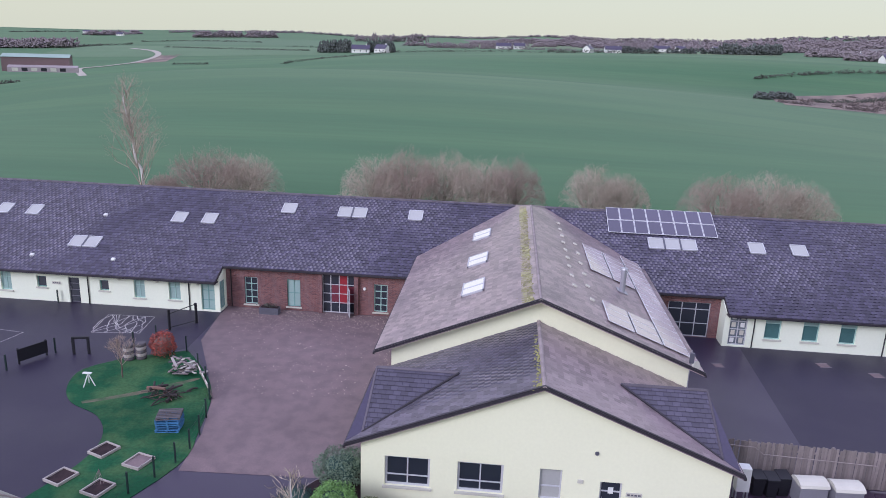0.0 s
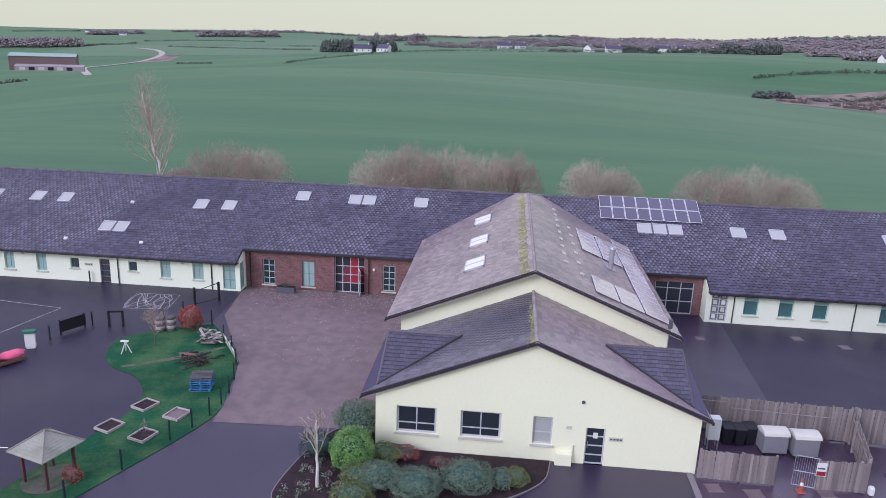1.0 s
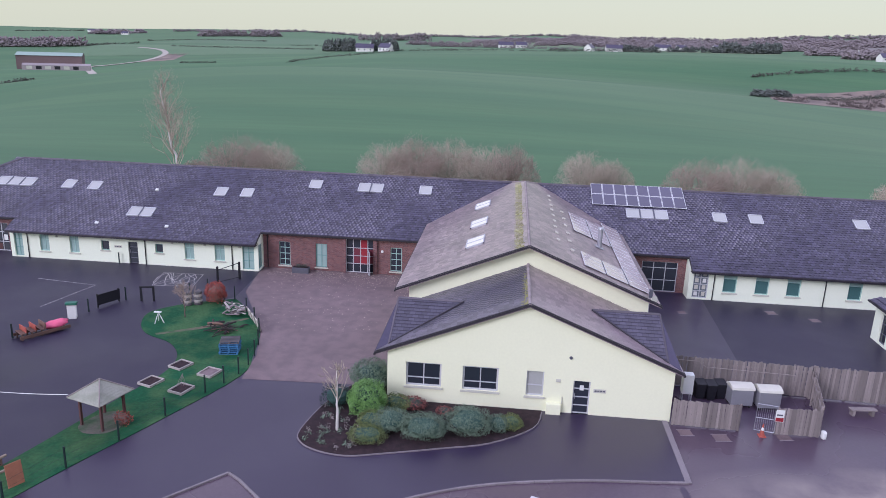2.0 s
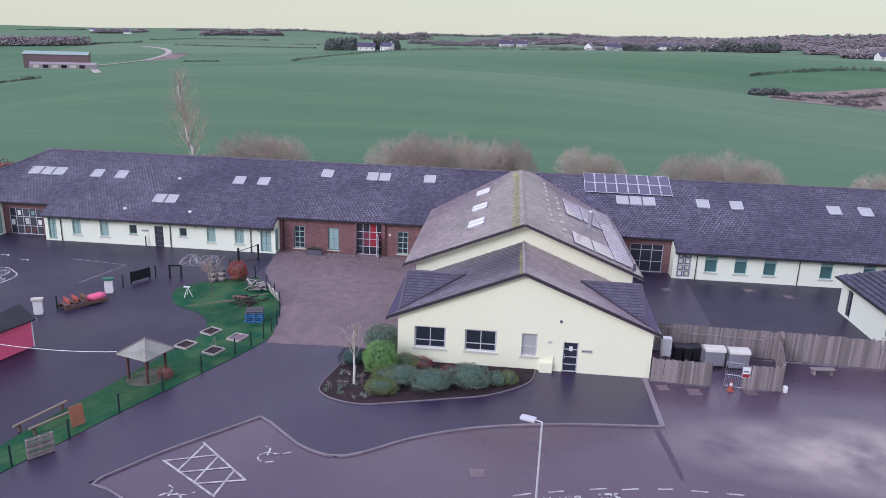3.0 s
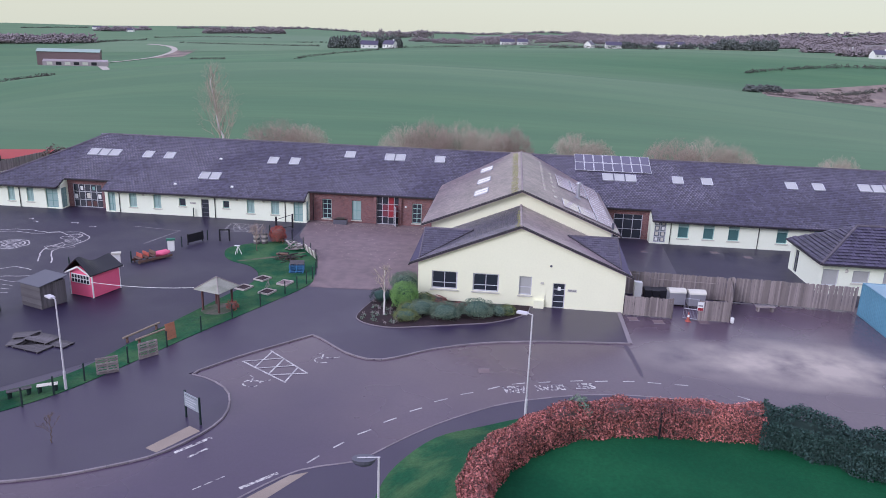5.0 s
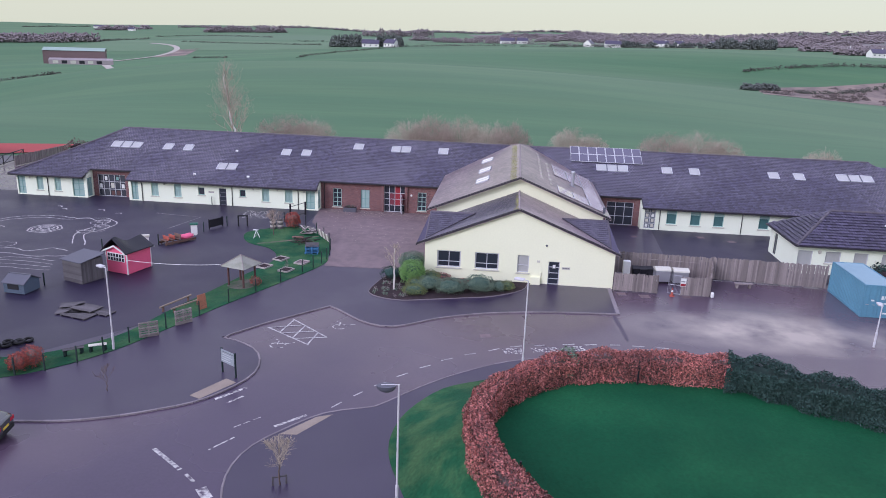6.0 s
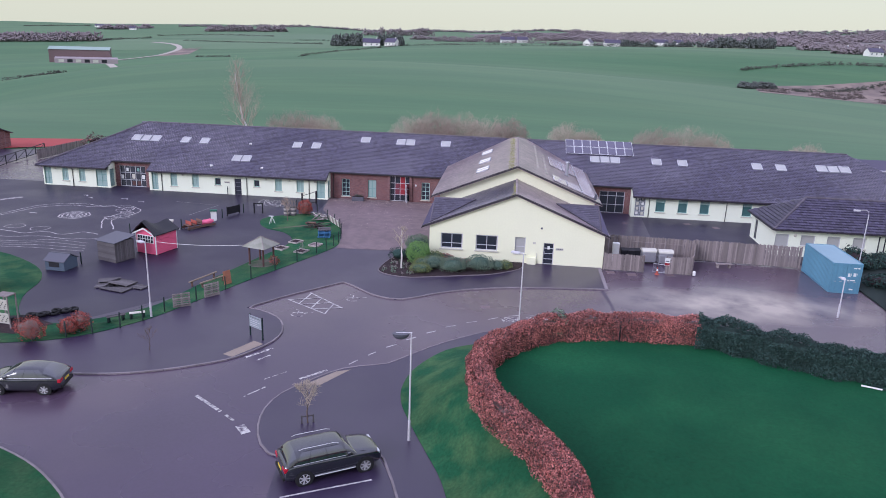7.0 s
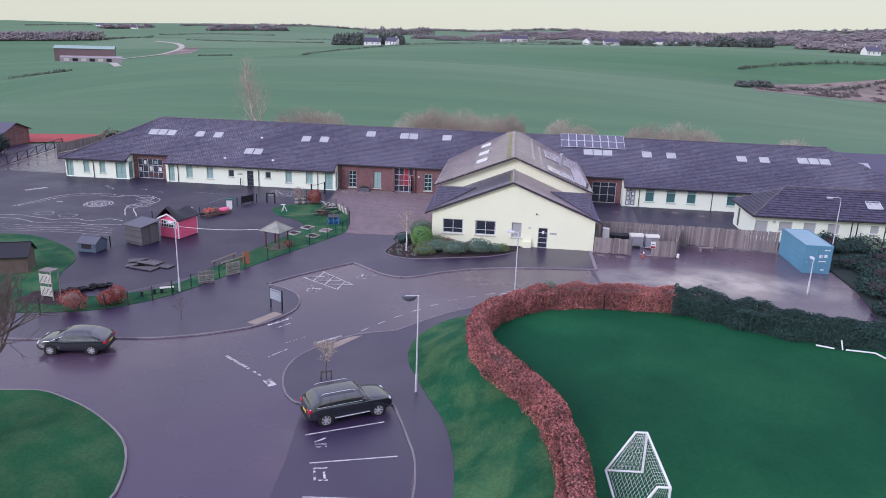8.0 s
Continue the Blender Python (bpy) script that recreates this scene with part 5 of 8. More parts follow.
def bare_tree(name, foot, height, spread, stems, depth, trunk_mat, twig_mat, label, seed, r0=0.1, split=3, clear=0.35, lean=(0, 0), single=True, up=0.35, tight=1.0, crook=0.03, fine=0.006, limb=1.0):
    """A leafless tree: tapered trunk, limbs that fork again and again into twigs."""
    rng = np.random.RandomState(seed)
    tr = thing(name, Matrix.Translation(foot), label, "tree")
    segs = []

    def grow(p, d, ln, r, lev):
        q = p + d * ln
        if not single:
            e = math.sqrt((q[0] ** 2 + q[1] ** 2) / (spread * 0.66) ** 2 + (q[2] / (height * 0.97)) ** 2) * rng.uniform(0.92, 1.08)
            if e > 1:
                q = q / e
        segs.append((p, q, r, r * 0.6))
        if lev == 0:
            return
        for _ in range(split):
            nd = d + rng.normal(size=3) * 0.55
            nd[2] += up
            nd /= np.linalg.norm(nd)
            st = p + (q - p) * rng.uniform(0.55, 1.0)
            grow(st, nd, ln * rng.uniform(0.6, 0.85), r * 0.55, lev - 1)

    top = np.array([lean[0], lean[1], height * (0.72 if single else clear)])
    if single:
        kpts = [np.array([0, 0, -0.1]), top * 0.35 + rng.normal(size=3) * crook, top * 0.7 + rng.normal(size=3) * crook, top]
        kpts = [np.array(q) for q in smooth_line(kpts, 4)]
        kpts = [q + rng.normal(size=3) * crook * (0 < i < len(kpts) - 1) for i, q in enumerate(kpts)]
        part("trunk", tube([tuple(q) for q in kpts], [r0 * (1 - 0.75 * i / (len(kpts) - 1)) for i in range(len(kpts))], 8), trunk_mat, tr, smooth=True)
    else:
        part("trunk", tube([(0, 0, -0.1), (0, 0, height * 0.1)], [r0 * 1.5, r0], 8), trunk_mat, tr, smooth=True)
    for i in range(stems):
        g = 2 * math.pi * i / stems + rng.uniform(-0.4, 0.4)
        f = rng.uniform(clear, 1.0) if single else 0.03
        st = top * f
        tilt = rng.uniform(0.5, 1.0) * tight if single else rng.uniform(0.1, 1.0) * spread / height
        d = np.array([math.cos(g) * tilt, math.sin(g) * tilt, 1.0])
        d /= np.linalg.norm(d)
        ln = (height * (1.0 - f * 0.72)) * 0.36 * (tight + 1) / 2 * limb if single else height * rng.uniform(0.34, 0.46)
        grow(st, d, ln, r0 * (0.4 * (0.4 + 0.6 * limb) if single else 0.55), depth)
    V, F = [], []
    for p, q, a, b in segs:
        d = (q - p) / (np.linalg.norm(q - p) + 1e-9)
        e = np.cross(d, [0.3, 0.5, 0.81])
        e /= np.linalg.norm(e) + 1e-9
        f = np.cross(d, e)
        k = len(V)
        for c, rr in ((p, a), (q, b)):
            for g in (0, 2.094, 4.188):
                V.append(tuple(c + (e * math.cos(g) + f * math.sin(g)) * max(rr, fine)))
        F += [(k, k + 1, k + 4, k + 3), (k + 1, k + 2, k + 5, k + 4), (k + 2, k, k + 3, k + 5)]
    cr = part("crown", (V, F), twig_mat, tr)
    tagged(cr, kind="stuff")
    return tr


bare_tree("birch_tree", (-1.95, -3.8, 0.05), 4.7, 1.6, 12, 3, BARK, TWIG_PALE, "young bare birch with a white trunk", 41, 0.085, split=2, limb=0.85, clear=0.45, tight=0.62, up=0.5, crook=0.012, fine=0.009)
bare_tree("young_tree", (-2.73, -30.5, 0.0), 2.6, 1.2, 16, 3, BARKD, TWIG_PALE, "small bare street tree held by a stake frame", 42, 0.045)
bare_tree("young_tree", (-14.8, -23.4, 0.0), 1.8, 0.9, 8, 2, BARKD, TWIG, "thin bare sapling in the asphalt", 43, 0.03)
bare_tree("young_tree", (-16.3, 9.9, 0.03), 2.9, 1.5, 12, 3, BARKD, TWIG_PINK, "small bare tree on the play lawn", 44, 0.05)
bare_tree("island_tree", (-17.2, -39.6, 0.0), 9.5, 5.5, 18, 4, BARK, TWIG, "bare tree on the grass island", 45, 0.26)
bare_tree("tall_tree", (-36.0, 51.5, -0.2), 18.5, 2.2, 44, 5, BARK, TWIG_PALE, "tall thin bare tree with a pale trunk", 46, 0.22, lean=(-1.2, 0.3), clear=0.15, up=0.35, tight=0.7, crook=0.2, split=2, limb=0.6, fine=0.0045)
for k, (x, y, h, w) in enumerate([(-28.5, 52.5, 8.3, 6.0), (-24.0, 53, 7.3, 5.0), (-8.8, 51.5, 8.0, 5.0), (-5.2, 52, 8.9, 4.6), (-1.2, 54, 8.4, 5.0), (3.0, 54, 8.2, 5.0), (6.4, 55, 8.0, 4.4), (16.0, 56, 7.2, 5.0), (19.0, 57, 6.2, 4.0),
                                  (29.5, 53, 7.6, 5.6), (34, 53, 7.8, 6.0), (38, 54, 6.8, 5.0), (-33.2, 51, 4.6, 3.0), (51, 50, 6.5, 4.0)]):
    bare_tree("hedgerow_tree", (x, y, land(x, y)), h, w * 1.4, 40, 4, BARKD, TWIG_PALE if k % 3 else TWIG_PINK, "bushy bare tree behind the school", 60 + k, 0.11, single=False, up=0.0, fine=0.0055)
for k, (x, y, rx, rz) in enumerate([(-11.5, 46, 2.2, 3.6), (43, 46, 2.5, 3.2), (48, 47, 2.4, 3.4), (-57, 44, 2.2, 3.2), (-54, 46, 1.6, 2.6)]):
    leafy("thicket", (x, y, -0.1), (rx, 1.5, rz), 900, 0.16, TWIG, "low dark thicket behind the school", "shrub", 0.4, seed=90 + k)
leafy("copper_bush", (-15.3, 13.1, 0), (0.8, 0.72, 1.7), 3600, 0.042, TERRACOTTA, "round orange-red bush by the play lawn", "shrub", 0.3, core=TWIG, seed=101)
for k, (x, y, r, h) in enumerate([(-22.8, -23.2, 0.95, 1.55), (-21.1, -21.9, 0.6, 1.1), (-20.6, -21.3, 0.65, 1.3), (-12.9, -4.9, 0.45, 0.75)]):
    leafy("copper_bush", (x, y, 0.03), (r, r * 0.8, h), 2000 if r > 0.5 else 500, 0.042, TERRACOTTA, "sparse orange-brown beech bush by the fence", "shrub", 0.4, core=TWIG, seed=105 + k)
rngb = np.random.RandomState(14)
for k in range(84):
    x, y = rngb.uniform(36.5, 50), rngb.uniform(-18, 6.8)
    if x < 38.5 and y > -4:
        x += 1.6
    leafy("bank_shrub", (x, y, 0), (rngb.uniform(1.0, 1.8), rngb.uniform(1.0, 1.7), rngb.uniform(0.9, 1.7)), 700, 0.10, (LAUREL, LAUREL, SHRUB_BLUE, LAUREL, LAUREL)[k % 5], "dark low shrub on the bank beside the container", "shrub", 0.4, seed=120 + k, group="bank shrubs")
solid("bank", sheet(smooth_line([(36.9, 4.0), (37.0, -2.5), (36.9, -7.0), (36.2, -11.5), (35.6, -14.5), (35, -18.4), (60, -24), (60, 7.6), (38.6, 7.5)], 3, True), 0.05, 0.1), mat("ivy_ground_cover", (0.012, 0.024, 0.020), 0.9, 0.4, 3.0, bump=0.8, bscale=14), "dark planted bank beside the car park", "bank", kind="structure")

# ---- car park ----
def line_mark(pts, w, label, group="", z=-0.054, paint=None):
    return solid("line_marking", ribbon(pts, w, z), paint or LINE, label, "line marking", group)


for a, b in zip([(-2.2, -23.2), (-1.3, -21.7), (-0.4, -20.3), (0.7, -18.9), (1.9, -17.5), (3.1, -16.2), (4.5, -15.1), (6.0, -14.2), (7.4, -13.3), (9.0, -12.8), (10.9, -12.3), (12.4, -12.1), (14.1, -11.8), (15.6, -11.7), (17.2, -11.7), (20.6, -12.6), (-4.5, -27.0)],
                [(-1.8, -22.5), (-0.9, -21.1), (0.2, -19.7), (1.3, -18.3), (2.5, -17.0), (3.8, -15.7), (5.2, -14.7), (6.7, -13.7), (8.2, -13.0), (9.7, -12.6), (11.7, -12.1), (13.2, -11.9), (14.8, -11.7), (16.4, -11.7), (18.0, -11.7), (21.2, -13.0), (-4.9, -27.6)]):
    line_mark([a, b], 0.1, "worn white centre-line dash", "centre-line dashes")
for a, b, w in (((-8.7, -23.3), (-7.5, -21.7), 0.17), ((-7.9, -23.6), (-7.3, -22.7), 0.12), ((-4.6, -25.6), (-3.3, -24.2), 0.17), ((-9.6, -28.5), (-7.6, -30.0), 0.18), ((-7.2, -30.3), (-6.6, -30.8), 0.14), ((-6.1, -31.2), (-5.5, -31.9), 0.42), ((-6.6, -26.0), (-5.6, -24.8), 0.06), ((-7.0, -28.2), (-6.2, -26.9), 0.08)):
    line_mark([a, b], w * 1.15, "broken worn white give-way line", "give-way lines", paint=LINE_WORN)
for a, b in (((-2.2, -36.8), (1.5, -34.9)), ((-1.3, -39.2), (2.7, -38.0)), ((-0.9, -41.8), (3.3, -41.4)), ((-0.7, -44.4), (3.4, -44.6))):
    line_mark([a, b], 0.1, "white parking bay line", "bay lines")
BAY = [((-1.57, -37.4), (-1.1, -36.9)), ((-1.49, -37.59), (-0.93, -37.45)), ((-1.42, -37.84), (-0.87, -37.66)), ((-0.97, -39.59), (-0.36, -39.45)), ((-0.97, -39.59), (-0.68, -40.54)), ((-0.68, -40.54), (-0.11, -40.41)), ((-0.46, -39.79), (-0.26, -40.35))]
for k, (a, b) in enumerate(BAY):
    line_mark([a, b], 0.11, "worn white bar of a bay letter", "bay letters", -0.054 + 0.002 * (k % 3), LINE_WORN)
HA, HB, HC, HD = (-9.2, -12.9), (-8.0, -11.1), (-4.8, -13.9), (-5.7, -15.3)
hatch = -0.056
mixp = lambda a, b, t: (a[0] + (b[0] - a[0]) * t, a[1] + (b[1] - a[1]) * t)
for a, b in [(HB, HC), (HA, HD)] + [(mixp(HA, HD, t0), mixp(HB, HC, t1)) for t0, t1 in ((0.3, 0.05), (0.62, 0.38), (0.98, 0.75), (0.02, 0.35), (0.35, 0.68), (0.66, 1.0))]:
    hatch += 0.0025
    line_mark([a, b], 0.11, "white hatched zone line of a disabled bay", "hatched zone", hatch)
for x, y in ((-4.4, -11.9), (-7.6, -15.7)):
    for a0, a1 in ((0.2, 1.3), (1.6, 2.9), (3.2, 4.3), (4.6, 5.7)):
        line_mark([(x + 0.5 * math.cos(a0 + (a1 - a0) * k / 5), y + 0.42 * math.sin(a0 + (a1 - a0) * k / 5)) for k in range(6)], 0.10, "worn wheelchair symbol of a disabled bay", "bay symbols", paint=LINE_WORN)
    line_mark([(x - 0.1, y + 0.15), (x - 0.15, y + 0.75), (x - 0.45, y + 0.95)], 0.09, "worn wheelchair symbol of a disabled bay", "bay symbols", -0.051, LINE_WORN)
    line_mark([(x - 0.1, y + 0.3), (x + 0.55, y + 0.35), (x + 0.95, y + 0.6)], 0.09, "worn wheelchair symbol of a disabled bay", "bay symbols", -0.048, LINE_WORN)

for word, x, y, turn in (("AREA", 8.15, -13.45, 189), ("DOWN", 10.45, -12.85, 194), ("SET", 12.28, -12.4, 191)):
    cu = bpy.data.curves.new("road_word", "FONT")
    cu.body, cu.size, cu.offset = word, 1.05, 0.035
    tmp = bpy.data.objects.new("road_word", cu)
    scene.collection.objects.link(tmp)
    bpy.context.view_layer.update()
    me = bpy.data.meshes.new_from_object(tmp.evaluated_get(bpy.context.evaluated_depsgraph_get()))
    bpy.data.objects.remove(tmp)
    me.materials.clear()
    me.materials.append(LINE_WORN)
    wd = max(v.co.x for v in me.vertices)
    tgt = {"AREA": 1.36, "DOWN": 1.76, "SET": 1.22}[word]
    solid("road_word", me, LINE, "worn white road lettering", "road lettering", "set down lettering", m=pose(x, y, -0.05, 0, 0, turn) @ Matrix.Diagonal((tgt / wd, 1.15 if word == "AREA" else 0.9, 1, 1)))
for x, y, w in ((5.69, -11.76, 0.7), (16.3, -1.05, 0.7), (18.1, -1.3, 0.8), (21.5, -0.75, 0.7), (27.2, 18.9, 0.7), (30.1, 17.8, 0.7), (20.1, 17.7, 0.6)):
    z = -0.056 if y < 4 else -0.008
    mh = thing("manhole_cover", pose(x, y, z, 0, 0, 8), "square rusty manhole cover set in the asphalt", "manhole cover", "manhole covers")
    part("cover", bbox(-w / 2, -w / 2.4, 0, w / 2, w / 2.4, 0.012, 0.004), PAVER, mh)
    part("rim", join(box(-w / 2 - 0.05, -w / 2.4 - 0.05, 0, w / 2 + 0.05, -w / 2.4, 0.008), box(-w / 2 - 0.05, w / 2.4, 0, w / 2 + 0.05, w / 2.4 + 0.05, 0.008)), KERB, mh)
for pts in ([(-10.2, -23.2), (-9.0, -20.9), (-8.25, -21.3), (-9.5, -23.5)], [(-4.1, -26.4), (-2.7, -24.4), (-1.9, -24.0), (-3.2, -26.3)]):
    solid("tactile_paving", sheet(pts, 0.006), BUFF, "buff tactile paving at the crossing", "paving", kind="structure")


TARRY = mat("tarry_repair", (0.058, 0.040, 0.072), 0.4, 0.2, 2.0)
solid("asphalt_repair", sheet(smooth_line([(14.9, -6.5), (15.2, -6.4), (15.4, -8.5), (15.5, -10.6), (15.3, -10.8), (15.1, -8.6)], 4, True)[:-1], -0.056), TARRY, "dark repair strip in the asphalt", "asphalt patch")


def lamp_post(x, y, h, arm, head, label, z0=0.0):
    lp = thing("lamp_post", pose(x, y, z0, 0, 0, arm), label, "street lamp", "lamp posts")
    part("post", tube([(0, 0, 0), (0, 0, 1.1), (0, 0, 1.12), (0, 0, h)], [0.075, 0.075, 0.05, 0.04], 10), LAMPGREY, lp)
    if head == "flat":
        part("arm", tube([(0, 0, h), (0.35, 0, h + 0.03)], 0.025, 6), LAMPGREY, lp)
        part("lantern", bbox(0.25, -0.16, h - 0.05, 0.85, 0.16, h + 0.07, 0.04), LAMPGREY, lp)
    elif head == "curve":
        part("arm", tube([(0, 0, h), (0.05, 0, h + 0.3), (0.3, 0, h + 0.45), (0.9, 0, h + 0.42)], 0.035, 6), LAMPGREY, lp)
        part("lantern", bbox(0.8, -0.13, h + 0.3, 1.35, 0.13, h + 0.44, 0.04), LAMPGREY, lp)
    else:
        part("arm", tube([(-0.05, 0.0, h + 0.02), (0.72, 0, h + 0.02)], 0.022, 6), LAMPGREY, lp)
        bm = bmesh.new()
        bmesh.ops.create_uvsphere(bm, u_segments=14, v_segments=8, radius=0.42)
        for v in bm.verts:
            v.co = Vector((v.co.x + 0.5, v.co.y * 0.6, min(0, v.co.z) * 0.75 + h))
        part("lantern", bm, DARKFRAME, lp, "dark bowl-shaped lantern")
    return lp


lamp_post(-17.34, -18.2, 5.35, 150, "flat", "galvanised street lamp post by the play lawn")
lamp_post(2.71, -31.4, 5.8, 190, "bowl", "galvanised street lamp post with a dark bowl lantern")
lamp_post(8.15, -17.3, 5.95, 160, "flat", "galvanised street lamp post by the beech hedge")
lamp_post(32.4, -8.9, 2.95, 80, "flat", "short lamp post beside the container", -0.06)
lamp_post(39.3, 3.9, 5.3, 180, "curve", "street lamp post with a curved arm by the annexe")

sb = thing("sign_board", pose(-9.55, -20.05, 0, 0, 0, -31.5), "white information board on two dark posts", "sign")
for x in (0, 1.24):
    part("post", box(x - 0.04, -0.04, 0, x + 0.04, 0.04, 1.55), DKGREEN, sb)
bd = part("board", bbox(0.02, -0.07, 0.70, 1.22, -0.04, 1.5, 0.008), mat("pale_blue_board", (0.28, 0.31, 0.35), 0.5, 0.1, 2.0), sb)
for k in range(5):
    part("text_bar", box(0.12, -0.075, 1.37 - k * 0.135, 0.12 + (1.0, 0.8, 0.95, 0.7, 0.85)[k], -0.0715, 1.405 - k * 0.135), GREYFRAME if k else DARKFRAME, bd)

# stake frame of the street tree
sf = thing("tree_stakes", pose(-2.73, -30.5, 0, 0, 0, 25), "low timber stake frame round the street tree", "tree stake")
for x in (-0.3, 0.3):
    part("stake", box(x - 0.04, -0.04, 0, x + 0.04, 0.04, 0.45), WOODG, sf)
part("rail", box(-0.34, -0.03, 0.36, 0.34, 0.03, 0.42), WOODG, sf)


def car(name, m, L, W, H, hood, boot, belt, clear, label, suv):
    """A car: lofted body, glasshouse with windows, wheels with tyres and rims; x forward, wheels on z 0."""
    cr = thing(name, m, label, "car")
    hl = L / 2
    # body sections: x, half width, bottom, shoulder, top
    st = [(-hl, 0.80, 0.42, 0.78, 0.86), (-hl + 0.08, 0.93, 0.34, 0.86, belt + 0.02), (-hl + 0.5, 1.0, clear, belt - 0.06, belt + 0.05), (-0.5, 1.0, clear, belt - 0.08, belt + 0.03),
          (0.55, 1.0, clear, belt - 0.10, belt), (hl - 1.35, 0.99, clear, hood - 0.06, hood + 0.05), (hl - 0.6, 0.96, clear + 0.02, hood - 0.12, hood - 0.02), (hl - 0.14, 0.86, 0.30, hood - 0.26, hood - 0.17), (hl, 0.70, 0.38, hood - 0.36, hood - 0.30)]
    V, F = [], []
    st = smooth_line(st, 4)
    for x, w, zb, zs_, zt in st:
        w *= W / 2
        ring = [(0, zb), (w * 0.86, zb), (w * 0.97, zb + 0.12), (w, (zb + zs_) / 2 - 0.05), (w * 0.985, (zb + zs_) / 2 + 0.08), (w * 0.995, zs_ - 0.03), (w * 0.97, zs_ + 0.03), (w * 0.90, zt - 0.01), (w * 0.55, zt + 0.02), (0, zt + 0.03)]
        pts = ring + [(-a, b) for a, b in ring[-2:0:-1]]
        V += [(x, a, b) for a, b in pts]
    n = 18
    for i in range(len(st) - 1):
        for k in range(n):
            F.append((i * n + k, i * n + (k + 1) % n, (i + 1) * n + (k + 1) % n, (i + 1) * n + k))
    F += [tuple(range(n))[::-1], tuple(range((len(st) - 1) * n, len(st) * n))]
    body = part("body", (V, F), CARPAINT, cr, smooth=True)
    # glasshouse: a boxy dome under the roof line, the panes lie a little proud of it
    xb0, xb1 = (-hl + 0.10, hl - 1.25) if suv else (-hl + 0.12, hl - 0.92)
    xr0, xr1 = (-hl + 0.58, 0.34) if suv else (-hl + 0.92, 0.20)
    zb, zr, wb = belt - 0.03, H, W / 2 * 0.95
    wr = wb * 0.78
    line = smooth_line([(xb0, zb + 0.01), ((xb0 + xr0) / 2 - 0.03, zb + (zr - zb) * 0.52), (xr0, zr - 0.10), (xr0 + 0.45, zr - 0.025), ((xr0 + xr1) / 2 + 0.1, zr), (xr1 - 0.1, zr - 0.03), (xr1 + 0.2, zr - 0.12), ((xr1 + xb1) / 2 + 0.1, zb + (zr - zb) * 0.47), (xb1, zb + 0.01)], 5)
    lx, lz = [q[0] for q in line], [q[1] for q in line]

    def crown(x):
        return float(np.interp(x, lx, lz))

    def dome(x, v, out=0.0):
        hz = crown(x) - zb + out
        cv, sv = math.cos(v), math.sin(v)
        z = zb + hz * abs(sv) ** 0.55
        y = -(wb + out) * math.copysign(abs(cv) ** 0.42, cv) * (1 - 0.20 * (z - zb) / (zr - zb))
        return (x, y, z)

    def flank(x, z, s, out=0.008):
        sv = min(1.0, max(0.0, (z - zb) / max(0.02, crown(x) - zb))) ** (1 / 0.55)
        y = (wb + out) * (1 - sv * sv) ** 0.21 * (1 - 0.20 * (z - zb) / (zr - zb))
        return (x, s * y, z)
    m_ = 16
    V = [dome(x, math.pi * k / m_) for x in lx for k in range(m_ + 1)]
    F = [(i * (m_ + 1) + k, i * (m_ + 1) + k + 1, (i + 1) * (m_ + 1) + k + 1, (i + 1) * (m_ + 1) + k) for i in range(len(lx) - 1) for k in range(m_)]
    part("cabin", (V, F), CARPAINT, cr, smooth=True)

    def pane(nm, fn, nu, nv):
        V = [fn(i / nu, j / nv) for i in range(nu + 1) for j in range(nv + 1)]
        F = [(i * (nv + 1) + j, i * (nv + 1) + j + 1, (i + 1) * (nv + 1) + j + 1, (i + 1) * (nv + 1) + j) for i in range(nu) for j in range(nv)]
        return part(nm, (V, F), CARGLASS, cr, smooth=True)
    pane("windscreen", lambda a, b: dome(xr1 + 0.17 + (xb1 - 0.10 - xr1 - 0.17) * a, math.pi * (0.13 + 0.74 * b), 0.012), 8, 12)
    pane("rear_window", lambda a, b: dome(xb0 + 0.10 + (xr0 - 0.02 - xb0 - 0.10) * a, math.pi * (0.14 + 0.72 * b), 0.012), 6, 12)
    for s in (-1, 1):
        lo0, lo1, hi0, hi1 = xb0 + 0.36, xb1 - 0.34, xr0 + 0.24, xr1 + 0.02
        cuts = (0.0, 0.24, 0.60, 1.0)
        for t0, t1 in zip(cuts[:-1], cuts[1:]):
            def glass(a, b, t0=t0, t1=t1):
                t = t0 + 0.012 + (t1 - t0 - 0.024) * a
                x = (lo0 + (lo1 - lo0) * t) * (1 - b) + (hi0 + (hi1 - hi0) * t) * b
                z = zb + 0.07 + (min(zr - 0.12, crown(x) - 0.07) - zb - 0.07) * b
                return flank(x, z, s)
            pane("side_window", glass, 5, 5)
        part("window_trim", tube([(lo0 - 0.05, s * (wb + 0.004), zb + 0.055), (lo1 + 0.05, s * (wb + 0.004), zb + 0.055)], 0.012, 6), CHROME, cr)
        if suv:
            part("roof_rail", tube([(xr0 + 0.15, s * wr * 0.93, zr - 0.0), (xr0 + 0.3, s * wr * 0.93, zr + 0.05), (xr1 - 0.3, s * wr * 0.93, zr + 0.05), (xr1 - 0.1, s * wr * 0.93, zr - 0.02)], 0.016, 6), CHROME, cr)
        part("mirror", bbox(xb1 - 0.52, s * W / 2 * 0.98 - 0.1, belt + 0.02, xb1 - 0.35, s * W / 2 * 0.98 + 0.1, belt + 0.16, 0.03), CARPAINT, cr)
        part("headlight", bbox(hl - 0.42, s * W / 2 * 0.66 - 0.17, hood - 0.30, hl - 0.10, s * W / 2 * 0.66 + 0.17, hood - 0.15, 0.03), CHROME, cr)
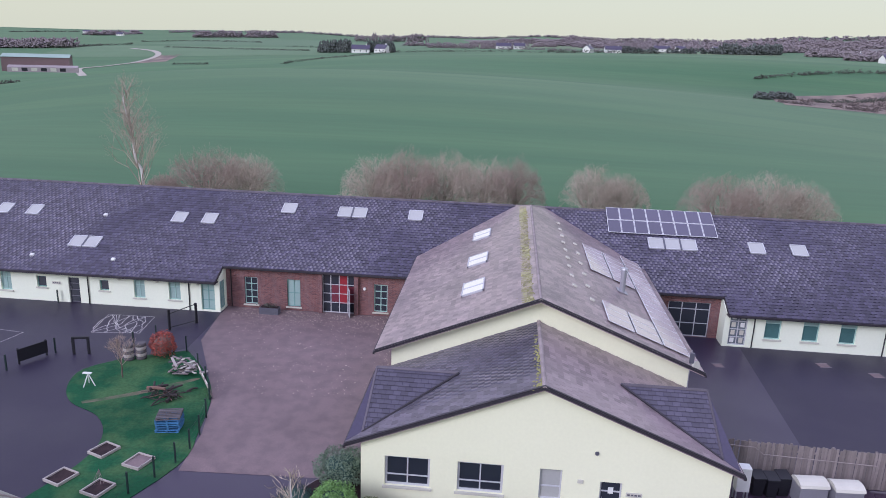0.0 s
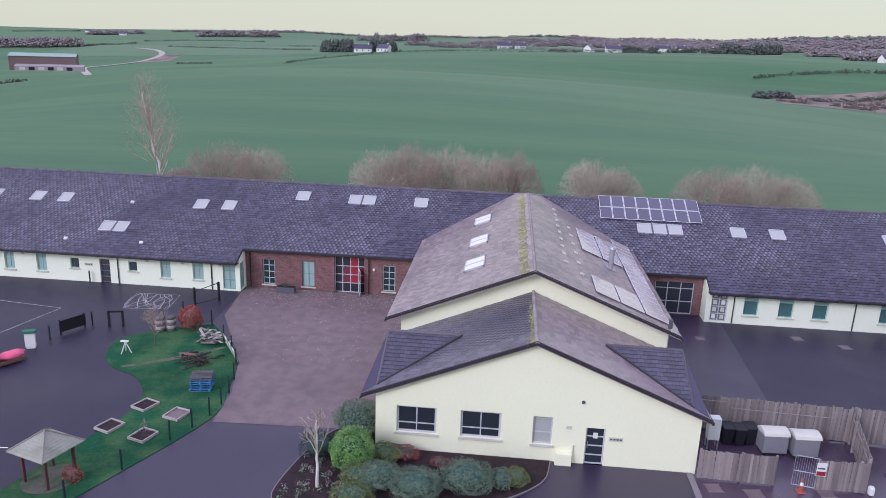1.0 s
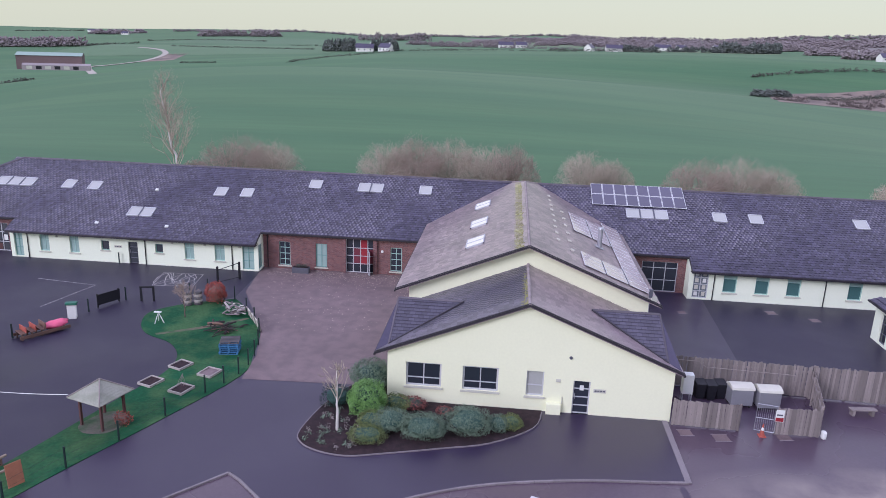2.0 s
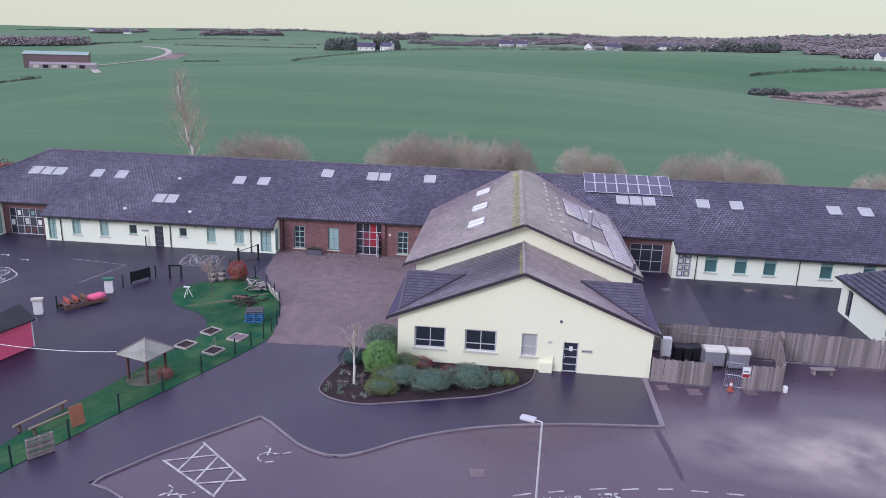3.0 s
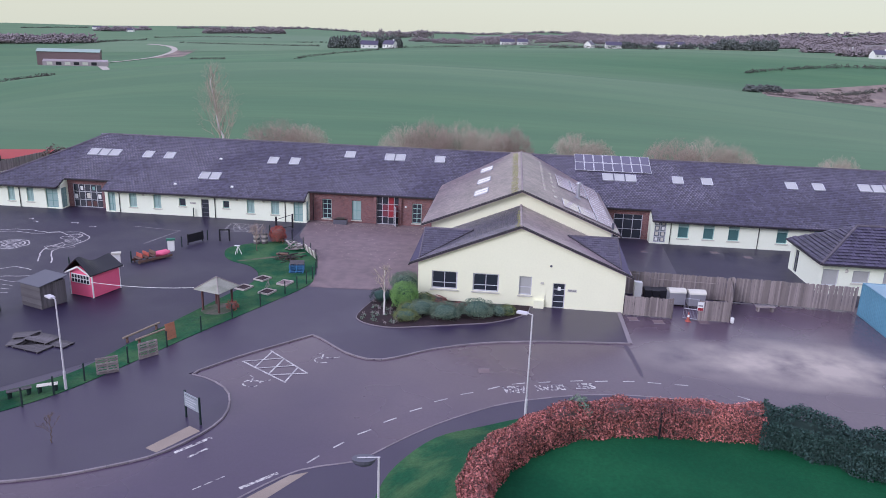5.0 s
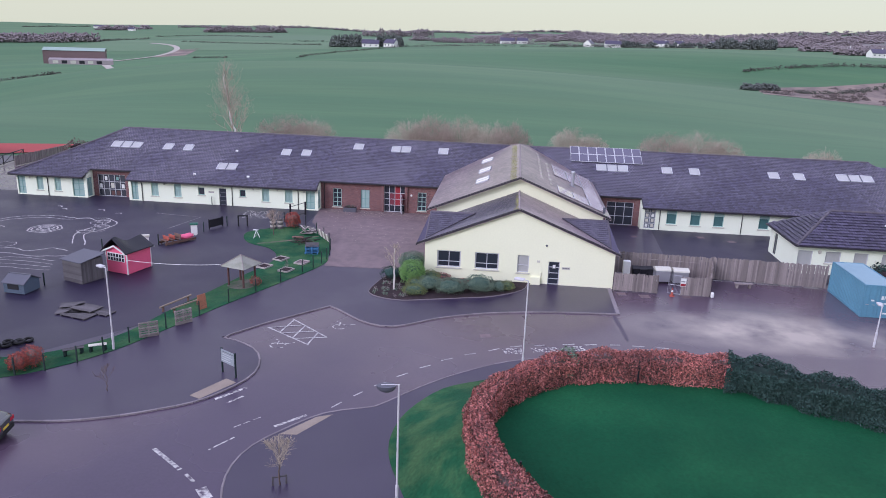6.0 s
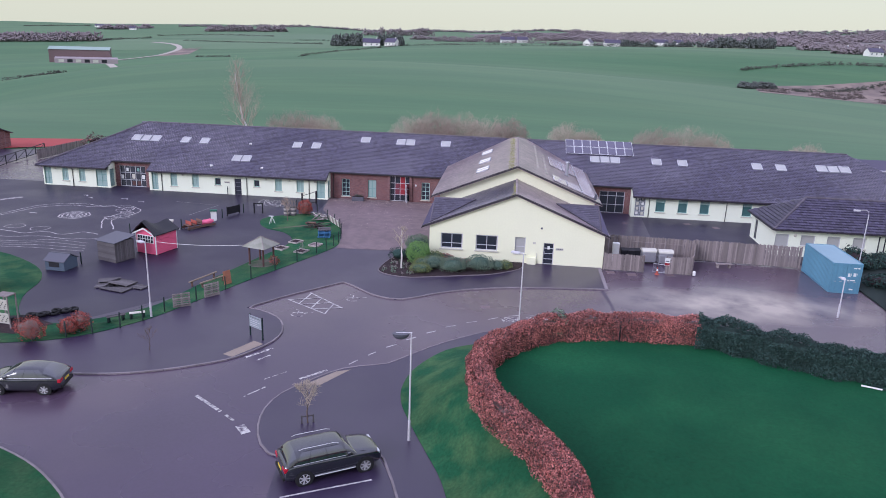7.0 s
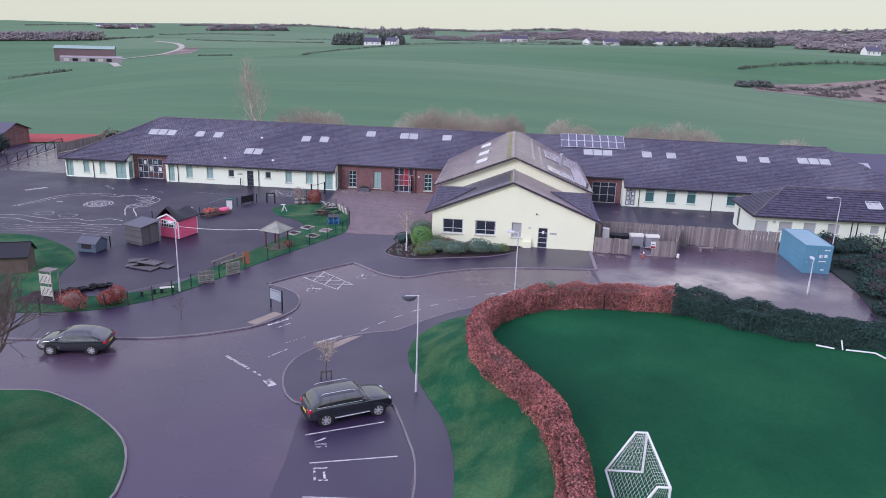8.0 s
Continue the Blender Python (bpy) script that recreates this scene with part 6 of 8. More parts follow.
        part("tail_light", bbox(-hl - 0.005, s * W / 2 * 0.72 - 0.2, belt - 0.26, -hl + 0.30, s * W / 2 * 0.72 + 0.2, belt - 0.06, 0.03), TAIL, cr, "red tail light")
        for hx, pos in ((hl - 0.88, "f"), (-hl + 0.88, "r")):
            wr_ = 0.36 if suv else 0.32
            arch = part("wheel_arch", tube([(hx, s * (W / 2 - 0.24), wr_), (hx, s * (W / 2 + 0.004), wr_)], wr_ + 0.06, 24), RUBBER, cr)
            wh = thing_part("wheel", (hx, s * (W / 2 - 0.1), wr_), cr)
            part("tyre", tube([(0, -0.11, 0), (0, -0.1, 0), (0, 0.1, 0), (0, 0.118, 0)], [wr_ - 0.04, wr_, wr_, wr_ - 0.04], 24), RUBBER, wh)
            part("rim", spokes(wr_ * 0.70, s), CHROME, wh)
    part("number_plate", bbox(-hl - 0.02, -0.26, 0.62, -hl + 0.01, 0.26, 0.74, 0.006), PLATE, cr, "yellow number plate")
    part("bumper", bbox(-hl - 0.04, -W * 0.40, 0.34, -hl + 0.12, W * 0.40, 0.52, 0.04), RUBBER, cr)
    part("sill", tube([(-hl + 1.35, W / 2 * -0.985, clear + 0.10), (hl - 1.35, W / 2 * -0.985, clear + 0.10)], 0.025, 6), CHROME if suv else RUBBER, cr)
    return cr


def thing_part(name, loc, parent):
    me = mesh_of(name, *tube([(0, -0.06, 0), (0, 0.06, 0)], 0.10, 10), CHROME)
    ob = new(name, me)
    ob.parent = parent
    ob.matrix_basis = Matrix.Translation(loc)
    return ob


def spokes(r, s):
    y0 = 0.104 * s
    pieces = [tube([(0, y0, 0), (0, y0 + 0.018 * s, 0)], r * 0.22, 10)]
    for k in range(7):
        a = 2 * math.pi * k / 7
        d = Vector((math.cos(a), 0, math.sin(a)))
        e = Vector((-math.sin(a), 0, math.cos(a))) * r * 0.10
        p, q = d * r * 0.12, d * r * 0.98
        v = [p - e, q - e * 1.3, q + e * 1.3, p + e]
        pieces.append(([(c.x, y0 + 0.002 * s, c.z) for c in v] + [(c.x, y0 + 0.018 * s, c.z) for c in v], list(BOXF)))
    n = 24
    V = [(math.cos(2 * math.pi * i / n) * q, y0 + 0.02 * s * (q == r), math.sin(2 * math.pi * i / n) * q) for q in (r * 0.90, r) for i in range(n)]
    pieces.append((V, [(i, (i + 1) % n, n + (i + 1) % n, n + i) for i in range(n)]))
    return join(*pieces)


CARGLASS = mat("tinted_car_glass", (0.020, 0.024, 0.030), 0.03, 0.03, 1.0, spec=1.0, coat=1.0)
car("estate_car", pose(-0.62, -34.27, -0.06, 0, 0, 31.4), 4.63, 1.88, 1.66, 1.02, 1.0, 1.06, 0.28, "dark grey estate car with roof rails in a parking bay", True)
car("hatchback_car", pose(-18.96, -29.13, -0.06, 0, 0, 189.8), 4.20, 1.78, 1.50, 0.96, 0.95, 0.96, 0.20, "charcoal hatchback car parked along the kerb", False)

# football goals
def goal(m, w, h, d0, d1, label):
    g = thing("football_goal", m, label, "football goal")
    A, B = (0, 0, 0), (w, 0, 0)
    AT, BT = (0, 0, h), (w, 0, h)
    AB, BB = (0, d1, 0), (w, d1, 0)
    AD, BD = (0, d0, h), (w, d0, h)
    for nm, pts in (("post", [A, AT]), ("post", [B, BT]), ("crossbar", [AT, BT]), ("base_bar", [A, AB]), ("base_bar", [B, BB]), ("rear_bar", [AB, BB]), ("stay", [AT, AD, AB]), ("stay", [BT, BD, BB])):
        part(nm, tube(pts, 0.05, 8), WHITE, g)
    pieces = []
    quads = [(AD, BD, BB, AB, 16, 12), (AT, BT, BD, AD, 16, 5), (A, AT, AD, AB, 8, 8), (B, BT, BD, BB, 8, 8)]
    for a, b, c, d, nu, nv in quads:
        a, b, c, d = map(Vector, (a, b, c, d))
        for i in range(nu + 1):
            t = i / nu
            p, q = a.lerp(b, t), d.lerp(c, t)
            pieces.append(tube([p, q], 0.006, 3, False))
        for j in range(nv + 1):
            t = j / nv
            pieces.append(tube([a.lerp(d, t), b.lerp(c, t)], 0.006, 3, False))
    nt = part("net", join(*pieces), WHITE, g, "white goal net")
    tagged(nt, kind="stuff")


goal(pose(13.46, -41.65, PITCH_Z, 0, 0, -87), 3.75, 1.83, -0.46, -1.5, "white five-a-side goal with a net on the pitch")
lg = thing("goal_frame", Matrix.Translation((0.93, -9.25, PITCH_Z)) @ Matrix.Diagonal((0.872, 0.872, 1, 1)), "white goal frame lying by the hedge", "goal frame")
for a, b in (((28.75, -19.9, 0.08), (29.8, -20.3, 0.08)), ((30.5, -20.4, 0.08), (32.3, -20.6, 0.08)), ((32.3, -20.6, 0.08), (32.6, -21.4, 0.08)), ((30.3, -20.4, 0.05), (30.2, -20.2, 0.6))):
    part("bar", tube([a, b], 0.05, 8), WHITE, lg)

# ---- bin compound, fence, container ----
board_me = mesh_of("board", *box(-0.062, -0.012, 0.04, 0.062, 0.012, 1.0), WOOD)


def board_fence(p, q, h, label, post_step=1.9, jitter=0.022, seed=0):
    rng = random.Random(seed)
    p, q = Vector((*p, 0)), Vector((*q, 0))
    d = (q - p).normalized()
    L = (q - p).length
    ang = math.degrees(math.atan2(d.y, d.x))
    fc = thing("timber_fence", pose(p.x, p.y, -0.06, 0, 0, ang), label, "fence", "timber fences")
    n = int(L / 0.132)
    for i in range(n):
        part("board", board_me, WOOD, fc, m=pose(0.07 + i * 0.132, -0.05 if i % 2 else -0.03, 0, 0, rng.uniform(-0.8, 0.8), 0) @ Matrix.Diagonal((1, 1, h * (1 + rng.uniform(-jitter, jitter)), 1)))
    for z in (0.35, h * 0.82):
        part("rail", box(0, 0.0, z - 0.045, L, 0.05, z + 0.045), WOOD, fc)
    for i in range(int(L / post_step) + 2):
        x = min(i * post_step, L - 0.05)
        part("post", box(x - 0.05, 0.0, 0, x + 0.05, 0.1, h + 0.03), WOOD, fc)
    return fc


board_fence((16.0, 4.7), (24.6, 4.3), 2.0, "tall weathered vertical board fence behind the bins", seed=1)
board_fence((24.7, 4.3), (34.1, 3.75), 2.05, "tall weathered vertical board fence across the yard", seed=2)
board_fence((15.75, -0.3), (19.25, -0.42), 1.55, "weathered board fence of the bin compound", seed=3)
board_fence((21.1, -0.5), (23.35, -0.45), 1.6, "weathered board fence of the bin compound", seed=4)
board_fence((23.4, -0.4), (24.65, 4.2), 1.75, "weathered board fence of the bin compound", seed=5)
gt = thing("metal_gate", pose(21.05, -0.5, -0.06, 0, 0, 168), "grey tube and mesh compound gate standing ajar", "gate")
part("gate_frame", join(tube([(0, 0, 0.1), (0, 0, 1.65), (1.0, 0, 1.65), (1.0, 0, 0.1), (0, 0, 0.1)], 0.03, 6), tube([(0, 0, 0.85), (1.0, 0, 0.85)], 0.025, 6)), STEEL, gt)
for k in range(9):
    part("bar", tube([(0.1 + k * 0.1, 0, 0.1), (0.1 + k * 0.1, 0, 1.65)], 0.008, 5), STEEL, gt)
wsn = solid("warning_sign", bbox(20.95, -0.6, 0.75, 21.4, -0.585, 1.45, 0.005), WHITE, "white and red warning sign on the fence", "sign")
part("red_band", box(20.97, -0.606, 0.78, 21.38, -0.601, 1.0), REDPAINT, wsn)
part("text_bar", box(21.0, -0.606, 1.12, 21.32, -0.601, 1.2), DARKFRAME, wsn)


def bin_large(x, y, turn, material, label):
    b = thing("wheeled_bin", pose(x, y, -0.06, 0, 0, turn), label, "wheeled bin", "bins")
    bm = bbox(-0.62, -0.45, 0.18, 0.62, 0.45, 1.15, 0.04)
    part("body", bm, material, b)
    V, F = [], []
    for i in range(7):
        a = math.pi * i / 6
        for s in (-0.66, 0.66):
            V.append((s, -0.5 * math.cos(a), 1.16 + 0.24 * math.sin(a)))
        if i:
            F.append((2 * i - 2, 2 * i - 1, 2 * i + 1, 2 * i))
    F += [(0, 2, 4, 6, 8, 10, 12), (13, 11, 9, 7, 5, 3, 1)]
    part("lid", (V, F), SILL if material is STEEL else material, b, "curved lid")
    for sx in (-0.5, 0.5):
        for sy in (-0.34, 0.34):
            part("wheel", tube([(sx - 0.03, sy, 0.09), (sx + 0.03, sy, 0.09)], 0.09, 10), RUBBER, b)


bin_large(20.1, 2.7, 4, STEEL, "large galvanised wheeled bin with a curved lid")
bin_large(21.6, 2.6, 3, STEEL, "large galvanised wheeled bin with a curved lid")
for x, y in ((18.0, 3.3), (18.6, 3.25), (19.2, 3.45)):
    wb_ = thing("wheelie_bin", pose(x, y, -0.06, 0, 0, 5), "small black plastic wheelie bin", "wheeled bin", "wheelie bins")
    part("body", ([(-0.22, -0.25, 0.05), (0.22, -0.25, 0.05), (0.22, 0.25, 0.05), (-0.22, 0.25, 0.05), (-0.29, -0.33, 0.95), (0.29, -0.33, 0.95), (0.29, 0.33, 0.95), (-0.29, 0.33, 0.95)], list(BOXF)), BLACK, wb_)
    part("lid", ([(-0.3, -0.36, 0.96), (0.3, -0.36, 0.96), (0.3, 0.36, 1.02), (-0.3, 0.36, 1.02), (-0.29, -0.35, 1.0), (0.29, -0.35, 1.0), (0.29, 0.35, 1.08), (-0.29, 0.35, 1.08)], list(BOXF)), BLACK, wb_)
    for s in (-0.24, 0.24):
        part("wheel", tube([(s - 0.02, 0.28, 0.1), (s + 0.02, 0.28, 0.1)], 0.1, 10), RUBBER, wb_)
wc = thing("gas_cabinet", pose(17.1, 2.7, -0.06), "white service cabinet on a metal frame", "cabinet")
part("cabinet", bbox(-0.3, -0.25, 0.55, 0.3, 0.25, 1.75, 0.03), WHITE, wc)
for x in (-0.25, 0.25):
    for y in (-0.2, 0.2):
        part("leg", box(x - 0.03, y - 0.03, 0, x + 0.03, y + 0.03, 0.55), STEEL, wc)
pr = thing("pipe_run", I4, "pale service pipe along the fence", "pipe")
part("pipe", tube([(16.2, 4.2, 1.9), (18.0, 4.15, 1.85), (18.4, 4.1, 1.55), (23.5, 3.9, 1.5)], 0.022, 6), WOOD, pr)
cn = thing("traffic_cone", pose(20.35, -0.75, -0.06), "orange and white traffic cone", "traffic cone")
part("base", bbox(-0.19, -0.19, 0, 0.19, 0.19, 0.04, 0.01), TERRACOTTA, cn)
part("cone", tube([(0, 0, 0.04), (0, 0, 0.35)], [0.13, 0.085], 12), TERRACOTTA, cn)
part("white_band", tube([(0, 0, 0.35), (0, 0, 0.52)], [0.085, 0.058], 12), WHITE, cn)
part("tip", tube([(0, 0, 0.52), (0, 0, 0.72)], [0.058, 0.03], 12), TERRACOTTA, cn)
bn = thing("bench", pose(26.9, 2.55, -0.06, 0, 0, 6), "low weathered timber bench against the fence", "bench")
part("seat", bbox(-0.75, -0.2, 0.34, 0.75, 0.2, 0.42, 0.015), WOOD, bn)
for x in (-0.55, 0.55):
    part("leg", box(x - 0.08, -0.16, 0, x + 0.08, 0.16, 0.34), WOOD, bn)
sk = solid("plastic_sack", bbox(23.45, -0.7, -0.05, 23.7, -0.4, 0.4, 0.10), WHITE, "crumpled white sack by the fence", "sack")

ct = thing("shipping_container", pose(34.05, -2.82, -0.05), "blue corrugated steel shipping container", "shipping container")
CW, CL, CH = 2.44, 6.06, 2.59
for name_, pts_, ax in (("side_panel", 0.03, 0), ("side_panel", CW - 0.03, 0)):
    V, F = [], []
    nn = 92
    for i in range(nn + 1):
        y = 0.12 + (CL - 0.24) * i / nn
        off = (0.018, 0.018, -0.018, -0.018)[i % 4] * (1 if pts_ < 1 else -1)
        V += [(pts_ + off, y, 0.14), (pts_ + off, y, CH - 0.1)]
        if i:
            F.append((2 * i - 2, 2 * i, 2 * i + 1, 2 * i - 1))
    part(name_, (V, F), CONTAINER, ct)
part("roof", bbox(0.02, 0.02, CH - 0.08, CW - 0.02, CL - 0.02, CH - 0.02, 0.01), mat("faded_blue_roof", (0.25, 0.38, 0.45), 0.5, 0.15, 1.5), ct, "faded pale blue roof")
part("floor", box(0.02, 0.02, 0.1, CW - 0.02, CL - 0.02, 0.16), CONTAINER, ct)
part("end_panel", box(0.03, CL - 0.06, 0.14, CW - 0.03, CL - 0.03, CH - 0.1), CONTAINER, ct)
for x in (0.0, CW - 0.12):
    for y in (0.0, CL - 0.12):
        part("corner_post", bbox(x, y, 0, x + 0.12, y + 0.12, CH, 0.01), CONTAINER, ct)
for y in (0.0, CL - 0.1):
    for z in (0.0, CH - 0.12):
        part("end_rail", box(0.12, y, z, CW - 0.12, y + 0.1, z + 0.12), CONTAINER, ct)
for x in (0.0, CW - 0.08):
    for z in (0.0, CH - 0.1):
        part("side_rail", box(x, 0.12, z, x + 0.08, CL - 0.12, z + 0.12), CONTAINER, ct)
for s in (0, 1):
    x0 = 0.14 + s * 1.09
    dr = part("door", bbox(x0, 0.02, 0.14, x0 + 1.07, 0.06, CH - 0.13, 0.01), CONTAINER, ct)
    for k in (0.3, 0.78):
        part("lock_rod", tube([(x0 + k, -0.01, 0.1), (x0 + k, -0.01, CH - 0.1)], 0.02, 6), CONTAINER, dr)
        part("handle", bbox(x0 + k - 0.18, -0.04, 1.0, x0 + k + 0.04, -0.015, 1.05, 0.006), STEEL, dr)
    for k in range(4):
        part("hinge", box(x0 + (0.0 if s == 0 else 1.0), 0.0, 0.4 + k * 0.55, x0 + (0.07 if s == 0 else 1.07), 0.02, 0.52 + k * 0.55), CONTAINER, dr)
    if s:
        for a, b, w, h in ((0.5, 2.15, 0.5, 0.1), (0.12, 1.45, 0.28, 0.3), (0.55, 1.5, 0.3, 0.28), (0.15, 1.1, 0.6, 0.1), (0.4, 0.3, 0.3, 0.12)):
            part("marking_bar", box(x0 + a, 0.012, b, x0 + a + w, 0.0185, b + h), WHITE, dr, "white shipping mark")
    else:
        part("marking_bar", box(x0 + 0.5, 0.012, 1.3, x0 + 0.72, 0.0185, 1.42), WHITE, dr, "white shipping mark")

# ---- playground ----
def frame_hut(name, m, L, W, eave, ridge, wall_mat, roof_mat, label, over=0.15, trim=None, saddle=0.0):
    """A small timber hut: x along its length L, gables at both ends, wall boards under a pitched roof."""
    h = thing(name, m, label, "play house")
    for x0, x1 in ((0, 0.04), (L - 0.04, L)):
        part("gable_wall", ([(x0, 0, 0.05), (x0, W, 0.05), (x0, W, eave), (x0, W / 2, ridge - 0.06), (x0, 0, eave), (x1, 0, 0.05), (x1, W, 0.05), (x1, W, eave), (x1, W / 2, ridge - 0.06), (x1, 0, eave)],
                            [(4, 3, 2, 1, 0), (5, 6, 7, 8, 9), (0, 1, 6, 5), (1, 2, 7, 6), (2, 3, 8, 7), (3, 4, 9, 8), (4, 0, 5, 9)]), wall_mat, h)
    n = int(eave / 0.14)
    for y0 in (0.0, W - 0.03):
        for k in range(n):
            part("wall_board", box(0.04, y0, 0.05 + k * (eave - 0.05) / n, L - 0.04, y0 + 0.03, 0.05 + (k + 1) * (eave - 0.05) / n - 0.012), wall_mat, h)
    for s in (0, 1):
        ya, yb = (-over, W / 2) if s == 0 else (W + over, W / 2)
        sl = (ridge - eave) / (W / 2)
        za = eave - over * sl
        if saddle:
            V, F = [], []
            for i in range(17):
                x = -over * 1.6 + (L + over * 2.6) * i / 16
                lift = saddle * (math.exp(-((x + 0.05) / 0.75) ** 2) + 0.25 * math.exp(-((x - L) / 0.8) ** 2))
                V += [(x, ya, za), (x, (ya + yb) / 2, (za + ridge) / 2 + lift * 0.6), (x, yb, ridge + lift), (x, ya, za + 0.07), (x, (ya + yb) / 2, (za + ridge) / 2 + lift * 0.6 + 0.07), (x, yb, ridge + lift + 0.07)]
                if i:
                    k = 6 * i - 6
                    F += [(k + a, k + b, k + b + 6, k + a + 6) for a, b in ((0, 1), (1, 2), (5, 4), (4, 3), (3, 0))]
            F += [(0, 3, 4, 1), (1, 4, 5, 2), (96, 97, 100, 99), (97, 98, 101, 100)]
            part("roof_slope", (V, F), roof_mat, h)
            continue
        v = [(-over, ya, za), (L + over, ya, za), (L + over, yb, ridge), (-over, yb, ridge)]
        part("roof_slope", (v + [(a, b, c + 0.06) for a, b, c in v], list(BOXF)), roof_mat, h)
    if not saddle:
        part("ridge_cap", box(-over, W / 2 - 0.06, ridge + 0.02, L + over, W / 2 + 0.06, ridge + 0.09), roof_mat, h)
    if trim:
        for x in (-0.02, L - 0.06):
            for y in (-0.02, W - 0.06):
                part("corner_trim", box(x, y, 0.02, x + 0.08, y + 0.08, eave), trim, h)
    return h


# pink playhouse: long side along one direction, windowed gable at its west end
ph = frame_hut("play_house", pose(-23.72, -4.48, 0.0, 0, 0, 74) @ pose(0, 0, 0), 2.65, 2.2, 1.9, 2.42, PINK, BLACK, "bright pink timber playhouse with white trim and a black saddle roof", 0.2, WHITE, saddle=0.62)
wn = part("window_strip", bbox(-0.05, 0.2, 1.05, -0.005, 2.0, 1.75, 0.01), WHITE, ph, "white lattice window strip")
for i in range(6):
    for j in range(2):
        part("pane", box(-0.058, 0.27 + i * 0.29, 1.11 + j * 0.32, -0.0505, 0.48 + i * 0.29, 1.36 + j * 0.32), GLASS, wn)
for y0, y1 in ((-0.2, 1.1), (2.4, 1.1)):
    beam("gable_trim", (-0.22, y0, 1.9 - 0.05), (-0.22, y1, 2.45), 0.04, 0.14, ph, WHITE)
    beam("gable_trim", (2.87, y0, 1.9 - 0.05), (2.87, y1, 2.45), 0.04, 0.14, ph, WHITE)

sd = thing("timber_shed", pose(-27.89, -6.59, 0, 0, 0, -20.4), "weathered grey timber shed with a felt roof", "shed")
SW_, SD_ = 2.12, 2.0
for k in range(14):
    z0, z1 = 0.08 + k * 0.122, 0.08 + (k + 1) * 0.122 - 0.008
    part("wall_board", box(0, 0, z0, SW_, 0.03, z1), WOODG, sd)
    part("wall_board", box(0, SD_ - 0.03, z0, SW_, SD_, z1), WOODG, sd)
    part("wall_board", box(0, 0.03, z0, 0.03, SD_ - 0.03, z1), WOODG, sd)
for k in range(12):
    part("door_board", box(SW_ - 0.03, 0.05 + k * 0.16, 0.08, SW_, 0.2 + k * 0.16, 1.78), WOODG, sd)
part("roof", ([(-0.12, -0.15, 1.74), (SW_ + 0.15, -0.15, 1.74), (SW_ + 0.15, SD_ + 0.15, 2.02), (-0.12, SD_ + 0.15, 2.02), (-0.12, -0.15, 1.80), (SW_ + 0.15, -0.15, 1.80), (SW_ + 0.15, SD_ + 0.15, 2.08), (-0.12, SD_ + 0.15, 2.08)], list(BOXF)), DARKFRAME, sd, "dark felt shed roof")
part("base", box(0.03, 0.03, 0, SW_ - 0.03, SD_ - 0.03, 0.08), WOODG, sd)

BLUEGREY = mat("blue_grey_paint", (0.085, 0.115, 0.165), 0.7, 0.2, 2.0)
kn = frame_hut("play_hut", pose(-30.4, -10.1, 0, 0, 0, -6), 1.75, 1.6, 0.85, 1.3, BLUEGREY, DARKFRAME, "small dark blue-grey play hut", 0.1)
# flat dark panel stands for the shade inside the hut
part("opening", box(0.35, -0.02, 0.35, 1.3, -0.004, 0.8), DARK, kn, "near-black panel for the shaded open front")
lh = frame_hut("garden_hut", pose(-34.2, -17.6, 0, 0, 0, 20), 3.6, 2.2, 1.5, 2.3, BARKD, BLACK, "brown timber hut with a black felt roof", 0.2)

for k, (x, y, z, w, l, turn) in enumerate([(-23.3, -12.5, 0.0, 1.5, 2.4, 15), (-22.6, -13.3, 0.0, 1.2, 2.2, -15), (-22.6, -12.3, 0.14, 1.2, 1.9, -15), (-21.2, -12.6, 0.0, 1.0, 1.4, -12), (-23.9, -11.9, 0.14, 1.0, 1.6, 25)]):
    dk = thing("deck_panel", pose(x, y, z, 0, 0, turn), "weathered grey timber deck panel lying on the asphalt", "deck panel", "deck panels")
    nb = int(w / 0.15)
    for i in range(nb):
        part("plank", box(-l / 2, -w / 2 + i * 0.15, 0.08, l / 2, -w / 2 + i * 0.15 + 0.135, 0.11), WOODG, dk)
    for x_ in (-l / 2 + 0.1, 0, l / 2 - 0.1):
        part("bearer", box(x_ - 0.04, -w / 2, 0, x_ + 0.04, w / 2, 0.08), WOODG, dk)

# play boat: timber benches with a pink hull
bt = thing("play_boat", pose(-24.6, 3.9, 0, 0, 0, 56.5), "orange timber play boat with a pink nose", "play boat")
part("hull_side", bbox(0, 0.0, 0.1, 3.2, 0.07, 0.32, 0.02), WOODB, bt)
part("hull_side", bbox(0, 1.03, 0.1, 3.2, 1.1, 0.32, 0.02), WOODB, bt)
for x in (0.1, 0.7, 1.3):
    part("bench_seat", bbox(x, 0.05, 0.42, x + 0.35, 1.05, 0.48, 0.01), WOODB, bt)
    part("bench_back", bbox(x + 0.3, 0.05, 0.5, x + 0.36, 1.05, 0.85, 0.01), TERRACOTTA if x < 1 else WOODB, bt)
    for y in (0.1, 0.95):
        part("leg", box(x + 0.05, y, 0.0, x + 0.13, y + 0.07, 0.45), WOODB, bt)
bm = bmesh.new()
bmesh.ops.create_uvsphere(bm, u_segments=16, v_segments=10, radius=0.5)
for v in bm.verts:
    k_ = 1 + 0.35 * noise.noise(v.co * 4.0)
    v.co = Vector((v.co.x * 1.6 * k_ + 2.5, v.co.y * 1.0 * k_ + 0.55, v.co.z * 0.5 * k_ + 0.42))
part("pink_nose", bm, PINK, bt, "pink rounded nose cover", smooth=True)

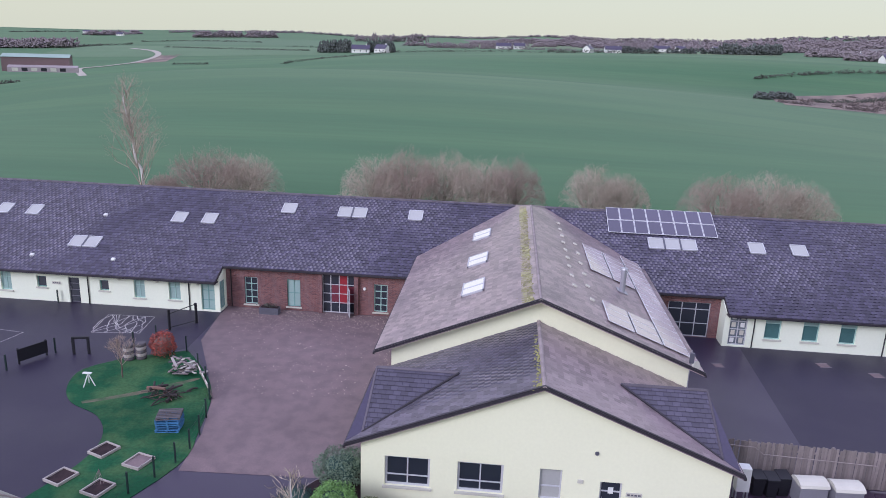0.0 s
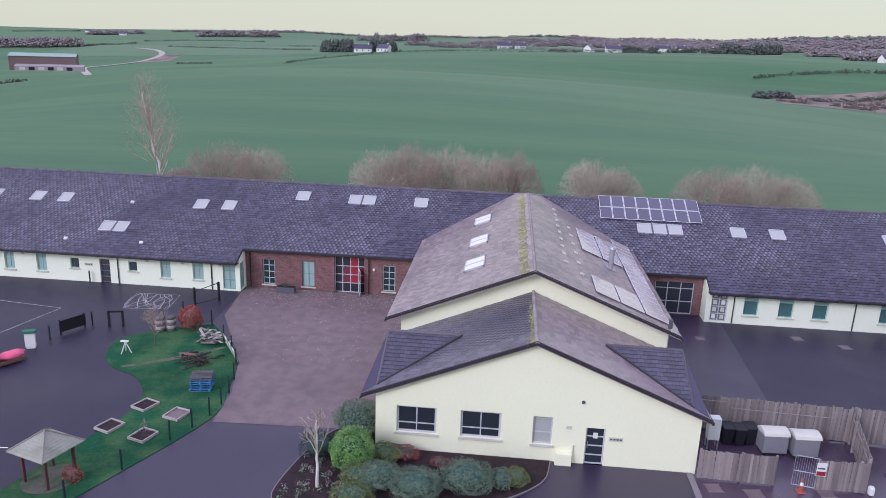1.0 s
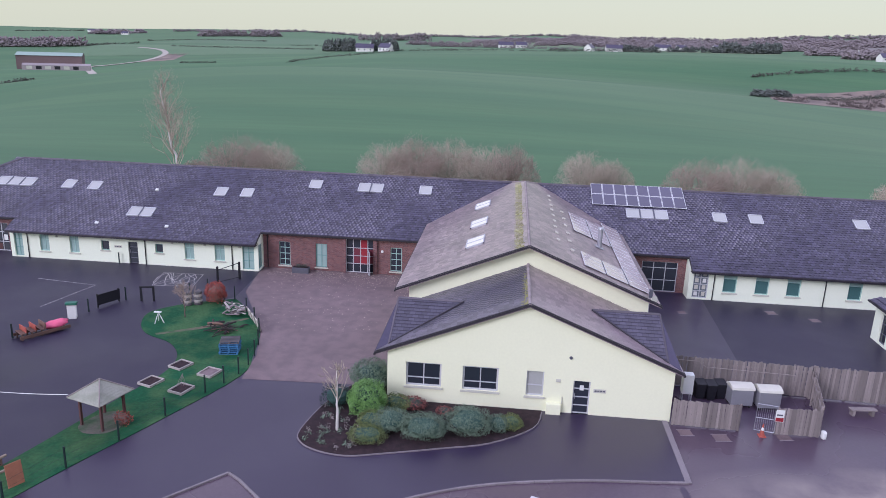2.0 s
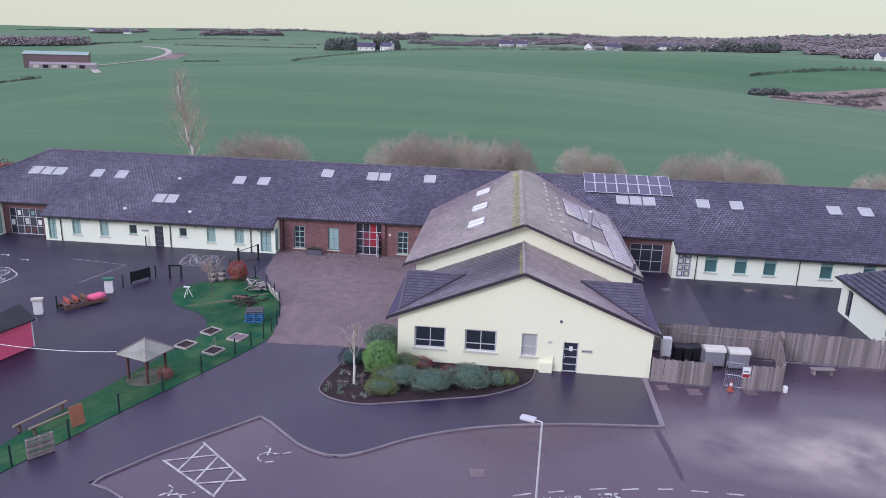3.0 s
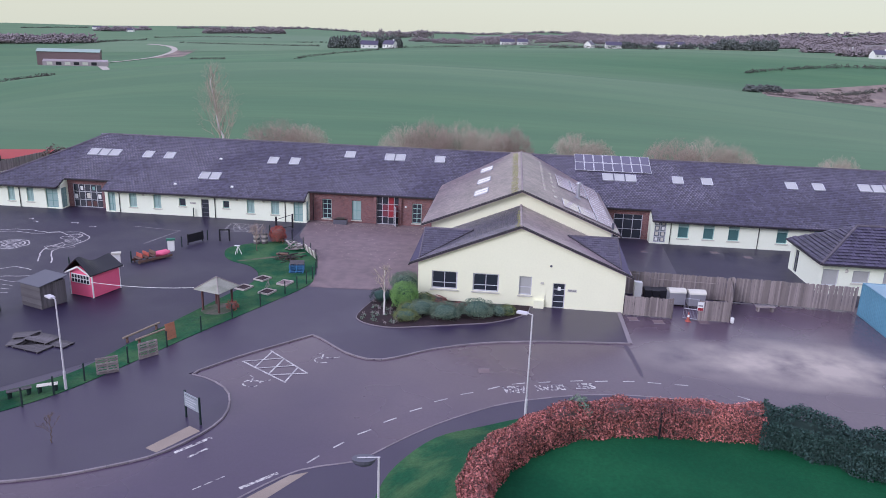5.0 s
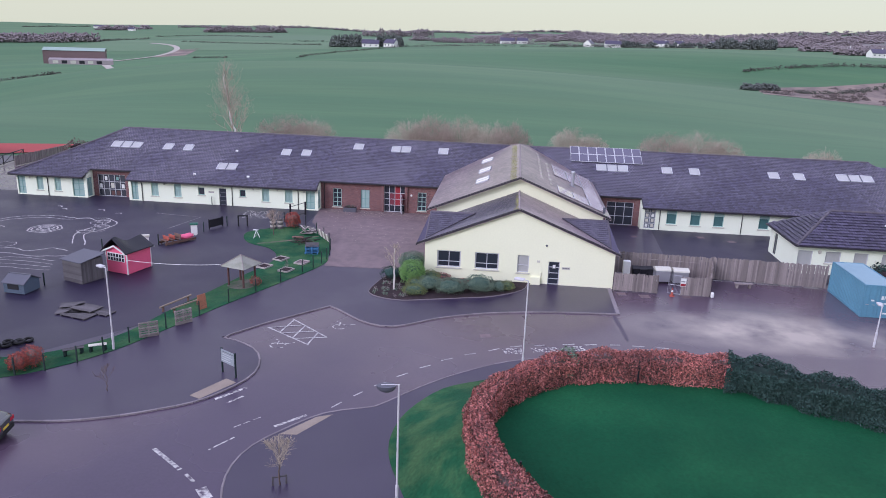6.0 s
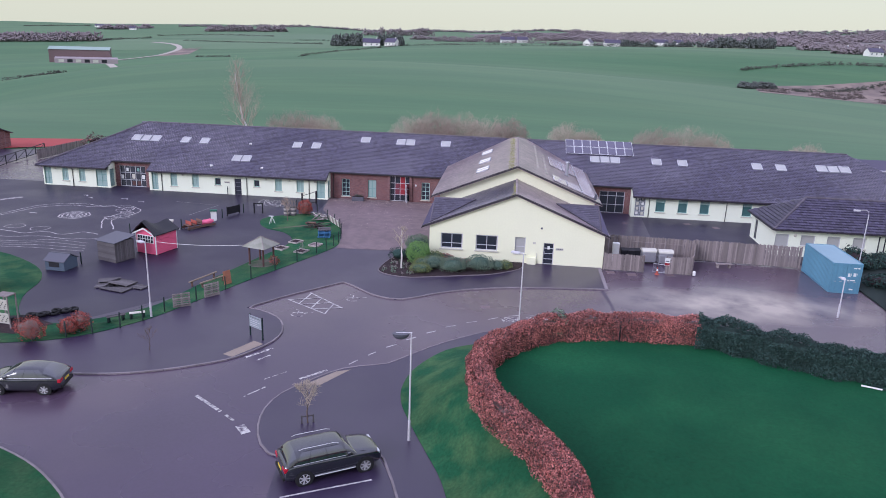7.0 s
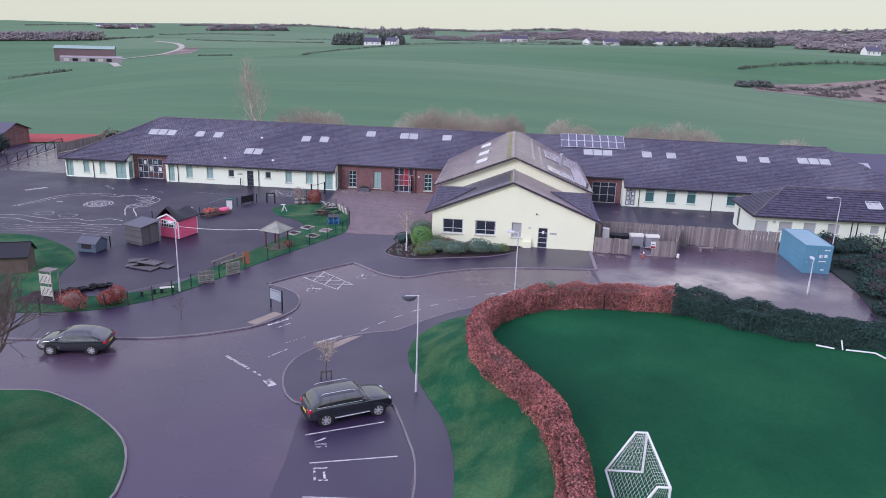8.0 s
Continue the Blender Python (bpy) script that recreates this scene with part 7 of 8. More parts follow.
for x, y, turn in ((-23.76, 8.3, 20), (-26.15, 3.25, 25)):
    wbx = thing("notice_box", pose(x, y, 0, 0, 0, turn), "white notice box with a green lid" if y > 5 else "white notice box with a pale grey lid", "notice box", "notice boxes")
    part("box", bbox(-0.3, -0.12, 0.1, 0.3, 0.12, 1.05, 0.02), WHITE, wbx)
    part("lid", bbox(-0.38, -0.2, 1.05, 0.38, 0.2, 1.22, 0.03), mat("green_lid", (0.03, 0.16, 0.11), 0.5, 0.1) if y > 5 else SILL, wbx)
    part("foot", box(-0.25, -0.1, 0, 0.25, 0.1, 0.1), WHITE, wbx)
bb = thing("chalk_board", pose(-23.2, 10.5, 0, 0, 0, 63), "large black outdoor chalkboard on posts", "chalkboard")
part("board", bbox(0, -0.03, 0.2, 1.85, 0.03, 1.0, 0.01), BLACK, bb)
for x in (0.05, 1.75):
    part("post", box(x, 0.03, 0, x + 0.08, 0.11, 1.05), BLACK, bb)
af = thing("climbing_frame", pose(-20.95, 12.5, 0, 0, 0, 13), "small black play frame with three posts", "play frame")
for x in (0, 0.9):
    part("post", box(x, -0.07, 0, x + 0.14, 0.07, 1.05), BLACK, af)
part("beam", box(0, -0.07, 1.05, 1.04, 0.07, 1.17), BLACK, af)
gf_ = thing("gate_frame", pose(-16.9, 17.2, 0, 0, 0, 52), "tall black gate frame by the paved court", "gate")
for x in (0, 2.0):
    part("post", box(x, -0.07, 0, x + 0.14, 0.07, 1.5), BLACK, gf_)
part("rail", tube([(0.1, 0, 1.2), (2.0, 0, 1.42)], 0.03, 6), BLACK, gf_)
part("rail", tube([(0.1, 0, 0.2), (2.0, 0, 0.2)], 0.03, 6), BLACK, gf_)

# chalk drawings on the asphalt
def chalk(pts, w=0.11, z=0.011, smooth_=True, label="white painted playground line", paint=None):
    line = smooth_line(pts, 8) if smooth_ else pts
    if smooth_:
        line = [(x + 0.22 * noise.noise((x * 1.1, y * 1.1, 4.0)), y + 0.22 * noise.noise((x * 1.1, y * 1.1, 9.0))) for x, y in line]
    return solid("ground_line", ribbon(line, w, z), paint or LINE, label, "ground marking", "playground lines")


for r in (0.35, 0.75, 1.15, 1.5):
    chalk([(-38.65 + r * math.cos(a * 0.3927), 7.4 + r * math.sin(a * 0.3927)) for a in range(17)], 0.14, label="white painted spiral target")
chalk([(-46.8, 4.1), (-45.9, 7.0), (-44.5, 10.8), (-41, 12.3), (-37.8, 11.9), (-35.1, 12.6), (-33.2, 10.8), (-33.1, 8.6), (-33.8, 6.3), (-31.9, 2.9)])
chalk([(-46.2, 4.4), (-45.2, 7.2), (-43.8, 10.2), (-41, 11.5), (-38.6, 11.2), (-37.2, 12.4), (-35.6, 11.4), (-34.2, 11.6), (-34.4, 9.4), (-34.9, 6.6), (-33.2, 3.1)])
chalk([(-45.5, 0.4), (-43.3, 0.8), (-40, 0.0), (-39.2, -0.2), (-37.5, 0.6), (-35.3, 0.2), (-34, 1.4), (-32.2, 0.9)])
chalk([(-46.0, -1.0), (-43, -0.6), (-40, -1.6), (-37, -0.8), (-34, -1.2), (-31.5, -0.4)])
for k in range(4):
    chalk([(-47 + k, -3.2 - k * 0.75), (-42 + k * 0.4, -2.8 - k * 0.7), (-38.5, -2.8 - k * 0.6), (-35, -1.7 - k * 0.9), (-31.4 + 0.3 * k, -2.2 - k * 0.8)], 0.07)
for x, y, r in ((-41.5, 2.0, 0.95), (-38.8, 1.7, 0.9)):
    chalk([(x + r * math.cos(a * 0.5236), y + 0.8 * r * math.sin(a * 0.5236)) for a in range(13)], 0.07)
rngc = np.random.RandomState(5)
for k in range(10):
    x, y = rngc.uniform(-35.2, -33.2), rngc.uniform(6.2, 12.0)
    chalk([(x + 0.55 * math.cos(a * 0.785 + k) * (1 + 0.2 * (a % 2)), y + 0.5 * math.sin(a * 0.785 + k)) for a in range(9)], 0.07)
for x, y in ((-42.0, 15.5), (-38.0, 15.8), (-43.2, 16.5), (-35.6, 14.9), (-43.6, 7.4)):
    chalk([(x, y), (x + 0.5, y + 0.1), (x + 0.8, y - 0.25)], 0.16)
chalk([(-48.9, 13.9), (-49.8, 12.9), (-50.6, 11.8)], 0.6, paint=LINE_WORN, label="smudged pale chalk patch")
CBX = [(-21.8, 16.0), (-22.4, 19.3), (-19.0, 19.4), (-18.6, 16.4)]
chalk(CBX + CBX[:1], 0.06, smooth_=False)
for k in range(12):
    t0, t1 = rngc.uniform(0, 1, 2)
    p, q = (CBX[0][0] + (CBX[3][0] - CBX[0][0]) * t0, 16.1 + 0.3 * t0), (CBX[1][0] + (CBX[2][0] - CBX[1][0]) * t1, 19.25)
    chalk([p, ((p[0] + q[0]) / 2 + rngc.uniform(-0.6, 0.6), 17.8 + rngc.uniform(-0.5, 0.5)), q], 0.06)
chalk([(-27.3, 10.0), (-26.1, 15.2), (-31.4, 15.9)], 0.07, smooth_=False)
rope = [(-23.76 + 8.2 * t, -4.54 - 0.7 * t, 1.3 + 0.38 * t - 0.7 * t * (1 - t)) for t in [i / 14 for i in range(15)]]
solid("rope", tube(rope, 0.018, 6), WHITE, "white rope slung from the playhouse to the shelter", "rope")

# ---- play lawn ----
sh = thing("garden_shelter", pose(-14.05, -4.8, 0.03, 0, 0, -18), "open timber shelter with a pyramid roof", "shelter")
for x in (-0.72, 0.72):
    for y in (-0.72, 0.72):
        part("post", bbox(x - 0.06, y - 0.06, 0, x + 0.06, y + 0.06, 1.75, 0.01), POSTRED, sh)
for k in range(4):
    a0, a1 = math.radians(45 + 90 * k), math.radians(135 + 90 * k)
    R_ = 1.58
    n = 9
    for i in range(n):
        f0, f1 = i / n, (i + 1) / n
        q = [(R_ * math.cos(a) * (1 - f), R_ * math.sin(a) * (1 - f), 1.62 + 0.78 * f + up) for f, a, up in ((f0, a0, 0.016), (f0, a1, 0.016), (f1, a1, 0.006), (f1, a0, 0.006), (f0, a0, -0.02), (f0, a1, -0.02))]
        part("roof_board", (q, [(0, 1, 2, 3), (4, 5, 1, 0), (3, 2, 5, 4)]), SHELTER_ROOF, sh)
    part("hip_batten", tube([(R_ * math.cos(a0), R_ * math.sin(a0), 1.65), (0, 0, 2.45)], 0.03, 6), WOOD, sh)

solid("bare_ground", sheet(smooth_line([(-15.1, -5.2), (-14.5, -6.0), (-13.4, -5.9), (-12.9, -5.0), (-13.4, -3.9), (-14.4, -3.8)], 4, True), 0.0345), mat("trampled_earth", (0.13, 0.115, 0.10), 0.95, 0.3, 1.5, tint=(0.05, 0.09, 0.045)), "trampled bare ground under the shelter", "bare ground", kind="structure")
BEDRIM = mat("grey_bed_timber", (0.40, 0.36, 0.345), 0.85, 0.2, 3.0)
BEAMTAN = mat("tan_beam_timber", (0.30, 0.235, 0.185), 0.85, 0.2, 3.0)
for k, (x, y) in enumerate([(-13.1, 2.2), (-13.8, -0.2), (-11.7, -0.8), (-11.0, 1.5)]):
    bd = thing("raised_bed", pose(x, y, 0.03, 0, 0, -22 + 2 * k), "square raised timber planting bed with dark soil" if k != 3 else "square raised timber bed with pale sand", "planting bed", "raised beds")
    w, l = 0.50, 0.56
    for n_, b_ in (("side", (-w, -l, 0, w, -l + 0.06, 0.14)), ("side", (-w, l - 0.07, 0, w, l, 0.14)), ("side", (-w, -l + 0.07, 0, -w + 0.07, l - 0.06, 0.14)), ("side", (w - 0.07, -l + 0.07, 0, w, l - 0.06, 0.14))):
        part(n_, bbox(*b_, 0.008), BEDRIM, bd)
    part("soil", box(-w + 0.07, -l + 0.07, 0, w - 0.07, l - 0.07, 0.07), SOIL if k != 3 else PAVER, bd)
    if k == 2:
        for j in range(5):
            part("cane", tube([(-0.2 + 0.1 * j, -0.15 + 0.08 * j, 0.25), (0.05, 0.1, 1.0)], 0.01, 5), WOOD, bd)


def pallet(m, material, label, group="pallets"):
    p = thing("pallet", m, label, "pallet", group)
    for i in range(7):
        part("slat", box(-0.6, -0.5 + i * 0.152, 0.11, 0.6, -0.5 + i * 0.152 + 0.09, 0.135), material, p)
    for x in (-0.55, 0, 0.55):
        part("bearer", box(x - 0.05, -0.5, 0.022, x + 0.05, 0.5, 0.11), material, p)
    for y in (-0.45, 0, 0.45):
        part("base_slat", box(-0.6, y - 0.05, 0, 0.6, y + 0.05, 0.022), material, p)
    return p


BLUEP = mat("blue_pallet_paint", (0.05, 0.16, 0.33), 0.7, 0.25, 3.0, obj=0.3)
for k in range(6):
    pallet(pose(-11.0 + 0.03 * (k % 2), 4.75 + 0.02 * (k % 3), 0.03 + k * 0.14, 0, 0, 8 + 3 * (k % 3)), BLUEP if k < 5 else WOODG, "stacked blue timber pallet" if k < 5 else "grey pallet on top of the stack", "pallet stack")
for x, y, turn in ((-16.2, -15.9, 36), (-15.0, -13.4, 52)):
    pallet(pose(x, y, 0.53, 88, 0, turn), WOOD, "pale timber pallet standing against the fence")
rngl = np.random.RandomState(21)
DARKBRANCH = mat("wet_dark_branch", (0.042, 0.034, 0.034), 0.9, 0.3, 4.0)
for k in range(30):
    x, y = -12.7 + rngl.normal() * 0.55, 7.9 + rngl.normal() * 0.38
    a = rngl.uniform(-1.0, 1.0) if k < 20 else rngl.uniform(1.2, 2.4)
    r = rngl.uniform(0.05, 0.11) if k % 3 == 0 else rngl.uniform(0.018, 0.04)
    ln = rngl.uniform(0.25, 0.6) if r > 0.05 else rngl.uniform(0.4, 0.95)
    z0 = 0.03 + r + 0.10 * (k % 4)
    solid("log" if r > 0.05 else "branch", tube([(x - ln * math.cos(a), y - ln * math.sin(a), z0), (x, y, z0 + rngl.uniform(0, 0.1)), (x + ln * math.cos(a), y + ln * math.sin(a), z0 + rngl.uniform(-0.02, 0.14))], [r, r * 0.9, r * 0.7], 8),
          DARKBRANCH if k % 5 else WOODB, "rough dark branch in the log pile", "log", "log pile")
for k in range(30):
    x, y = -13.1 + rngl.normal() * 0.5, 11.25 + rngl.normal() * 0.32
    ln = rngl.uniform(0.22, 0.62)
    solid("scrap_plank", bbox(-ln, -rngl.uniform(0.04, 0.1), 0, ln, 0.08, rngl.uniform(0.03, 0.07), 0.006), (WOOD, SILL, WOODG, WOOD, BEDRIM)[k % 5], "pale scrap plank in a heap by the fence", "plank", "plank heap",
          m=pose(x, y, 0.04 + 0.021 * k, rngl.uniform(-20, 20), rngl.uniform(-22, 22), rngl.uniform(-80, 80)))
for k in range(7):
    solid("scrap_board", bbox(-0.25, -0.03, 0, 0.25, 0.03, 0.75, 0.006), SILL if k % 2 else WOOD, "pale board leaning on the lawn fence", "plank", "leaning boards", m=pose(-11.9 + 0.28 * k, 10.9 - 0.42 * k, 0.02, 14, 0, -56))
tp = thing("tripod_stand", pose(-17.6, 8.6, 0.03), "small white tripod stand on the lawn", "stand")
for k in range(3):
    part("leg", tube([(0.35 * math.cos(k * 2.1), 0.35 * math.sin(k * 2.1), 0), (0, 0, 0.75)], 0.03, 6), WHITE, tp)
part("top", bbox(-0.3, -0.1, 0.75, 0.2, 0.1, 0.8, 0.01), WHITE, tp)
for x, y in ((-17.15, 12.3), (-16.5, 12.6)):
    wbt = thing("water_butt", pose(x, y, 0), "grey striped water butt", "water butt", "water butts")
    for k in range(5):
        part("band", tube([(0, 0, 0.02 + k * 0.21), (0, 0, 0.12 + k * 0.21), (0, 0, 0.225 + k * 0.21)], [0.30, 0.335, 0.30], 14), BEDRIM if k % 2 else WOODG, wbt)
solid("lawn_path", sheet(smooth_line([(-17.0, 6.75), (-14.6, 8.3), (-12.2, 10.35), (-12.0, 10.1), (-14.3, 8.0), (-16.8, 6.5)], 4), 0.034), mat("trodden_grass", (0.15, 0.13, 0.09), 0.95, 0.3, 1.5, tint=(0.05, 0.095, 0.045)), "trodden bare path across the play lawn", "path", kind="structure")
for (x0, y0), (x1, y1) in (((-17.4, -11.9), (-16.4, -9.0)), ((-16.5, -12.0), (-15.4, -9.7))):
    bmn = thing("balance_beam", I4, "low timber balance beam on the lawn", "balance beam", "balance beams")
    part("beam", tube([(x0, y0, 0.42), (x1, y1, 0.42)], 0.07, 8), BEAMTAN, bmn)
    for t in (0.1, 0.9):
        x, y = x0 + (x1 - x0) * t, y0 + (y1 - y0) * t
        part("support", box(x - 0.06, y - 0.06, 0.02, x + 0.06, y + 0.06, 0.37), WOODB, bmn)
solid("orange_panel", bbox(-0.35, -0.02, 0.0, 0.35, 0.02, 1.1, 0.01), mat("orange_wicker", (0.42, 0.17, 0.10), 0.85, 0.3, 6.0, bump=0.5), "rough orange panel leaning by the fence", "panel", m=pose(-14.8, -10.6, 0.02, -8, 0, 60))
for (x0, y0), (x1, y1) in (((-19.6, -19.9), (-18.7, -19.1)), ((-18.5, -19.0), (-17.6, -18.5))):
    b2 = thing("bench", I4, "pale grey slatted bench by the fence", "bench", "lawn benches")
    d = Vector((x1 - x0, y1 - y0, 0)).normalized()
    s = Vector((-d.y, d.x, 0))
    for k in range(3):
        o = s * (k * 0.13)
        part("slat", tube([(x0 + o.x, y0 + o.y, 0.45), (x1 + o.x, y1 + o.y, 0.45)], 0.045, 4), WOODG if x0 < -19 else SILL, b2)
    for t in (0.12, 0.88):
        p = Vector((x0, y0, 0)).lerp(Vector((x1, y1, 0)), t) + s * 0.13
        part("leg", box(p.x - 0.05, p.y - 0.12, 0.02, p.x + 0.05, p.y + 0.12, 0.42), DKGREEN, b2)
# fence: dark green posts with wire
POSTS = [(-24.6, -24.3), (-22.6, -23.4), (-20.9, -22.5), (-19.6, -21.7), (-18.4, -20.4), (-17.6, -18.9), (-16.9, -17.1), (-15.7, -14.5), (-14.5, -11.9), (-13.5, -9.0), (-12.35, -6.4), (-11.23, -3.75), (-10.25, -0.9), (-9.7, 0.45), (-9.3, 1.75), (-9.15, 3.0),
         (-9.25, 4.4), (-9.6, 6.1), (-10.2, 8.0), (-11.2, 9.9), (-12.4, 11.6), (-14.2, 14.0)]
wf = thing("wire_fence", I4, "dark green post and wire fence round the play lawn", "fence")
for x, y in POSTS:
    part("post", box(x - 0.035, y - 0.035, 0.0, x + 0.035, y + 0.035, 1.12), DKGREEN, wf)
for z in (0.3, 0.65, 1.0):
    part("wire", tube([(x, y, z) for x, y in POSTS], 0.006, 4), DKGREEN, wf)
for x, y in ((-25.5, 4.4), (-23.4, 9.7), (-22.1, 12.5), (-27.2, 20.9), (-30.2, -8.6), (-28.6, -8.0), (-33.0, -13.0), (-29.5, 1.8), (-17.0, 15.6), (-15.0, 13.9), (-17.9, 14.3)):
    solid("marker_post", box(x - 0.04, y - 0.04, 0, x + 0.04, y + 0.04, 1.02), DKGREEN, "dark green timber marker post", "post", "marker posts")
# tyres and painted boards at the corner
rngt = np.random.RandomState(31)
def tyre_mesh():
    V, F = [], []
    n, k = 16, 8
    for i in range(n):
        a = 2 * math.pi * i / n
        for j in range(k):
            b = 2 * math.pi * j / k
            r = 0.24 + 0.085 * math.cos(b)
            V.append((r * math.cos(a), r * math.sin(a), 0.09 + 0.09 * math.sin(b)))
    for i in range(n):
        for j in range(k):
            F.append((i * k + j, ((i + 1) % n) * k + j, ((i + 1) % n) * k + (j + 1) % k, i * k + (j + 1) % k))
    return mesh_of("tyre", V, F, RUBBER, True)


tm = tyre_mesh()
for k in range(14):
    t = k / 13
    solid("tyre", tm, RUBBER, "old black tyre laid in a row", "tyre", "row of tyres", m=pose(-26.0 + 2.9 * t + rngt.uniform(-0.2, 0.2), -20.7 + 2.3 * t + 0.4 * (k % 2), 0.03 + 0.12 * (k % 3 == 0), 8 * (k % 3), 0, 30 * k))
OLDCREAM = mat("grubby_cream_board", (0.46, 0.44, 0.39), 0.8, 0.3, 3.0)
pb = thing("painted_board_stand", pose(-26.1, -21.7, 0.03, 0, 0, -8), "white painted boards on a timber frame", "play board")
for x in (0, 0.95):
    for y in (0, 0.7):
        part("post", box(x - 0.035, y - 0.035, 0, x + 0.035, y + 0.035, 2.2), WOOD, pb)
for z0 in (0.35, 1.3):
    b_ = part("board", bbox(-0.02, -0.07, z0, 0.97, -0.04, z0 + 0.72, 0.008), OLDCREAM, pb)
    for k in range(11):
        a, c = 0.08 + 0.08 * k, z0 + 0.15 + 0.38 * ((k * 5) % 4) / 3
        part("dark_spot", tube([(a, -0.074, c), (a, -0.0715, c)], 0.05, 8), BLACK, b_)
part("top_rail", box(-0.04, -0.04, 2.2, 1.0, 0.74, 2.26), WOOD, pb)
solid("tyre_bed", sheet([(-27.8, -22.6), (-24.4, -22.6), (-23.0, -20.6), (-25.6, -19.4), (-27.8, -20.2)], 0.045), SOIL, "dark soil patch among the tyres", "planting bed", kind="structure")
# fallen leaves on the paved court
rngf = np.random.RandomState(77)
n = 1900
px_ = np.concatenate([rngf.uniform(-14, -0.3, n), rngf.uniform(-1.6, -0.1, 500), rngf.uniform(-13, -1, 500)])
py_ = np.concatenate([22.3 - np.abs(rngf.normal(size=n)) * 1.6, rngf.uniform(9, 20, 500), rngf.uniform(9, 20, 500)])
keep = (px_ > -14.0 + np.clip((21 - py_) * 0.28, 0, 9)) & (py_ > 2.5)
Pp = np.stack([px_[keep], py_[keep], np.full(keep.sum(), 0.024)], 1)
lv = thing("fallen_leaves", I4, "scattered pale fallen leaves on the paving", "fallen leaves", kind="stuff")
leaf_mesh(Pp, np.tile([0, 0, 2.5], (len(Pp), 1)), 0.055, mat("pale_dead_leaf", (0.42, 0.34, 0.31), 0.9, 0.2, 3.0, island=0.4), lv, rngf, "leaf_scatter")

# ---- railings and grounds beyond the playground ----
rl = thing("ramp_railing", I4, "dark steel railing of a ramp by the playground", "railing")
RA, RB = Vector((-62.0, 20.5, 0)), Vector((-65.8, 43.8, 0))
for k in range(9):
    p = RA.lerp(RB, k / 8)
    part("post", tube([(p.x, p.y, 0), (p.x, p.y, 1.35)], 0.07, 6), BLACK, rl)
    if k:
        q = RA.lerp(RB, (k - 1) / 8)
        part("brace", tube([(q.x, q.y, 0.15), (p.x, p.y, 1.2)], 0.05, 5), BLACK, rl)
for z in (0.15, 1.3):
    part("rail", tube([(RA.x, RA.y, z), (RB.x, RB.y, z)], 0.06, 6), BLACK, rl)
board_fence((-62.7, 37.5), (-62.1, 49.0), 1.5, "grey board fence at the edge of the grounds", seed=9, post_step=3.0)


leafy("evergreen_shrub", (-70.3, 34.5, 0), (1.7, 1.5, 3.0), 900, 0.16, LAUREL, "dark green evergreen bush by the brick house", "shrub", 0.3, seed=210)
solid("side_path", sheet([(-66, 16), (-66, 46), (-75.5, 44), (-82, 16)], -0.05), ASPHALT, "grey asphalt path beyond the railing", "pavement", kind="structure")


def house(name, m, L, W, eave, ridge, wall_mat, roof_mat, label, chim=True, n=3):
    h = thing(name, m, label, "house")
    part("wall", ([(0, 0, -1), (L, 0, -1), (L, W, -1), (0, W, -1), (0, 0, eave), (L, 0, eave), (L, W, eave), (0, W, eave), (0, W / 2, ridge - 0.1), (L, W / 2, ridge - 0.1)],
                  [(0, 1, 5, 4), (2, 3, 7, 6), (1, 2, 6, 9, 5), (3, 0, 4, 8, 7)]), wall_mat, h)
    rf = part("roof", join(slab([(-0.3, -0.4, eave - 0.15), (L + 0.3, -0.4, eave - 0.15), (L + 0.3, W / 2, ridge), (-0.3, W / 2, ridge)]), slab([(-0.3, W / 2, ridge), (L + 0.3, W / 2, ridge), (L + 0.3, W + 0.4, eave - 0.15), (-0.3, W + 0.4, eave - 0.15)])), roof_mat, h)
    if chim:
        part("chimney", box(L * 0.8, W / 2 - 0.4, ridge - 0.6, L * 0.8 + 0.7, W / 2 + 0.4, ridge + 1.0), wall_mat, rf)
    for k in range(n):
        x = L * (k + 0.5) / n
        w_ = part("window", box(x - 0.6, -0.06, eave * 0.4, x + 0.6, -0.002, eave * 0.4 + 1.2), GREYFRAME, h)
        part("pane", box(x - 0.5, -0.075, eave * 0.4 + 0.1, x + 0.5, -0.062, eave * 0.4 + 1.1), GLASS, w_)
    return h


house("brick_house", pose(-87.4, 39.5, 0, 0, 0, 3), 14, 7, 2.3, 3.5, BRICK, TILE, "red brick house with a dark slate roof", False)
WHITEWASH = mat("white_farm_wall", (0.78, 0.77, 0.74), 0.9, 0.06, 0.3)
for x, y, L, turn, lab in ((-131, 603, 15, 8, "white farmhouse with a grey roof"), (-112, 606, 11, -25, "white farm cottage with a grey roof"), (-13, 800, 16, 5, "long white house far across the fields"), (6, 803, 12, 5, "white bungalow far across the fields"),
                           (80, 720, 9, 60, "white gabled house across the fields"), (95, 722, 16, 4, "low white house across the fields"), (165, 850, 18, 3, "white house on the far hillside"), (190, 853, 11, 3, "white cottage on the far hillside"),
                           (246, 905, 12, 30, "white gabled house on the far hillside"), (290, 905, 14, 10, "pale house among far trees"), (306, 655, 9, 50, "pale gabled house among the trees"), (300, 600, 13, 12, "pale stone house behind the scrub"),
                           (-795, 1440, 13, 5, "white house on the far ridge"), (-1080, 1800, 30, 0, "white building on the skyline")):
    house("farm_house", pose(x, y, ground_z(x, y), 0, 0, turn), L, 8, 3.6, 7.0, WHITEWASH, TILE, lab, True, 3)
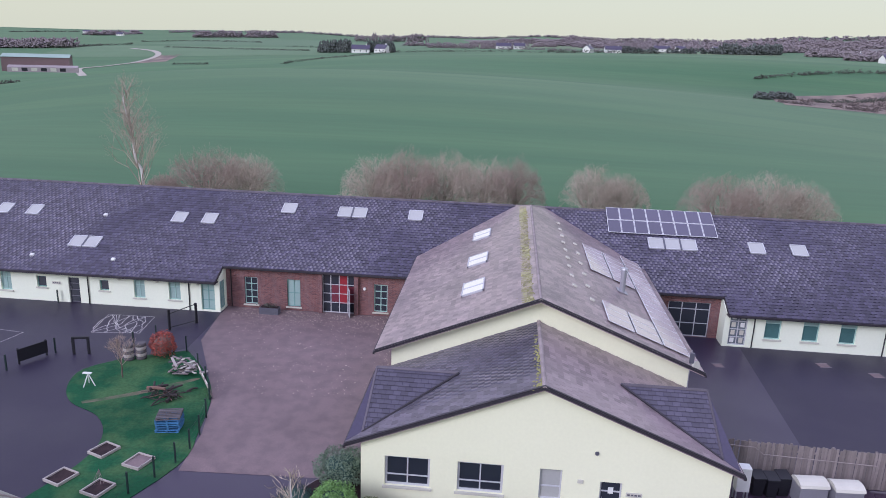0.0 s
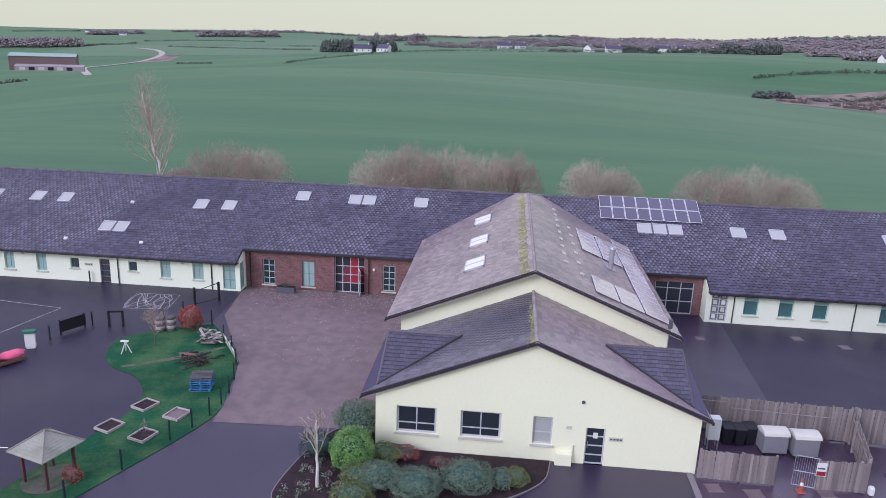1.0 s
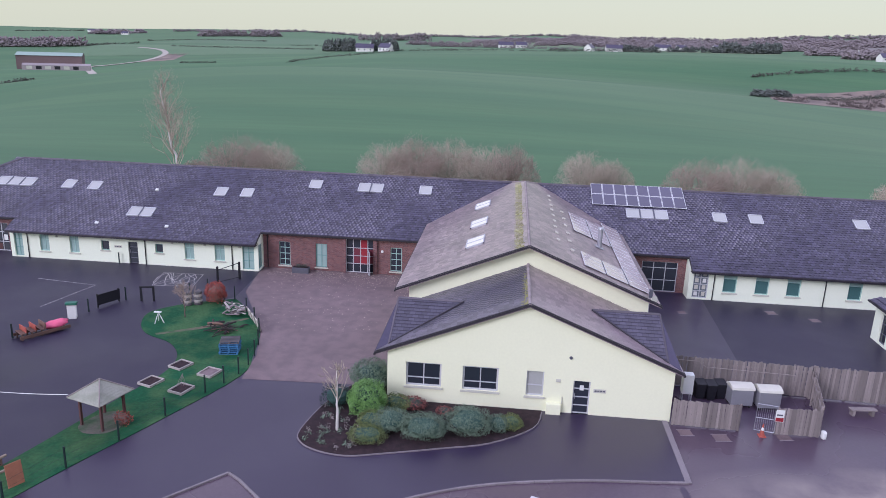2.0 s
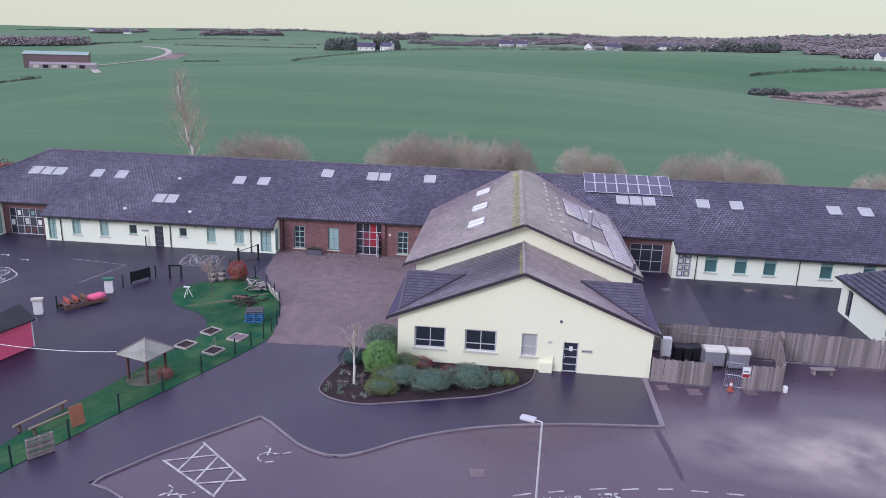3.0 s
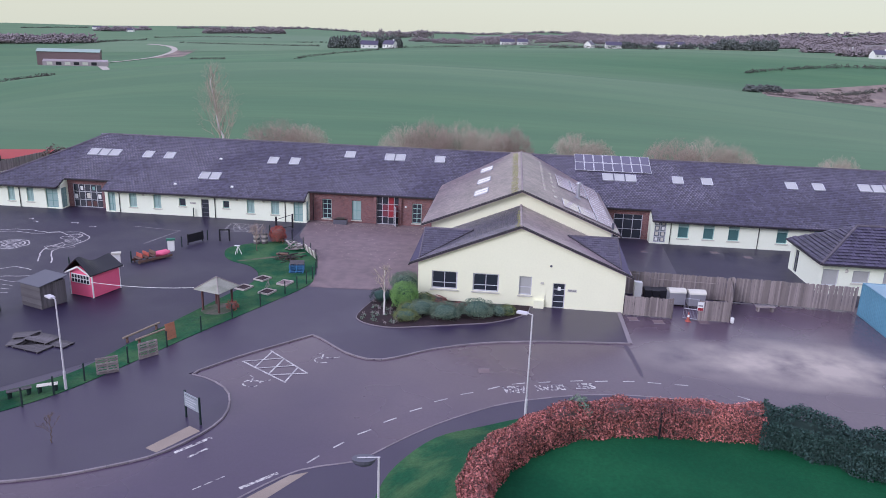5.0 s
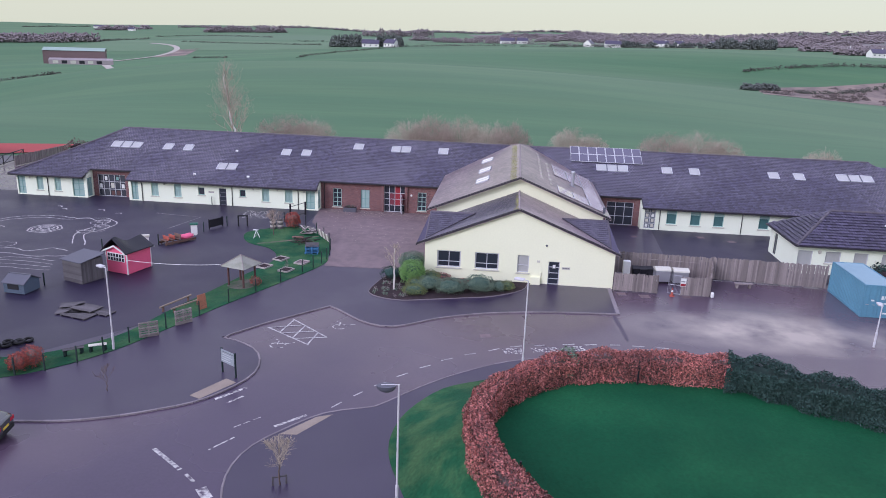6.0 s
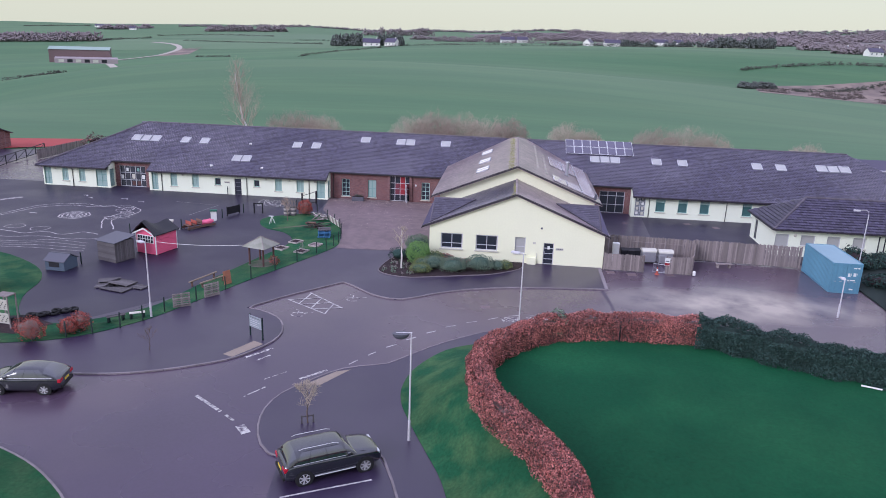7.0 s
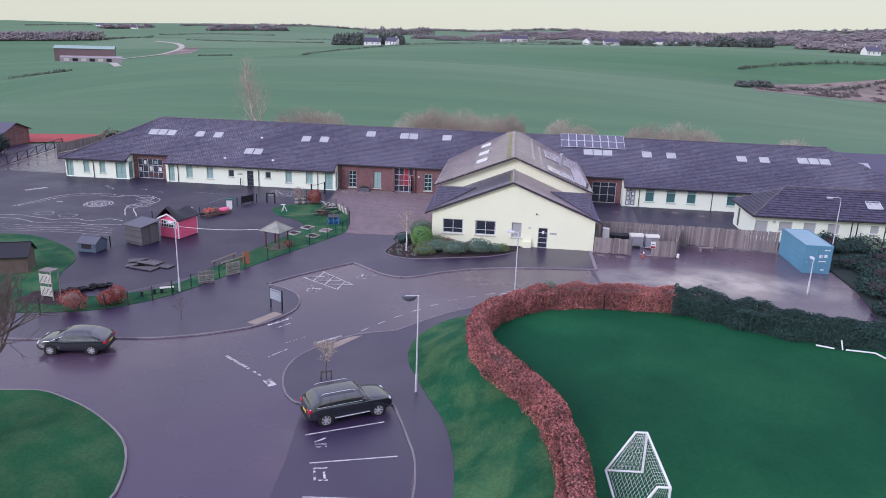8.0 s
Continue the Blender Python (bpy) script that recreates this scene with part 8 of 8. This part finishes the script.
# barn
bz = -1.2
barn = thing("barn", pose(-243, 318, bz, 0, 0, 26), "large brown steel barn with a pale green roof", "barn")
BL, BW, BE, BR_ = 30.0, 16.0, 7.0, 8.4
RUST = mat("brown_barn_cladding", (0.17, 0.115, 0.12), 0.8, 0.15, 0.5)
part("wall", ([(0, 0, 0), (BL, 0, 0), (BL, BW, 0), (0, BW, 0), (0, 0, BE), (BL, 0, BE), (BL, BW, BE), (0, BW, BE), (0, BW / 2, BR_), (BL, BW / 2, BR_)], [(0, 1, 5, 4), (2, 3, 7, 6), (1, 2, 6, 9, 5), (3, 0, 4, 8, 7)]), RUST, barn)
part("roof", join(slab([(-0.3, -0.3, BE), (BL + 0.3, -0.3, BE), (BL + 0.3, BW / 2, BR_), (-0.3, BW / 2, BR_)]), slab([(-0.3, BW / 2, BR_), (BL + 0.3, BW / 2, BR_), (BL + 0.3, BW + 0.3, BE), (-0.3, BW + 0.3, BE)])), mat("pale_green_sheet", (0.30, 0.40, 0.36), 0.7, 0.12, 0.5), barn, "pale green sheet roof")
lean = part("lean_to", ([(3, -5, 0), (BL + 4, -5, 0), (BL + 4, 0, 0), (3, 0, 0), (3, -5, 2.4), (BL + 4, -5, 2.4), (BL + 4, 0, 3.2), (3, 0, 3.2)], list(BOXF)), mat("grey_block", (0.36, 0.31, 0.33), 0.9, 0.15, 0.5), barn, "pale grey block lean-to")
# every other opening is a near-black panel painting its shade
for k in range(6):
    part("opening", box(5 + k * 4.2, -5.05, 0.4, 7.6 + k * 4.2, -5.002, 2.0), DARK if k % 2 else SILL, lean)
part("door", box(-0.06, 4, 0, -0.002, 8, 4.5), DARKFRAME, barn)


def patch(name, corners, material, label, category, nx=30, ny=24, lift=0.10):
    """A field laid over the country between four corners."""
    a, b, c, d = [np.array(q, float) for q in corners]
    V, F = [], []
    for j in range(ny + 1):
        for i in range(nx + 1):
            s, t = i / nx, j / ny
            p = (a * (1 - s) + b * s) * (1 - t) + (d * (1 - s) + c * s) * t
            V.append((p[0], p[1], ground_z(p[0], p[1]) + lift))
            if i and j:
                k = (j - 1) * (nx + 1) + i - 1
                F.append((k, k + 1, k + nx + 2, k + nx + 1))
    return solid(name, (V, F), material, label, category, kind="structure", smooth=True)


SCRUBLAND = mat("brown_scrubland", (0.25, 0.195, 0.165), 0.95, 0.2, 0.12, tint=(0.16, 0.125, 0.115))
PASTURE2 = mat("yellow_green_pasture", (0.085, 0.165, 0.080), 0.95, 0.10, 0.05, sheen=0.06)
PASTURE3 = mat("blue_green_pasture", (0.072, 0.150, 0.075), 0.95, 0.10, 0.05, sheen=0.06)
STUBBLE = mat("pale_stubble", (0.115, 0.175, 0.085), 0.95, 0.12, 0.05, sheen=0.06)
TRACK = mat("pale_farm_track", (0.42, 0.38, 0.34), 0.95, 0.1, 0.3)
patch("scrubland", [(116, 283), (260, 358), (290, 470), (152, 405)], SCRUBLAND, "brown bracken scrubland on the hillside", "scrubland", lift=0.12)
patch("far_field", [(-420, 600), (-150, 580), (-140, 720), (-430, 740)], PASTURE2, "pale pasture below the far wood", "field")
patch("far_field", [(100, 760), (280, 760), (290, 860), (120, 880)], STUBBLE, "pale field on the far hillside", "field")
patch("far_field", [(-420, 800), (-100, 780), (-60, 1100), (-450, 1150)], PASTURE3, "far green hillside field", "field")
patch("far_field", [(-80, 900), (120, 900), (160, 1200), (-100, 1200)], STUBBLE, "far pale hillside field", "field")


def track(pts, w, label):
    L = smooth_line(pts, 8)
    V, F = ribbon(L, w, 0)
    V = [(x, y, ground_z(x, y) + 0.35) for x, y, z in V]
    solid("farm_track", (V, F), TRACK, label, "track", kind="structure")


WOODFLOOR = mat("wooded_hillside", (0.185, 0.165, 0.165), 0.95, 0.2, 0.03, tint=(0.13, 0.145, 0.11))
patch("far_hillside", [(70, 985), (480, 900), (1050, 1800), (110, 1800)], WOODFLOOR, "mauve wooded hillside far off", "hillside")
patch("far_hillside", [(-60, 1260), (70, 1240), (110, 1800), (-120, 1800)], WOODFLOOR, "mauve hillside with hedges far off", "hillside")


track([(-222, 330), (-262, 420), (-310, 494), (-300, 511), (-293, 541), (-294, 571), (-301, 601), (-317, 630), (-339, 652), (-358, 665)], 5.0, "pale stony farm track up to the fields")
patch("bare_yard", [(-290, 535), (-268, 545), (-283, 610), (-300, 600)], SCRUBLAND, "bare trodden earth beside the farm track", "yard", 8, 10)


def hedgerow(pts, h, w, n, seed, material, label):
    """A far hedge or wood: crowns along a line, each a heap of small uneven clumps with ragged tops."""
    rng = np.random.RandomState(seed)
    L = smooth_line(pts, 8)
    V, F = [], []
    tall = h > 4
    for _ in range(n):
        i = rng.randint(len(L) - 1)
        t = rng.uniform()
        x, y = L[i][0] * (1 - t) + L[i + 1][0] * t + rng.normal() * w * 0.3, L[i][1] * (1 - t) + L[i + 1][1] * t + rng.normal() * w * 0.3
        z = ground_z(x, y)
        hh, ww = h * rng.uniform(0.45, 1.15), w * rng.uniform(0.5, 1.0)
        for c in range(20 if tall else 7):
            f = rng.uniform(0.1, 1.0)
            rr = ww * math.sqrt(max(0.05, 1 - f * f * 0.9)) * 0.8
            g = rng.uniform(0, 6.283)
            cx, cy, cz = x + rr * math.cos(g), y + rr * math.sin(g), z + hh * f * 0.85
            sx, sz = ww * rng.uniform(0.11, 0.28), hh * rng.uniform(0.08, 0.20)
            k = len(V)
            for q in range(5):
                a = 1.2566 * q + rng.uniform(-0.4, 0.4)
                e = rng.uniform(0.6, 1.3)
                V.append((cx + sx * e * math.cos(a), cy + sx * e * math.sin(a), cz + sz * rng.uniform(-0.4, 0.4)))
            V += [(cx + sx * rng.uniform(-0.5, 0.5), cy, cz + sz), (cx, cy, cz - sz)]
            for q in range(5):
                F += [(k + q, k + (q + 1) % 5, k + 5), (k + (q + 1) % 5, k + q, k + 6)]
    solid("hedgerow", (V, F), material, label, "hedgerow", kind="stuff")


WOODL = mat("mauve_bare_wood", (0.235, 0.20, 0.212), 0.95, 0.15, 0.1, island=0.08)
# conifer base colour lightened to stand for distance haze
FIRS = mat("hazed_conifer", (0.10, 0.112, 0.105), 0.95, 0.25, 0.2, island=0.4)
for k, (pts, h, w, n, mt) in enumerate([
        ([(-150, 468), (-125, 530), (-100, 600)], 1.8, 1.6, 110, HEDGEROW), ([(-100, 602), (-40, 640), (60, 640)], 2.2, 2, 90, HEDGEROW), ([(155, 448), (195, 468), (240, 482), (300, 490)], 2.5, 2.5, 110, HEDGEROW),
        ([(172, 398), (205, 412), (245, 442), (290, 470)], 2.5, 2.5, 110, HEDGEROW), ([(-420, 318), (-263, 300), (-228, 308)], 2.0, 2.2, 80, HEDGEROW), ([(-215, 333), (-195, 345), (-170, 352)], 1.5, 1.5, 40, HEDGEROW),
        ([(-244, 505), (-228, 499), (-212, 493)], 1.6, 1.5, 40, HEDGEROW), ([(-334, 684), (-252, 660), (-178, 638)], 1.7, 1.8, 150, HEDGEROW), ([(-426, 690), (-427, 734), (-424, 794)], 2.5, 2.5, 70, HEDGEROW), ([(-840, 1409), (-825, 1482), (-893, 1724)], 10, 12, 60, WOODL), ([(-541, 1246), (-481, 1274), (-426, 1314)], 12, 11, 60, WOODL), ([(-478, 920), (-422, 967), (-318, 926)], 2.2, 2.2, 130, HEDGEROW), ([(-230, 740), (-140, 700), (-110, 640)], 2.0, 2.0, 80, HEDGEROW),
        ([(-540, 682), (-503, 681), (-466, 680), (-426, 680)], 9.5, 8, 130, WOODL), ([(-160, 612), (-148, 614), (-136, 612)], 11, 5, 40, FIRS), ([(-120, 612), (-108, 618), (-98, 612)], 11, 4, 26, FIRS),
        ([(105, 735), (180, 790), (230, 800)], 7, 5, 60, FIRS), ([(225, 800), (262, 802), (290, 815)], 12, 7, 70, FIRS), ([(40, 700), (105, 715), (150, 725)], 3, 3, 70, HEDGEROW), ([(-10, 780), (60, 770), (120, 775)], 3.5, 3, 80, WOODL),
        ([(290, 640), (330, 660), (380, 680)], 8, 7, 60, WOODL), ([(300, 760), (380, 800), (460, 850)], 8, 8, 80, WOODL), ([(-90, 820), (-40, 810), (10, 815)], 5, 4, 70, WOODL), ([(-130, 900), (-40, 930), (60, 960)], 6, 5, 80, WOODL),
        ([(40, 1050), (160, 1080), (300, 1100), (420, 1080)], 7.5, 9, 150, WOODL), ([(-20, 1350), (150, 1380), (350, 1400)], 7.5, 10, 150, WOODL), ([(-1188, 1683), (-1150, 1760), (-1123, 1857)], 4, 5, 90, HEDGEROW),
        ([(-900, 1900), (-500, 2000), (-200, 2050), (150, 2100)], 7, 9, 230, WOODL), ([(150, 2050), (500, 1950), (900, 1800)], 11, 12, 190, WOODL), ([(380, 1300), (520, 1350), (700, 1350)], 10, 11, 110, WOODL),
        ([(-260, 1250), (-200, 1300), (-150, 1320)], 14, 8, 36, WOODL), ([(90, 1000), (250, 1010), (430, 985)], 7, 8, 110, WOODL), ([(100, 1200), (300, 1230), (560, 1180)], 9, 10, 120, WOODL), ([(110, 1550), (400, 1560), (760, 1500)], 10, 12, 140, WOODL),
        ([(300, 900), (360, 930), (430, 940)], 9, 7, 60, WOODL), ([(-60, 1150), (0, 1160), (70, 1150)], 6, 6, 60, WOODL), ([(138, 383), (150, 396), (160, 400)], 4.2, 4.0, 40, FIRS)]):
    hedgerow(pts, h, w, int(n * 1.5), 300 + k, mt, {"field_hedgerow": "dark leafless field hedge", "mauve_bare_wood": "bare mauve winter wood far off", "hazed_conifer": "evergreen trees far off, paled for haze"}[mt.name])
rngs = np.random.RandomState(9)
SCRUBBUSH = mat("gorse_scrub", (0.13, 0.105, 0.10), 0.95, 0.2, 0.3, island=0.35)
V0 = []
for k in range(34):
    s_, t_ = rngs.uniform(0, 0.7), rngs.uniform(0.15, 1)
    x, y = (116 + 144 * s_) * (1 - t_) + (152 + 138 * s_) * t_, (283 + 75 * s_) * (1 - t_) + (405 + 65 * s_) * t_
    V0.append((x, y))
for k, (x, y) in enumerate(V0):
    hedgerow([(x, y), (x + rngs.uniform(2, 6), y + 0.5)], rngs.uniform(1.0, 2.6), 2.4, 10, 400 + k, SCRUBBUSH, "dark gorse clump on the scrubland")
